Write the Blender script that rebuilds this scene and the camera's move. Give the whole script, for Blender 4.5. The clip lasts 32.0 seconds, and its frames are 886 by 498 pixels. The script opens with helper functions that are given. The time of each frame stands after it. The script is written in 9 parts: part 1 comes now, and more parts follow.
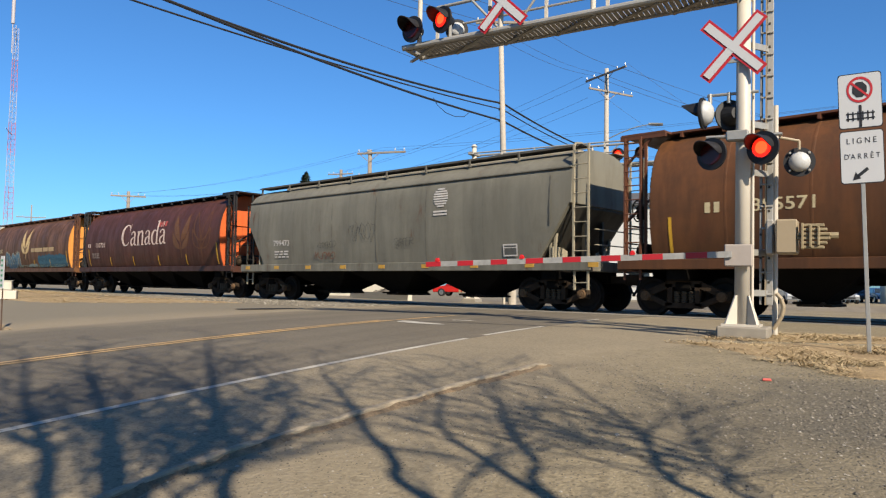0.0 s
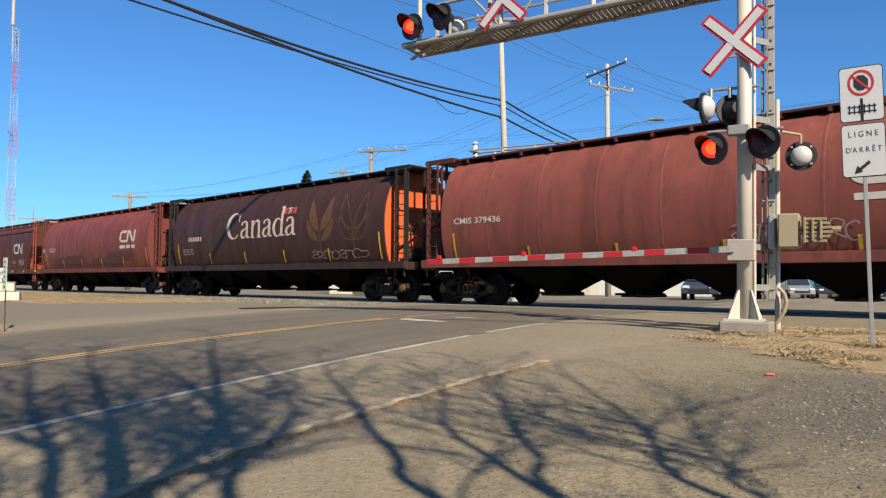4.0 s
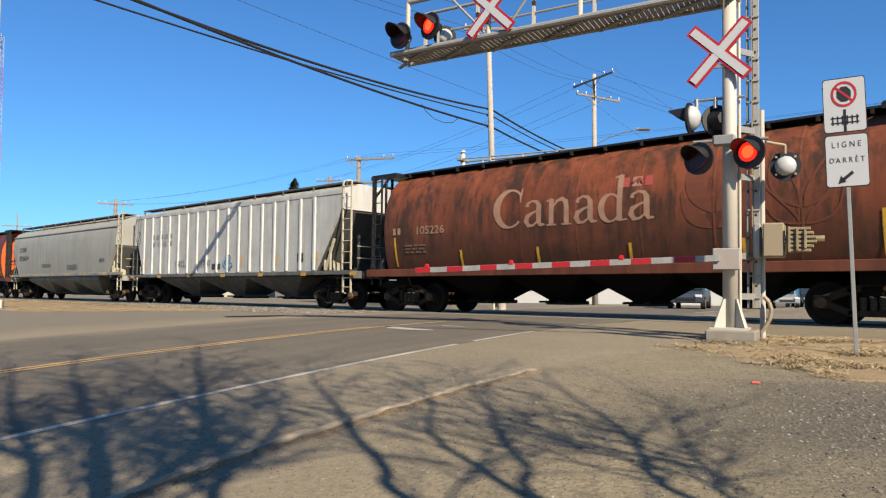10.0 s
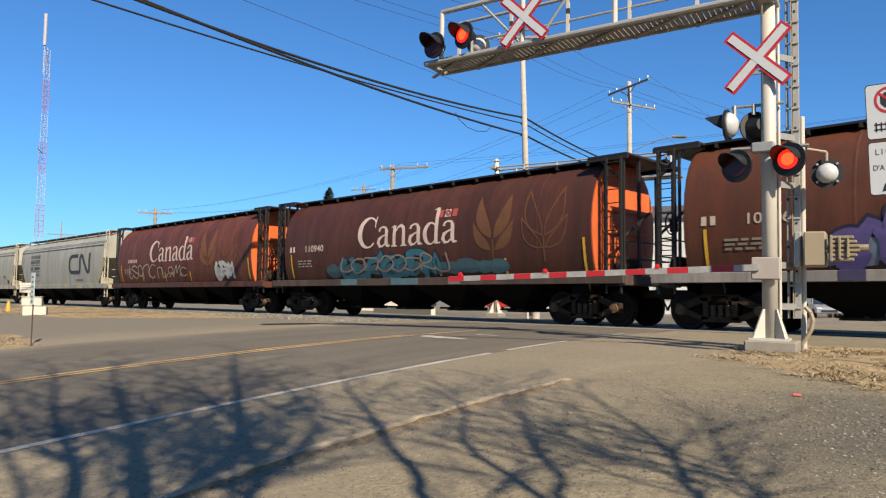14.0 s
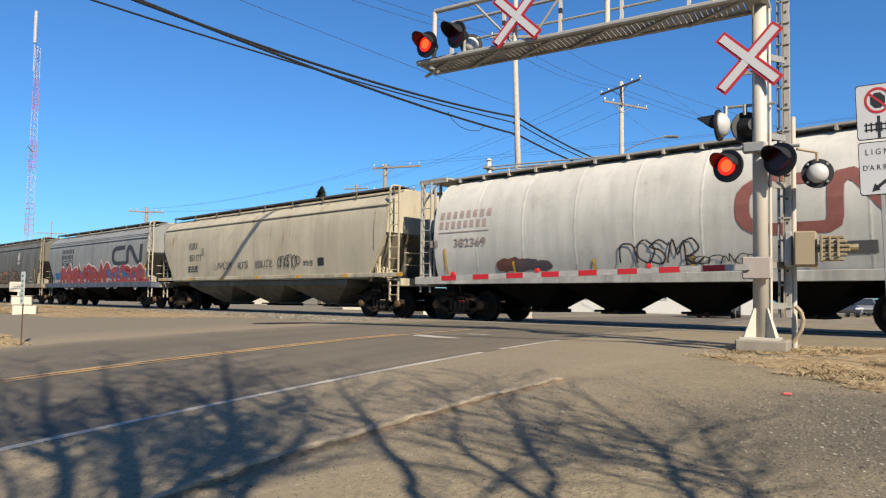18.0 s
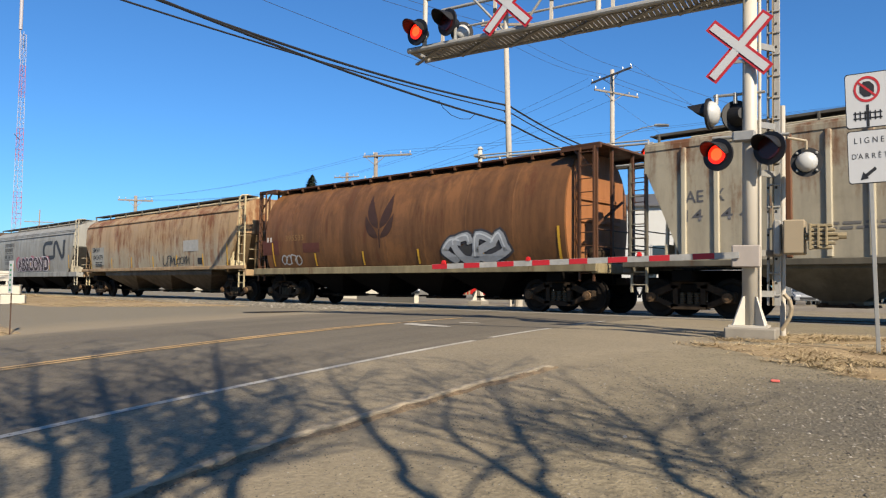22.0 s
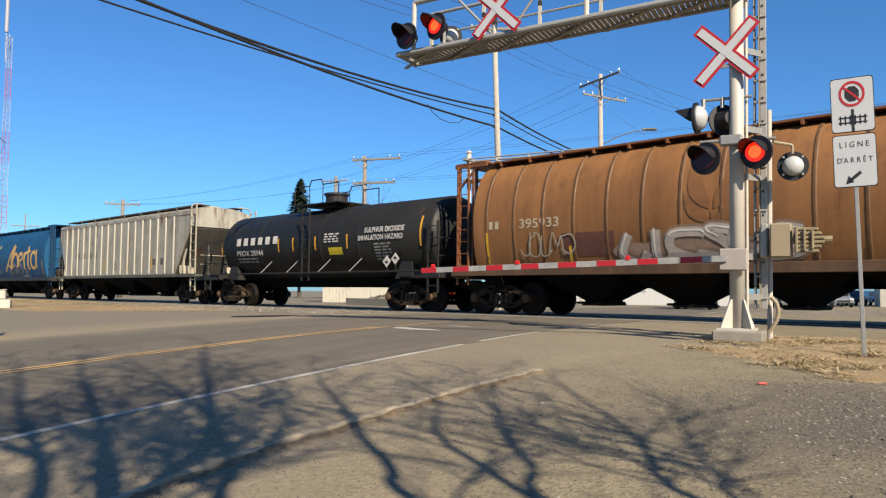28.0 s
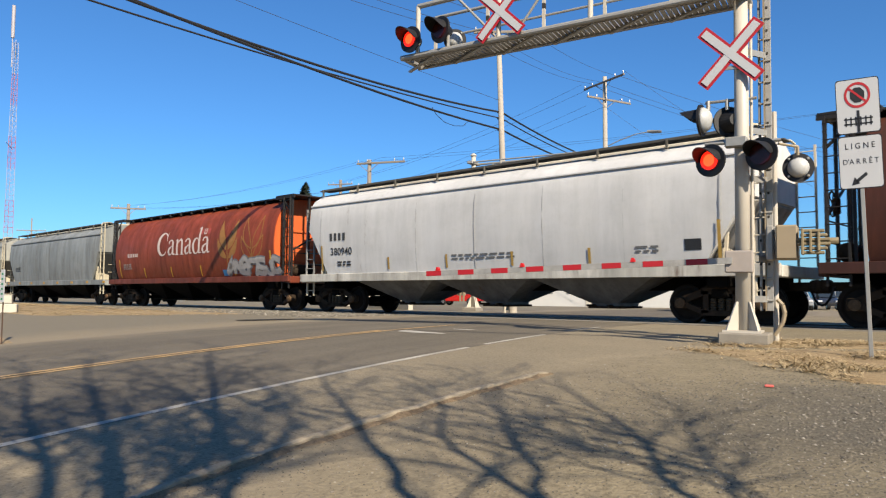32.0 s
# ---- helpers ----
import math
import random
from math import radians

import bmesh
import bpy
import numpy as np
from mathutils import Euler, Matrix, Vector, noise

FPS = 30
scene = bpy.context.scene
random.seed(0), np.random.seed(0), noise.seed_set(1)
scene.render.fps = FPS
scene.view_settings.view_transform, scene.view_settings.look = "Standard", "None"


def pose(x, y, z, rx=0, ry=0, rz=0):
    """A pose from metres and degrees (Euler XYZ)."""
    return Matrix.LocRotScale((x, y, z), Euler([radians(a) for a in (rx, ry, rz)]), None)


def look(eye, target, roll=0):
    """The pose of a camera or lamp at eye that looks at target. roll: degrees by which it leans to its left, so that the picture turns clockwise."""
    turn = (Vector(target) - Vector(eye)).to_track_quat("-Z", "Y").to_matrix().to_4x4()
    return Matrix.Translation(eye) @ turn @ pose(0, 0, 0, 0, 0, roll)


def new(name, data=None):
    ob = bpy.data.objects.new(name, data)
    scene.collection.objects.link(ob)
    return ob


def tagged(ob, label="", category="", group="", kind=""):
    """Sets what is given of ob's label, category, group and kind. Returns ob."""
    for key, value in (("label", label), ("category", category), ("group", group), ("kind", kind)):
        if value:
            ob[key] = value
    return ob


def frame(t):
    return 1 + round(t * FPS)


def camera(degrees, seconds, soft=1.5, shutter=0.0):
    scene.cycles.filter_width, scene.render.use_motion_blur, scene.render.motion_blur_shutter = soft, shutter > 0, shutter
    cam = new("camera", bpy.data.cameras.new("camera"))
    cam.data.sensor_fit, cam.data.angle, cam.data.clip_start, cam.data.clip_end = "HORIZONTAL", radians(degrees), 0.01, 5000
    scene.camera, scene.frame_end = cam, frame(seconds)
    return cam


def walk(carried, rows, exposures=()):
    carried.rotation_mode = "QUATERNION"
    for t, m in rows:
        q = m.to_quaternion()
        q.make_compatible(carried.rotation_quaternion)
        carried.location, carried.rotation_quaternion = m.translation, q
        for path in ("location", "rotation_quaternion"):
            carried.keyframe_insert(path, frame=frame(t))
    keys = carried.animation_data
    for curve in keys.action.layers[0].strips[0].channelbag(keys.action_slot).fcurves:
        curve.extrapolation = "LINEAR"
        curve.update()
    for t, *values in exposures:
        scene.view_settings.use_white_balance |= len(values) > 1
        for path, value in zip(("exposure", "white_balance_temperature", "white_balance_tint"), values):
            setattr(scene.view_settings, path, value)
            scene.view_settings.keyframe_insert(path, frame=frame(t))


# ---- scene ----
# The camera stands still beside the road, held by hand: only its turn changes.
cam = camera(62.7, 32.0, soft=1.2, shutter=0.04)
EYE = (0.0, 0.0, 0.63)
TURNS = [
    (0, 92.90, -0.90, 42.80), (0.5, 92.85, -0.99, 43.06), (1, 92.91, -0.94, 43.10), (1.5, 92.93, -0.86, 43.05),
    (2, 92.87, -0.65, 42.91), (2.5, 92.73, -0.52, 43.02), (3, 92.62, -0.46, 42.88), (3.5, 92.67, -0.36, 42.97),
    (5.5, 92.85, -0.49, 42.66), (6, 92.94, -0.59, 42.35), (6.5, 93.13, -0.67, 42.46), (7, 93.28, -0.78, 42.77),
    (7.5, 93.50, -0.66, 43.03), (8, 93.68, -0.55, 42.82), (8.5, 93.59, -0.51, 42.82), (9, 93.35, -0.46, 42.72),
    (9.5, 93.34, -0.49, 42.28), (10, 93.37, -0.45, 41.99), (10.5, 93.46, -0.56, 42.08), (11, 93.30, -0.75, 42.30),
    (11.5, 93.29, -0.95, 43.26), (12, 93.06, -0.91, 42.36), (12.5, 93.57, -0.30, 44.60), (13, 93.65, -0.57, 45.25),
    (13.5, 93.96, -0.65, 44.72), (14, 94.02, -0.69, 44.62), (14.5, 94.06, -0.81, 44.87), (16.5, 94.06, -0.62, 44.94),
    (17, 94.00, -0.55, 44.78), (17.5, 94.08, -0.57, 44.43), (18, 93.97, -0.71, 44.02), (18.5, 93.77, -0.78, 43.62),
    (19, 93.54, -0.71, 43.37), (19.5, 93.35, -0.45, 43.25), (20, 93.14, -0.38, 43.16), (20.5, 93.23, -0.42, 42.95),
    (21, 93.05, -0.59, 42.75), (21.5, 93.06, -0.64, 43.08), (22, 93.08, -0.62, 43.31), (22.5, 93.34, -0.44, 43.48),
    (23, 93.36, -0.43, 43.35), (23.5, 93.20, -0.47, 43.18), (24, 93.29, -0.33, 43.36), (24.5, 93.15, -0.39, 43.25),
    (25, 93.15, -0.18, 42.84), (25.5, 92.96, -0.25, 42.91), (27.5, 92.86, -0.31, 42.46), (28, 93.38, -0.51, 42.46),
    (28.5, 93.74, -0.77, 42.77), (29, 93.83, -0.87, 42.87), (29.5, 94.07, -0.93, 42.92), (30, 94.06, -0.86, 42.80),
    (30.5, 94.12, -0.69, 42.85), (31, 94.13, -0.60, 42.92), (31.5, 93.82, -0.29, 42.72), (32, 93.62, -0.33, 42.85),
]
walk(cam, [(t, pose(*EYE, rx, ry, rz)) for t, rx, ry, rz in TURNS])

# ---- daylight ----
SUN_FROM = Vector((0.93, -0.37, 0)).normalized()
SUN_UP = radians(35.5)
world = bpy.data.worlds.new("world")
scene.world = world
world.use_nodes = True
wt = world.node_tree
sky = wt.nodes.new("ShaderNodeTexSky")
sky.sky_type = "NISHITA"
sky.sun_disc = False
sky.sun_elevation = SUN_UP
sky.sun_rotation = math.atan2(SUN_FROM.x, SUN_FROM.y)
sky.air_density = 1.0
sky.dust_density = 0.5
sky.ozone_density = 7.0
wt.nodes["Background"].inputs["Strength"].default_value = 0.059
tint = wt.nodes.new("ShaderNodeMix")
tint.data_type, tint.blend_type = "RGBA", "MULTIPLY"
tint.inputs[0].default_value = 1.0
tint.inputs[7].default_value = (0.61, 0.985, 1.215, 1)
wt.links.new(sky.outputs[0], tint.inputs[6])
wt.links.new(tint.outputs[2], wt.nodes["Background"].inputs["Color"])
sun = new("sun", bpy.data.lights.new("sun", "SUN"))
sun.data.energy = 5.0
sun.data.angle = radians(0.53)
sun.data.color = (1.0, 0.87, 0.685)
sun.matrix_world = look((SUN_FROM * 40 + Vector((0, 0, 40 * math.tan(SUN_UP)))), (0, 0, 0))
scene.view_settings.exposure = 1.06

# ---- materials ----
# every base colour is scaled by this, offsetting the exposure so that shade deepens
BASE_SCALE = 0.68


def mat(name, base, rough=0.6, metal=0.0, vary=0.12, scale=3.0, bump=0.0, bump_scale=60.0, glow=0.0, spec=0.4):
    """A surface with two scales of variation and fine relief."""
    m = bpy.data.materials.new(name)
    m.use_nodes = True
    nt = m.node_tree
    b = nt.nodes["Principled BSDF"]
    b.inputs["Roughness"].default_value = rough
    b.inputs["Metallic"].default_value = metal
    b.inputs["Specular IOR Level"].default_value = spec
    co = nt.nodes.new("ShaderNodeTexCoord")
    n1 = nt.nodes.new("ShaderNodeTexNoise")
    n1.inputs["Scale"].default_value = scale
    n1.inputs["Detail"].default_value = 8
    n1.inputs["Roughness"].default_value = 0.65
    nt.links.new(co.outputs["Object"], n1.inputs["Vector"])
    ramp = nt.nodes.new("ShaderNodeMix")
    ramp.data_type = "RGBA"
    lo = [max(0, c * BASE_SCALE * (1 - vary * 1.6)) for c in base]
    hi = [min(1, c * BASE_SCALE * (1 + vary * 1.4)) for c in base]
    ramp.inputs[6].default_value = (*lo, 1)
    ramp.inputs[7].default_value = (*hi, 1)
    nt.links.new(n1.outputs["Fac"], ramp.inputs[0])
    nt.links.new(ramp.outputs[2], b.inputs["Base Color"])
    if bump:
        n2 = nt.nodes.new("ShaderNodeTexNoise")
        n2.inputs["Scale"].default_value = bump_scale
        n2.inputs["Detail"].default_value = 4
        nt.links.new(co.outputs["Object"], n2.inputs["Vector"])
        bp = nt.nodes.new("ShaderNodeBump")
        bp.inputs["Strength"].default_value = bump
        bp.inputs["Distance"].default_value = 0.02
        nt.links.new(n2.outputs["Fac"], bp.inputs["Height"])
        nt.links.new(bp.outputs[0], b.inputs["Normal"])
    if glow:
        b.inputs["Emission Color"].default_value = (*base, 1)
        b.inputs["Emission Strength"].default_value = glow
    return m


def noise_node(nt, vec, scale, detail=6.0, rough=0.6):
    n = nt.nodes.new("ShaderNodeTexNoise")
    n.inputs["Scale"].default_value = scale
    n.inputs["Detail"].default_value = detail
    n.inputs["Roughness"].default_value = rough
    nt.links.new(vec, n.inputs["Vector"])
    return n.outputs["Fac"]


def map_node(nt, val, a, b, lo=0.0, hi=1.0):
    n = nt.nodes.new("ShaderNodeMapRange")
    for i, v in zip((1, 2, 3, 4), (a, b, lo, hi)):
        n.inputs[i].default_value = v
    nt.links.new(val, n.inputs[0])
    return n.outputs[0]


def mix_node(nt, fac, a, b):
    n = nt.nodes.new("ShaderNodeMix")
    n.data_type = "RGBA"
    for sock, v in ((n.inputs[0], fac), (n.inputs[6], a), (n.inputs[7], b)):
        if isinstance(v, tuple):
            sock.default_value = (*(c * BASE_SCALE for c in v), 1)
        elif isinstance(v, float):
            sock.default_value = v
        else:
            nt.links.new(v, sock)
    return n.outputs[2]


def scaled(nt, sx, sy, sz, seed=0.0):
    co = nt.nodes.new("ShaderNodeTexCoord")
    mp = nt.nodes.new("ShaderNodeMapping")
    mp.inputs["Scale"].default_value = (sx, sy, sz)
    mp.inputs["Location"].default_value = (seed * 3.1, seed * 1.7, seed * 0.9)
    nt.links.new(co.outputs["Object"], mp.inputs["Vector"])
    return mp.outputs[0]


def car_paint(name, base, rust=0.1, grime=0.35, seed=0.0, rust_col=(0.13, 0.045, 0.018), fade=0.15, second=None, high=0.0):
    """Weathered rolling-stock paint: sun-faded patches, rain streaks, rust runs and road grime."""
    m = bpy.data.materials.new(name)
    m.use_nodes = True
    nt = m.node_tree
    b = nt.nodes["Principled BSDF"]
    patch = noise_node(nt, scaled(nt, 0.35, 0.35, 0.6, seed), 1.0, 5)
    streak = noise_node(nt, scaled(nt, 2.4, 2.4, 0.40, seed + 1), 1.0, 7, 0.7)
    fine = noise_node(nt, scaled(nt, 9, 9, 1.6, seed + 2), 1.0, 6, 0.7)
    col = base
    if second is not None:
        edge = noise_node(nt, scaled(nt, 0.5, 0.5, 1.0, seed + 5), 1.0, 8, 0.75)
        sep = nt.nodes.new("ShaderNodeSeparateXYZ")
        co = nt.nodes.new("ShaderNodeTexCoord")
        nt.links.new(co.outputs["Object"], sep.inputs[0])
        add = nt.nodes.new("ShaderNodeMath")
        add.operation = "MULTIPLY_ADD"
        nt.links.new(edge, add.inputs[0])
        add.inputs[1].default_value = 2.6
        nt.links.new(sep.outputs["Z"], add.inputs[2])
        col = mix_node(nt, map_node(nt, add.outputs[0], 3.2, 4.2), second, base)
    faded = tuple(min(1.0, c * (1 + fade) + 0.02 * fade) for c in base)
    c1 = mix_node(nt, map_node(nt, patch, 0.35, 0.68), col, faded) if second is None else col
    dark = tuple(c * 0.45 + 0.006 for c in base)
    c2 = mix_node(nt, map_node(nt, streak, 0.43, 0.68, 0.0, min(1.0, grime * 1.5)), c1, dark)
    band = noise_node(nt, scaled(nt, 1.15, 0.25, 0.07, seed + 6), 1.0, 5, 0.6)
    c2 = mix_node(nt, map_node(nt, band, 0.44, 0.62, 0.0, min(0.85, grime * 1.1)), c2, tuple(c * 0.45 + 0.004 for c in base))
    blotch = noise_node(nt, scaled(nt, 0.8, 0.8, 1.1, seed + 3), 1.0, 9, 0.72)
    c2 = mix_node(nt, map_node(nt, blotch, 0.50, 0.72, 0.0, min(1.0, grime * 1.3)), c2, tuple(c * 0.4 + d for c, d in zip(base, (0.022, 0.015, 0.010))))
    speck = noise_node(nt, scaled(nt, 26, 26, 14, seed + 4), 1.0, 3, 0.6)
    c2 = mix_node(nt, map_node(nt, speck, 0.55, 0.75, 0.0, grime * 0.6), c2, tuple(c * 0.6 + 0.02 for c in base))
    r = nt.nodes.new("ShaderNodeMath")
    r.operation = "MULTIPLY_ADD"
    nt.links.new(fine, r.inputs[0])
    r.inputs[1].default_value = 0.35
    nt.links.new(streak, r.inputs[2])
    spread = nt.nodes.new("ShaderNodeMath")
    spread.operation = "MULTIPLY_ADD"
    nt.links.new(noise_node(nt, scaled(nt, 0.9, 0.9, 0.8, seed + 8), 1.0, 6, 0.65), spread.inputs[0])
    spread.inputs[1].default_value = 0.8
    nt.links.new(r.outputs[0], spread.inputs[2])
    th = 1.30 - 0.42 * rust
    rusty = spread.outputs[0]
    if high:
        zc = nt.nodes.new("ShaderNodeSeparateXYZ")
        nt.links.new(nt.nodes.new("ShaderNodeTexCoord").outputs["Object"], zc.inputs[0])
        up = nt.nodes.new("ShaderNodeMath")
        up.operation = "MULTIPLY_ADD"
        nt.links.new(zc.outputs["Z"], up.inputs[0])
        up.inputs[1].default_value = high
        nt.links.new(rusty, up.inputs[2])
        rusty = up.outputs[0]
        th += high * 2.6
    c3 = mix_node(nt, map_node(nt, rusty, th, th + 0.20, 0.0, 0.9 if rust > 0 else 0.0), c2, rust_col)
    nt.links.new(c3, b.inputs["Base Color"])
    nt.links.new(map_node(nt, streak, 0.3, 0.7, 0.42, 0.70), b.inputs["Roughness"])
    b.inputs["Specular IOR Level"].default_value = 0.26
    bp = nt.nodes.new("ShaderNodeBump")
    bp.inputs["Strength"].default_value = 0.2
    bp.inputs["Distance"].default_value = 0.03
    nt.links.new(patch, bp.inputs["Height"])
    nt.links.new(bp.outputs[0], b.inputs["Normal"])
    return m


def ground_material(name, base, stone, stone_amount, patch_col, grain=70.0, relief=0.5, tone=0.35, heap=None, lanes=0.0, dust=None, yard=None):
    """Ground with stains at metre scale, grain and single pale stones."""
    m = bpy.data.materials.new(name)
    m.use_nodes = True
    nt = m.node_tree
    b = nt.nodes["Principled BSDF"]
    b.inputs["Roughness"].default_value = 0.9
    b.inputs["Specular IOR Level"].default_value = 0.25
    v = scaled(nt, 1, 1, 1)
    big = noise_node(nt, v, 0.35, 6, 0.6)
    mid = noise_node(nt, v, 3.2, 8, 0.7)
    small = noise_node(nt, v, grain, 3, 0.6)
    c = mix_node(nt, map_node(nt, big, 0.38, 0.62, 0.0, 1.0), base, patch_col)
    c = mix_node(nt, map_node(nt, mid, 0.35, 0.7, 0.0, tone), c, tuple(x * 0.5 for x in base))
    c = mix_node(nt, map_node(nt, small, 0.42, 0.72, 0.0, 0.55), c, tuple(min(1, x * 1.7) for x in base))
    grit = noise_node(nt, v, grain * 0.45, 4, 0.75)
    c = mix_node(nt, map_node(nt, grit, 0.50, 0.64, 0.0, 0.6), c, tuple(x * 0.42 for x in base))
    if dust is not None:
        # pale dust gathered along the road's edges, by the distance from its centre line
        turned = nt.nodes.new("ShaderNodeMapping")
        turned.inputs["Rotation"].default_value = (0, 0, -LANE)
        nt.links.new(v, turned.inputs["Vector"])
        axes = nt.nodes.new("ShaderNodeSeparateXYZ")
        nt.links.new(turned.outputs[0], axes.inputs[0])
        ragged = nt.nodes.new("ShaderNodeMath")
        ragged.operation = "MULTIPLY_ADD"
        nt.links.new(noise_node(nt, v, 0.8, 7, 0.7), ragged.inputs[0])
        ragged.inputs[1].default_value = 2.2
        nt.links.new(axes.outputs["X"], ragged.inputs[2])
        if yard is not None:
            c = mix_node(nt, map_node(nt, ragged.outputs[0], -11.0, -12.6, 0.0, 0.85), c, yard)
        away = nt.nodes.new("ShaderNodeMath")
        away.operation = "ADD"
        nt.links.new(ragged.outputs[0], away.inputs[0])
        away.inputs[1].default_value = 7.573 - 1.1
        far = nt.nodes.new("ShaderNodeMath")
        far.operation = "ABSOLUTE"
        nt.links.new(away.outputs[0], far.inputs[0])
        c = mix_node(nt, map_node(nt, far.outputs[0], dust[0], dust[1], 0.0, 0.8), c, (0.285, 0.236, 0.165))
    if lanes:
        # long wear bands and tar streaks along the road
        run_way = nt.nodes.new("ShaderNodeMapping")
        run_way.inputs["Rotation"].default_value = (0, 0, -LANE)
        run_way.inputs["Scale"].default_value = (0.9, 0.9, 0.9)
        nt.links.new(v, run_way.inputs["Vector"])
        squash = nt.nodes.new("ShaderNodeMapping")
        squash.inputs["Scale"].default_value = (1.6, 0.05, 1.0)
        nt.links.new(run_way.outputs[0], squash.inputs["Vector"])
        wear = noise_node(nt, squash.outputs[0], 1.0, 6, 0.7)
        c = mix_node(nt, map_node(nt, wear, 0.44, 0.60, 0.0, 0.55 * lanes), c, tuple(x * 0.68 for x in base))
        c = mix_node(nt, map_node(nt, wear, 0.46, 0.34, 0.0, 0.5 * lanes), c, tuple(min(1, x * 1.5) for x in base))
    if heap is not None:
        # a spread of darker, coarser gravel with a ragged edge
        hx, hy, hr, dark = heap
        sep = nt.nodes.new("ShaderNodeVectorMath")
        sep.operation = "DISTANCE"
        nt.links.new(v, sep.inputs[0])
        sep.inputs[1].default_value = (hx, hy, -0.2)
        edge = nt.nodes.new("ShaderNodeMath")
        edge.operation = "MULTIPLY_ADD"
        nt.links.new(noise_node(nt, v, 1.3, 7, 0.7), edge.inputs[0])
        edge.inputs[1].default_value = 2.6
        nt.links.new(sep.outputs["Value"], edge.inputs[2])
        near = map_node(nt, edge.outputs[0], hr + 2.1, hr + 0.7, 0.0, 0.85)
        speck = noise_node(nt, v, 38, 4, 0.8)
        coarse = mix_node(nt, map_node(nt, speck, 0.40, 0.66), tuple(x * 0.55 for x in dark), tuple(x * 1.7 for x in dark))
        c = mix_node(nt, near, c, coarse)
    vor = nt.nodes.new("ShaderNodeTexVoronoi")
    vor.inputs["Scale"].default_value = grain * 0.35
    nt.links.new(v, vor.inputs["Vector"])
    spot = map_node(nt, vor.outputs["Distance"], 0.16, 0.10)
    sel = nt.nodes.new("ShaderNodeSeparateColor")
    nt.links.new(vor.outputs["Color"], sel.inputs[0])
    mul = nt.nodes.new("ShaderNodeMath")
    mul.operation = "MULTIPLY"
    nt.links.new(spot, mul.inputs[0])
    nt.links.new(map_node(nt, sel.outputs[0], 1 - stone_amount, 1 - stone_amount * 0.8), mul.inputs[1])
    c = mix_node(nt, mul.outputs[0], c, stone)
    nt.links.new(c, b.inputs["Base Color"])
    bp = nt.nodes.new("ShaderNodeBump")
    bp.inputs["Strength"].default_value = relief
    bp.inputs["Distance"].default_value = 0.015
    nt.links.new(small, bp.inputs["Height"])
    nt.links.new(bp.outputs[0], b.inputs["Normal"])
    return m


def worn_paint(name, base, wear):
    """Road paint with chips and rubbed places through which the asphalt shows."""
    m = mat(name, base, 0.8)
    nt = m.node_tree
    v = scaled(nt, 1, 1, 1)
    chips = noise_node(nt, v, 26, 6, 0.75)
    rubbed = noise_node(nt, v, 1.7, 4, 0.6)
    c = mix_node(nt, map_node(nt, rubbed, 0.35, 0.65, 0.0, wear), base, (0.17, 0.145, 0.105))
    c = mix_node(nt, map_node(nt, chips, 0.66 - 0.2 * wear, 0.74 - 0.2 * wear), c, (0.12, 0.103, 0.078))
    nt.links.new(c, nt.nodes["Principled BSDF"].inputs["Base Color"])
    return m


# the way in which the road runs, for its wear bands
LANE = radians(13.8)
M_ASPHALT = ground_material("asphalt", (0.150, 0.128, 0.096), (0.33, 0.30, 0.245), 0.03, (0.182, 0.156, 0.116), 60, 0.35, 0.25, None, 0.7, (3.0, 3.9))
M_LOT = ground_material("gravel_lot", (0.243, 0.202, 0.131), (0.500, 0.460, 0.390), 0.025, (0.315, 0.262, 0.168), 45, 0.9, 0.5, (-0.6, 5.35, 1.5, (0.118, 0.106, 0.084)), 0.0, (6.4, 4.4), (0.205, 0.180, 0.135))
M_BALLAST = ground_material("ballast", (0.197, 0.178, 0.148), (0.492, 0.462, 0.424), 0.5, (0.246, 0.216, 0.187), 20, 1.0, 0.5)
M_SOIL = ground_material("dry_soil", (0.32, 0.225, 0.118), (0.46, 0.39, 0.28), 0.1, (0.42, 0.32, 0.185), 30, 0.8, 0.5)
M_LINE_W = worn_paint("road_paint_white", (0.56, 0.53, 0.46), 0.45)
M_LINE_Y = worn_paint("road_paint_yellow", (0.66, 0.42, 0.17), 0.62)
M_CONC = mat("concrete", (0.27, 0.243, 0.20), 0.9, vary=0.2, scale=5, bump=0.3)
M_KERB = mat("weathered_kerb_concrete", (0.36, 0.30, 0.215), 0.95, vary=0.45, scale=9, bump=0.5, bump_scale=40)
M_CONC_OLD = mat("old_concrete", (0.232, 0.206, 0.172), 0.95, vary=0.3, scale=6, bump=0.5, bump_scale=40)
M_STEEL_W = mat("white_painted_steel", (0.545, 0.50, 0.425), 0.5, vary=0.06, scale=4)
M_GALV = mat("galvanised_steel", (0.396, 0.387, 0.361), 0.5, 0.55, vary=0.15, scale=8)
M_DOME = mat("cool_white_enamel", (0.50, 0.505, 0.50), 0.4, vary=0.1, scale=9)
M_ALU = mat("aluminium_grey", (0.43, 0.413, 0.378), 0.5, 0.4, vary=0.15, scale=10)
M_BEIGE = mat("beige_enamel", (0.33, 0.265, 0.175), 0.5, vary=0.08, scale=5)
M_BLACK = mat("black_enamel", (0.011, 0.011, 0.013), 0.55, vary=0.2)
M_LAMPGREY = mat("dull_lamp_grey", (0.13, 0.135, 0.14), 0.5, 0.3, vary=0.2)
M_PLATE = mat("dull_pinkish_plate", (0.37, 0.325, 0.29), 0.6, vary=0.12, scale=6)
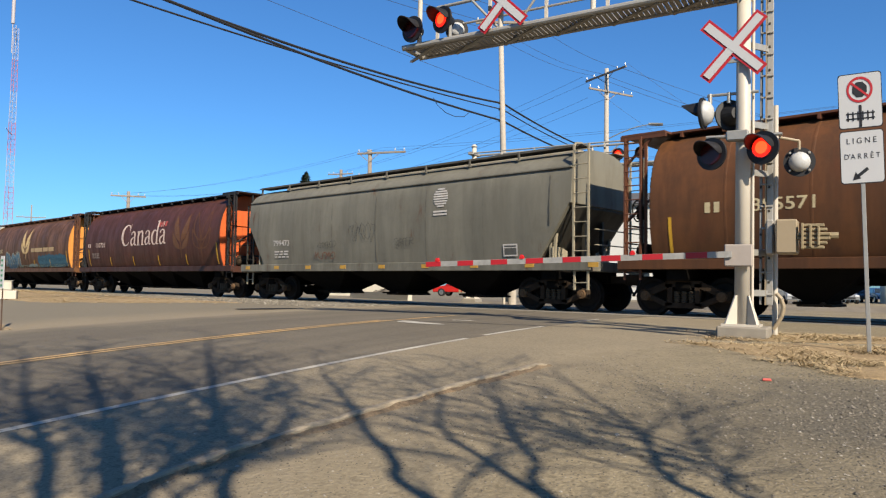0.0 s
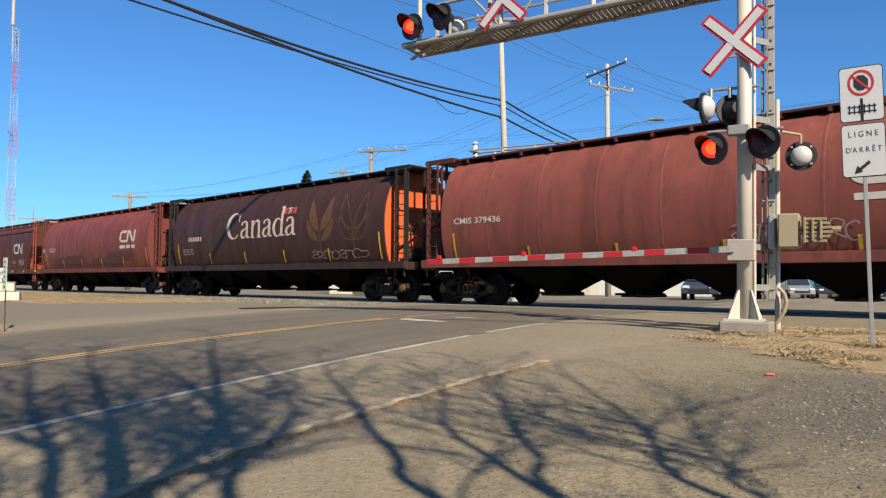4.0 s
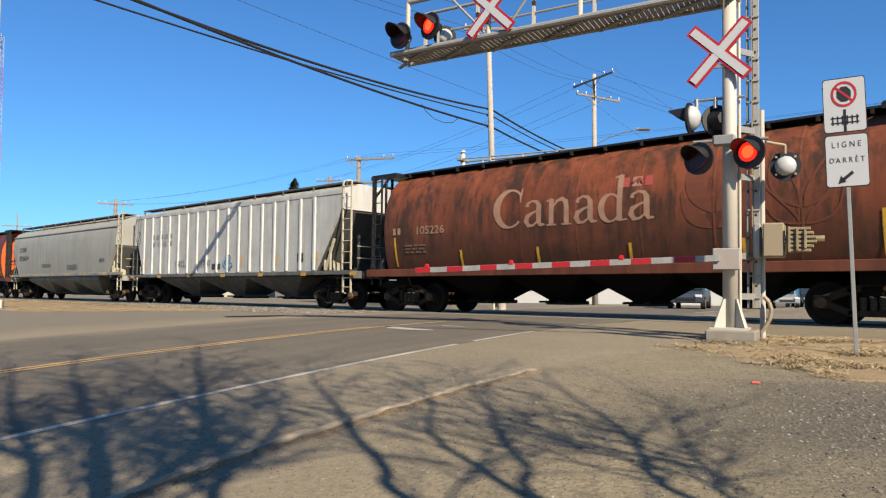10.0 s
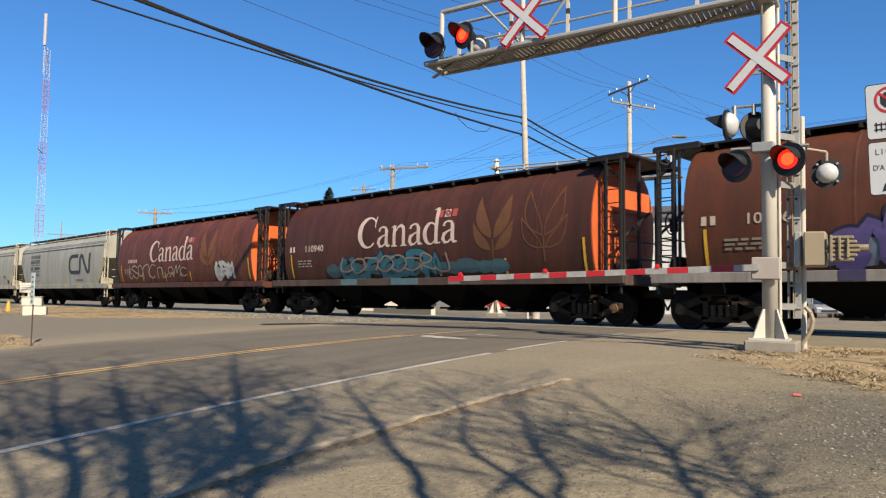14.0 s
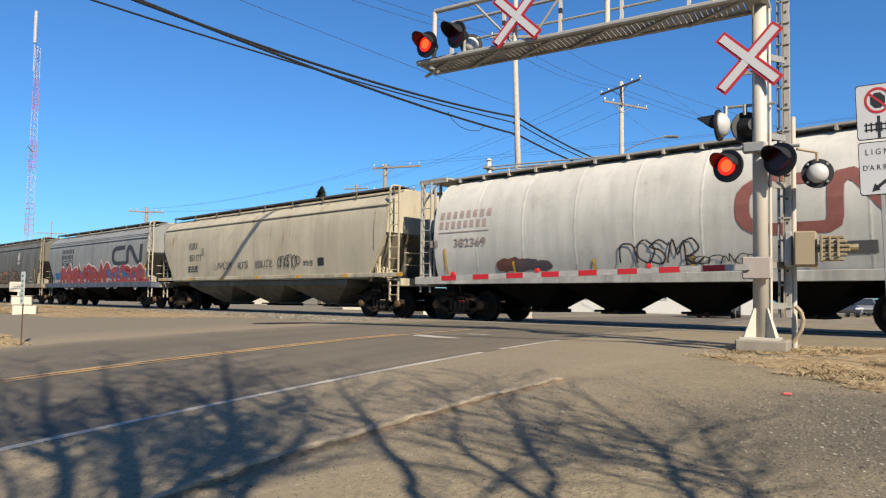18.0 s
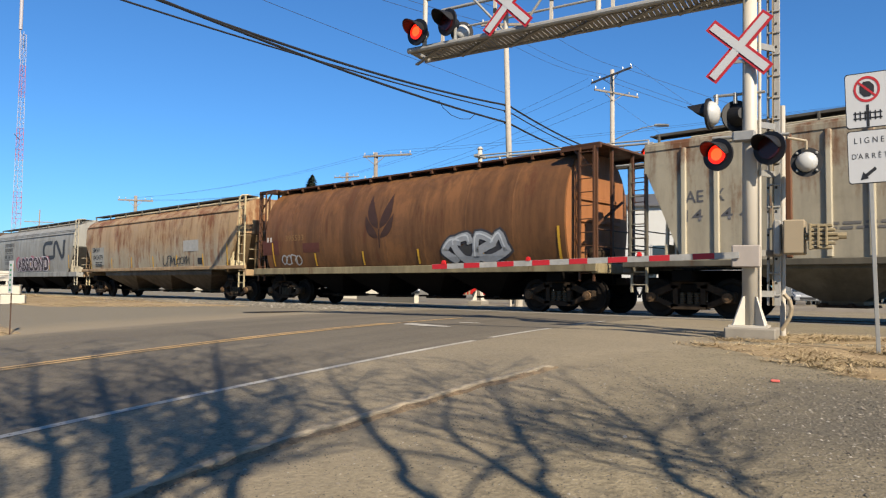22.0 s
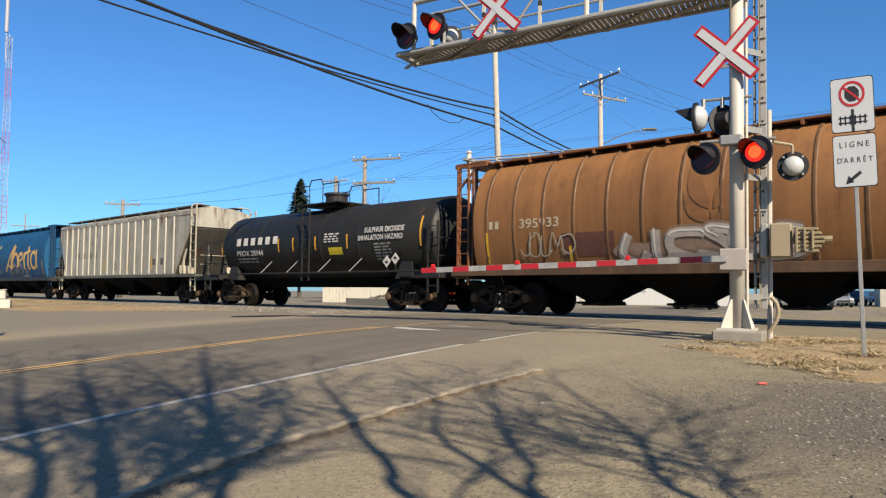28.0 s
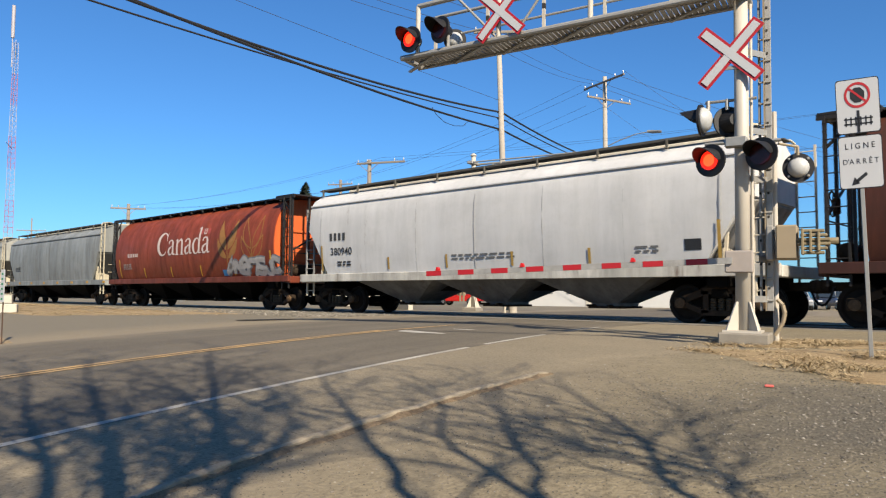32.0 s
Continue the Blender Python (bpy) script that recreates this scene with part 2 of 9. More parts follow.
M_RED = mat("sign_red", (0.42, 0.014, 0.022), 0.5, vary=0.08)
M_WHITE = mat("sign_white", (0.49, 0.50, 0.515), 0.5, vary=0.04)
M_SIGNBLACK = mat("sign_black", (0.011, 0.011, 0.014), 0.5, vary=0.1)
M_SIGNINK = mat("faded_sign_ink", (0.05, 0.05, 0.056), 0.5, vary=0.15)
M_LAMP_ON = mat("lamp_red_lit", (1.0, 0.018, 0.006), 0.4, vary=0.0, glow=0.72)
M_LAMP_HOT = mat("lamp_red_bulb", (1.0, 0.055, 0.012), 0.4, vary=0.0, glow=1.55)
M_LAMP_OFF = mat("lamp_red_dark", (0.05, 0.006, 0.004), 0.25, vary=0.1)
M_RAIL = mat("rail_steel", (0.152, 0.095, 0.067), 0.5, 0.5, vary=0.3)
M_RAILTOP = mat("rail_head_polished", (0.22, 0.20, 0.18), 0.45, 0.8, vary=0.1)
M_TIE = mat("creosoted_wood", (0.057, 0.043, 0.033), 0.9, vary=0.3, scale=6)
M_POLE = mat("weathered_wood_pole", (0.43, 0.387, 0.327), 0.9, vary=0.2, scale=5)
M_POLEGREY = mat("grey_wood", (0.258, 0.224, 0.189), 0.9, vary=0.2, scale=5)
M_WIRE = mat("black_cable", (0.011, 0.011, 0.013), 0.7, vary=0.1)
M_BEARING = mat("rusty_bearing", (0.14, 0.085, 0.045), 0.8, vary=0.5, scale=9, spec=0.2)
M_SPRING = mat("spring_steel", (0.075, 0.058, 0.038), 0.7, vary=0.4, scale=6, spec=0.2)
M_TRUCK = mat("truck_steel_grimy", (0.040, 0.027, 0.017), 0.85, vary=0.8, scale=5, spec=0.15)
M_WHEEL = mat("wheel_steel", (0.016, 0.012, 0.009), 0.7, vary=0.4, scale=6, spec=0.15)
# near black: the shade beneath the cars is put into this colour
M_UNDER = mat("underframe_shade_black", (0.009, 0.008, 0.007), 0.9, vary=0.4, scale=3, spec=0.06)
M_BOLT = mat("dark_bolt", (0.03, 0.026, 0.02), 0.7)
M_LINEWIRE = mat("dull_line_wire", (0.06, 0.06, 0.065), 0.6, 0.3, vary=0.2)
M_BARK = mat("bark", (0.114, 0.095, 0.076), 0.95, vary=0.3, scale=8)

# ---- mesh helpers ----
def part(name, bm, material, parent=None, label="", smooth=False):
    """One mesh object from a bmesh, under a thing or a part."""
    me = bpy.data.meshes.new(name)
    bm.to_mesh(me)
    bm.free()
    return part_of(name, me, material, parent, label, smooth)


def part_of(name, me, material, parent=None, label="", smooth=False):
    ob = new(name, me)
    if material is not None:
        if not me.materials:
            me.materials.append(material)
        elif me.materials[0] is not material:
            ob.material_slots[0].link = "OBJECT"
            ob.material_slots[0].material = material
    if smooth:
        for p in me.polygons:
            p.use_smooth = True
    if parent is not None:
        ob.parent = parent
    if label:
        tagged(ob, label=label)
    return ob


def empty(name, x=0, y=0, z=0, rz=0, parent=None):
    ob = new(name)
    ob.empty_display_size = 0.2
    ob.matrix_basis = pose(x, y, z, 0, 0, rz)
    if parent is not None:
        ob.parent = parent
    return ob


def box(bm, c, s, m=None, bevel=0.0):
    mm = Matrix.Translation(c) @ (m or Matrix()) @ Matrix.Diagonal((*s, 1))
    r = bmesh.ops.create_cube(bm, size=1.0, matrix=mm)
    if bevel:
        es = list({e for v in r["verts"] for e in v.link_edges})
        bmesh.ops.bevel(bm, geom=es, offset=bevel, segments=1, affect="EDGES")
    return r["verts"]


def rod(bm, p, q, r, seg=8, r2=None):
    p, q = Vector(p), Vector(q)
    d = q - p
    m = Matrix.Translation((p + q) / 2) @ d.to_track_quat("Z", "Y").to_matrix().to_4x4()
    bmesh.ops.create_cone(bm, cap_ends=True, segments=seg, radius1=r, radius2=r if r2 is None else r2, depth=d.length, matrix=m)


def bar(bm, p, q, w, h):
    """A flat bar from p to q: w across level, h upright."""
    p, q = Vector(p), Vector(q)
    d = q - p
    m = Matrix.Translation((p + q) / 2) @ d.to_track_quat("X", "Z").to_matrix().to_4x4()
    bmesh.ops.create_cube(bm, size=1.0, matrix=m @ Matrix.Diagonal((d.length, w, h, 1)))


def path(bm, pts, r, seg=6):
    for a, b in zip(pts, pts[1:]):
        rod(bm, a, b, r, seg)


def loft(bm, rings, close=True, caps=True):
    """Skin between rings of equally many points."""
    vs = [[bm.verts.new(p) for p in ring] for ring in rings]
    n = len(vs[0])
    for a, b in zip(vs, vs[1:]):
        for i in range(n if close else n - 1):
            j = (i + 1) % n
            bm.faces.new((a[i], a[j], b[j], b[i]))
    if caps:
        bm.faces.new(vs[0][::-1])
        bm.faces.new(vs[-1])
    bmesh.ops.recalc_face_normals(bm, faces=bm.faces)
    return vs


def flat(bm, pts, thick, axis=(0, 0, 1)):
    """A plate from an outline, thick along the axis."""
    a = Vector(axis) * thick
    lo = [bm.verts.new(p) for p in pts]
    hi = [bm.verts.new(Vector(p) + a) for p in pts]
    bm.faces.new(lo[::-1])
    bm.faces.new(hi)
    n = len(pts)
    for i in range(n):
        j = (i + 1) % n
        bm.faces.new((lo[i], lo[j], hi[j], hi[i]))
    bmesh.ops.recalc_face_normals(bm, faces=bm.faces)


TEXT = {}


def text_mesh(words, size, shear=0.0, bold=0.0):
    """Flat mesh of words in the built-in font, x to the right and y up, centred."""
    key = (words, round(size, 3), shear, bold)
    if key not in TEXT:
        cu = bpy.data.curves.new("words", "FONT")
        cu.body, cu.size, cu.shear, cu.offset = words, size, shear, bold
        cu.align_x, cu.align_y = "CENTER", "CENTER"
        cu.resolution_u = 3
        ob = bpy.data.objects.new("words", cu)
        me = bpy.data.meshes.new_from_object(ob)
        bpy.data.objects.remove(ob)
        bpy.data.curves.remove(cu)
        TEXT[key] = me
    bm = bmesh.new()
    bm.from_mesh(TEXT[key])
    return bm


def ribbon(bm, pts, w):
    """A flat band along a polyline in the xy plane."""
    pts = [Vector((p[0], p[1])) for p in pts]
    left, right = [], []
    for i, p in enumerate(pts):
        a = (p - pts[i - 1]).normalized() if i else (pts[1] - p).normalized()
        b = (pts[i + 1] - p).normalized() if i + 1 < len(pts) else a
        t = (a + b)
        t = t.normalized() if t.length > 1e-4 else a
        nrm = Vector((-t.y, t.x))
        k = w / 2 / max(0.45, abs(nrm.dot(Vector((-a.y, a.x)))))
        left.append(bm.verts.new((p.x + nrm.x * k, p.y + nrm.y * k, 0)))
        right.append(bm.verts.new((p.x - nrm.x * k, p.y - nrm.y * k, 0)))
    for i in range(len(pts) - 1):
        bm.faces.new((left[i], right[i], right[i + 1], left[i + 1]))


def disc(bm, x, y, r, seg=24, sx=1.0):
    bm.faces.new([bm.verts.new((x + r * sx * math.cos(a), y + r * math.sin(a), 0)) for a in (2 * math.pi * i / seg for i in range(seg))])


def rect(bm, x0, y0, x1, y1):
    bm.faces.new([bm.verts.new(p) for p in ((x0, y0, 0), (x1, y0, 0), (x1, y1, 0), (x0, y1, 0))])

# ---- the ground, the road and the track ----
TRACK_Y = 17.6
U = Vector((-0.2385, 0.971, 0)).normalized()      # along the road
N = Vector((0.971, 0.2385, 0)).normalized()       # across it, to the right
MID = Vector((-8.9, 4.48, 0))                     # on the centre line
ROAD_TURN = math.degrees(math.atan2(N.y, N.x))


def level(y):
    """Height of the ground across the track: it falls gently on either side."""
    if y < 12:
        return -0.03 - 0.0024 * (12 - max(y, -1.0)) ** 2
    if y > 22:
        return -0.03 - 0.008 * min(y - 22, 38)
    return -0.03


def road_point(s, a, up=0.0):
    """A point s metres along the road's centre line and a metres to its right."""
    p = MID + U * s + N * a
    return Vector((p.x, p.y, level(p.y) + up))


def strip(bm, outline, up, step=0.6, fade=False):
    """A strip of road surface between two lines (s, left, right), laid on the ground."""
    rings = []
    for (s0, l0, r0), (s1, l1, r1) in zip(outline, outline[1:]):
        n = max(1, int(abs(s1 - s0) / step))
        for i in range(n):
            f = i / n
            rings.append((s0 + (s1 - s0) * f, l0 + (l1 - l0) * f, r0 + (r1 - r0) * f))
    rings.append(outline[-1])
    prev = None
    for s, l, r in rings:
        row = [bm.verts.new(road_point(s, l + (r - l) * k / 4, up if k < 4 or not fade else -0.012)) for k in range(5)]
        if prev:
            for k in range(4):
                bm.faces.new((prev[k], prev[k + 1], row[k + 1], row[k]))
        prev = row


def build_ground():
    bm = bmesh.new()
    ys = [-1500, -300, -80, -30, -10, -4] + [-1 + 0.5 * i for i in range(27)] + [14, 16, 18, 20, 22, 26, 30, 36, 44, 52, 60, 120, 400, 1600]
    xs = [-1800, -600, -250, -120, -80] + [-60 + 4 * i for i in range(23)] + [40, 60, 100, 250, 600, 1800]
    grid = [[bm.verts.new((x, y, level(y))) for x in xs] for y in ys]
    for a, b in zip(grid, grid[1:]):
        for i in range(len(xs) - 1):
            bm.faces.new((a[i], a[i + 1], b[i + 1], b[i]))
    ob = part("ground", bm, M_LOT)
    tagged(ob, "grey-brown gravel ground with scattered pale stones", "ground", kind="structure")
    bm = bmesh.new()
    strip(bm, [(-40, -3.9, 3.35), (-8, -3.9, 3.35), (8, -3.9, 3.35), (11, -4.6, 3.35), (19, -4.6, 3.9), (26, -4.4, 4.2), (75, -4.4, 4.4)], 0.010)
    tagged(part("road", bm, M_ASPHALT), "worn grey asphalt two-lane road over the crossing", "road", kind="structure")
    bm = bmesh.new()
    strip(bm, [(20.5, -90, -4.4), (22, -90, -4.4), (27, -90, -4.4)], 0.006, 1.0)
    strip(bm, [(24, 4.2, 60), (46, 4.2, 60)], 0.006, 2.0)
    tagged(part("road", bm, M_ASPHALT), "grey asphalt side street and yard beyond the track", "road", kind="structure")
    # pale shoulder between the edge line and the kerb
    bm = bmesh.new()
    strip(bm, [(-8, 3.17, 5.2), (-3, 3.17, 5.0), (1.5, 3.16, 5.4), (3.5, 3.15, 6.6), (5.5, 3.15, 7.2), (8, 3.2, 6.0), (9.5, 3.3, 4.2)], 0.013, 0.4, True)
    tagged(part("pavement", bm, M_SHOULDER), "pale dusty asphalt shoulder beside the road", "pavement", kind="structure")
    lines = empty("road_marking")
    tagged(lines, "worn yellow centre lines and white edge lines on asphalt", "road marking", kind="structure")

    def stripe(name, s0, s1, a, w, material, a2=None):
        bm = bmesh.new()
        strip(bm, [(s0, a - w / 2, a + w / 2), (s1, (a if a2 is None else a2) - w / 2, (a if a2 is None else a2) + w / 2)], 0.016)
        part(name, bm, material, lines)
    stripe("yellow_line", -38, 4.9, -0.082, 0.098, M_LINE_Y)
    stripe("yellow_line", -38, 7.6, 0.082, 0.098, M_LINE_Y)
    stripe("edge_line", -38, 2.25, 3.12, 0.092, M_LINE_W)
    stripe("edge_line", 2.8, 5.1, 3.10, 0.088, M_LINE_W)
    stripe("edge_line", 6.4, 8.4, 3.05, 0.09, M_LINE_W)
    stripe("edge_line", 20, 60, 3.3, 0.1, M_LINE_W)
    bm = bmesh.new()
    strip(bm, [(4.50, 0.95, 1.55), (4.72, 0.42, 1.30), (4.95, 0.30, 0.75), (5.15, 0.28, 0.42)], 0.016, 0.2)
    part("arrow_mark", bm, M_LINE_W, lines)
    bm = bmesh.new()
    strip(bm, [(5.8, 1.0, 1.5), (5.95, 0.9, 1.3)], 0.016, 0.2)
    part("arrow_mark", bm, M_LINE_W, lines)
    # low worn kerb with dead leaves caught behind it
    pts = [(-4.06, 5.85), (-3.99, 5.4), (-3.93, 4.9), (-3.82, 4.2), (-3.68, 3.5), (-3.57, 2.9), (-3.45, 2.2), (-3.3, 1.7), (-3.05, 1.1), (-2.6, 0.2)]
    fine = []
    for (x0, y0), (x1, y1) in zip(pts, pts[1:]):
        fine += [(x0 + (x1 - x0) * k / 6, y0 + (y1 - y0) * k / 6) for k in range(6)]
    rings, litter = [], []
    for i, (x, y) in enumerate(fine):
        w = 0.034 + 0.014 * noise.noise((x * 6, y * 6, 9))
        h = 0.037 + 0.016 * noise.noise((x * 5, y * 5, 1))
        if i < 3:
            h *= 0.35 + 0.3 * i
        x += 0.02 * noise.noise((x * 3, y * 3, 4))
        g = level(y)
        rings.append([(x - w, y, g - 0.03), (x - w, y, g + h * 0.75), (x - w * 0.6, y, g + h), (x + w * 0.6, y, g + h * 1.05), (x + w, y, g + h * 0.8), (x + w, y, g - 0.03)])
        q = 0.055 + 0.10 * noise.noise((x * 2.6, y * 2.6, 14))
        litter.append([(x + w - 0.01, y, g - 0.02), (x + w - 0.005, y, g + 0.022 + 0.02 * noise.noise((x * 7, y * 7, 3))), (x + w + q * 0.5, y + 0.02, g + 0.010), (x + w + q, y + 0.03, g - 0.012)])
    bm = bmesh.new()
    loft(bm, rings)
    tagged(part("kerb", bm, M_KERB), "low crumbling concrete kerb half buried in gravel", "kerb", kind="structure")
    bm = bmesh.new()
    loft(bm, litter)
    tagged(part("ground", bm, M_LITTER), "brown leaf litter caught behind the kerb", "ground", kind="structure")
    # ballast bed, left and right of the crossing
    for x0, x1 in ((-400, -17.5), (-6.2, 120)):
        bm = bmesh.new()
        prof = [(-3.2, -0.035), (-2.2, -0.02), (-1.0, -0.005), (1.0, -0.005), (2.2, -0.02), (3.2, -0.04)]
        n = 60
        prev = None
        for i in range(n + 1):
            x = x0 + (x1 - x0) * i / n
            row = [bm.verts.new((x, TRACK_Y + y, z - 0.02 + 0.02 * noise.noise((x * 0.5, y, 0)))) for y, z in prof]
            if prev:
                for k in range(len(prof) - 1):
                    bm.faces.new((prev[k], row[k], row[k + 1], prev[k + 1]))
            prev = row
        tagged(part("ballast", bm, M_BALLAST), "grey crushed-stone ballast under the track", "ballast", kind="structure")
    track = empty("railway_track", 0, TRACK_Y, 0)
    tagged(track, "rusty steel rails with polished heads on wooden sleepers", "railway track", kind="structure")
    for y in (-0.75, 0.75):
        bm = bmesh.new()
        box(bm, (-140, y, -0.05), (520, 0.07, 0.09))
        rail = part("rail", bm, M_RAIL, track)
        bm = bmesh.new()
        box(bm, (-140, y, -0.002), (520, 0.05, 0.006))
        part("rail_head", bm, M_RAILTOP, rail)
    bm = bmesh.new()
    box(bm, (0, 0, -0.06), (0.22, 2.6, 0.06), None, 0.01)
    tie = bpy.data.meshes.new("sleeper")
    bm.to_mesh(tie)
    bm.free()
    for i in range(140):
        x = -62 + i * 0.55
        if -17.5 < x < -6.5:
            continue
        o = part_of("sleeper", tie, M_TIE, track)
        o.location = (x, 0, 0.004 * noise.noise((x, 0, 0)))
    # crossing planks between the rails
    for y in (-1.15, -0.35, 0.0, 0.35, 1.15):
        bm = bmesh.new()
        box(bm, (-11.9 - 0.2385 * y, y, -0.035), (10.6, 0.30 if abs(y) < 1 else 0.6, 0.06), None, 0.01)
        part("crossing_panel", bm, M_CONC_OLD, track)


M_LITTER = ground_material("leaf_litter", (0.185, 0.132, 0.082), (0.279, 0.197, 0.115), 0.4, (0.27, 0.21, 0.14), 40, 1.0, 0.5)
M_SHOULDER = ground_material("dusty_shoulder", (0.250, 0.209, 0.143), (0.471, 0.434, 0.365), 0.03, (0.300, 0.249, 0.169), 60, 0.5, 0.25)
build_ground()

# ---- crossing signals ----
MAST = Vector((-3.91, 10.46, -0.02))
FACE = ROAD_TURN            # turn of things that face the traffic: local x runs across the road


def lamp_head(parent, x, y, z, turn, lit_name="flash_disc", front=M_BLACK, material_back=M_BLACK, shown=None, dome=False):
    """Signal lamp facing local -y: background disc, hood, housing and an added two-faced disc that turns to imitate
    flashing.
    """
    h = empty("signal_lamp", x, y, z, turn, parent)
    bm = bmesh.new()
    rod(bm, (0, -0.02, 0), (0, 0.012, 0), 0.232, 28)
    part("background", bm, front, h)
    bm = bmesh.new()
    if dome:
        rings = [[(r * math.cos(a), y0, r * math.sin(a)) for a in (2 * math.pi * i / 20 for i in range(20))] for r, y0 in ((0.19, 0.013), (0.183, 0.045), (0.15, 0.10), (0.09, 0.135), (0.03, 0.15))]
        loft(bm, rings)
    else:
        rod(bm, (0, 0.012, 0), (0, 0.20, 0), 0.165, 20, 0.09)
    part("housing", bm, M_DOME if dome else material_back, h, "white domed lamp housing" if dome else "", dome)
    bm = bmesh.new()
    seg, inner, outer = 16, [], []
    for i in range(seg + 1):
        a = math.pi * (0.0 + i / seg)
        ln = 0.06 + 0.24 * math.sin(a) ** 0.7
        for r, row in ((0.172, outer), (0.162, inner)):
            row.append((bm.verts.new((r * math.cos(a), -0.02, r * math.sin(a))), bm.verts.new((r * math.cos(a), -0.02 - ln, r * math.sin(a) - 0.02))))
    for row in (inner, outer):
        for a, b in zip(row, row[1:]):
            bm.faces.new((a[0], b[0], b[1], a[1]))
    for a, b, c, d in zip(inner, inner[1:], outer, outer[1:]):
        bm.faces.new((a[1], b[1], d[1], c[1]))
    part("hood", bm, M_BLACK, h)
    # added disc: one face glows, the other is dark; turning it stands in for switching
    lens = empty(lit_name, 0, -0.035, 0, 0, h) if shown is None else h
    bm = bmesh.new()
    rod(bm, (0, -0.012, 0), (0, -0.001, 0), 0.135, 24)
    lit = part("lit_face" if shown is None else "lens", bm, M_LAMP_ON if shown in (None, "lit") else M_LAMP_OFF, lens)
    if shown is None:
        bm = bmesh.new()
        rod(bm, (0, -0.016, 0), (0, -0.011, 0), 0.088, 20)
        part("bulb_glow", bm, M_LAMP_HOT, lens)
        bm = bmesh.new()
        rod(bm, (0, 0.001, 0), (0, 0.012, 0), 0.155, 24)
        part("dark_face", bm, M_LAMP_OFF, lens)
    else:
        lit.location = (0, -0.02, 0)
    return h, lens


def dish_back(parent, x, y, z, turn):
    """The back of a lamp that faces away: pale domed housing before a black disc."""
    h = empty("signal_lamp", x, y, z, turn, parent)
    bm = bmesh.new()
    rod(bm, (0, 0.0, 0), (0, 0.02, 0), 0.205, 28)
    part("background", bm, M_BLACK, h)
    bm = bmesh.new()
    rings = [[(r * math.cos(a), y0, r * math.sin(a)) for a in (2 * math.pi * i / 20 for i in range(20))] for r, y0 in ((0.142, 0.0), (0.138, -0.03), (0.120, -0.07), (0.083, -0.10), (0.036, -0.115))]
    loft(bm, rings)
    part("housing", bm, M_DOME, h, "white domed lamp housing", True)
    for k in range(4):
        bm = bmesh.new()
        c, q = math.cos(radians(45 + 90 * k)), math.sin(radians(45 + 90 * k))
        box(bm, (c * 0.172, -0.022, q * 0.172), (0.035, 0.04, 0.035), None, 0.008)
        part("clip", bm, M_GALV, h)
    bm = bmesh.new()
    rod(bm, (0, 0.02, 0.03), (0, 0.30, 0.0), 0.165, 16, 0.12)
    part("hood", bm, M_BLACK, h)
    return h


def crossbuck(parent, x, y, z, turn):
    c = empty("crossbuck", x, y, z, turn, parent)
    tagged(c, label="white crossed boards with red borders")
    for k, (ang, ln) in enumerate(((48.5, 1.16), (-44, 1.08))):
        r = Matrix.Rotation(radians(-ang), 4, "Y")
        dy = -0.008 * k
        bm = bmesh.new()
        box(bm, (0, dy, 0), (ln, 0.006, 0.19), r, 0.0)
        bd = part("board", bm, M_RED, c)
        bm = bmesh.new()
        box(bm, (0, -0.016 - 0.003 * k, 0), (ln - 0.075, 0.005, 0.112), r)
        part("white_face", bm, M_WHITE, bd)
    return c


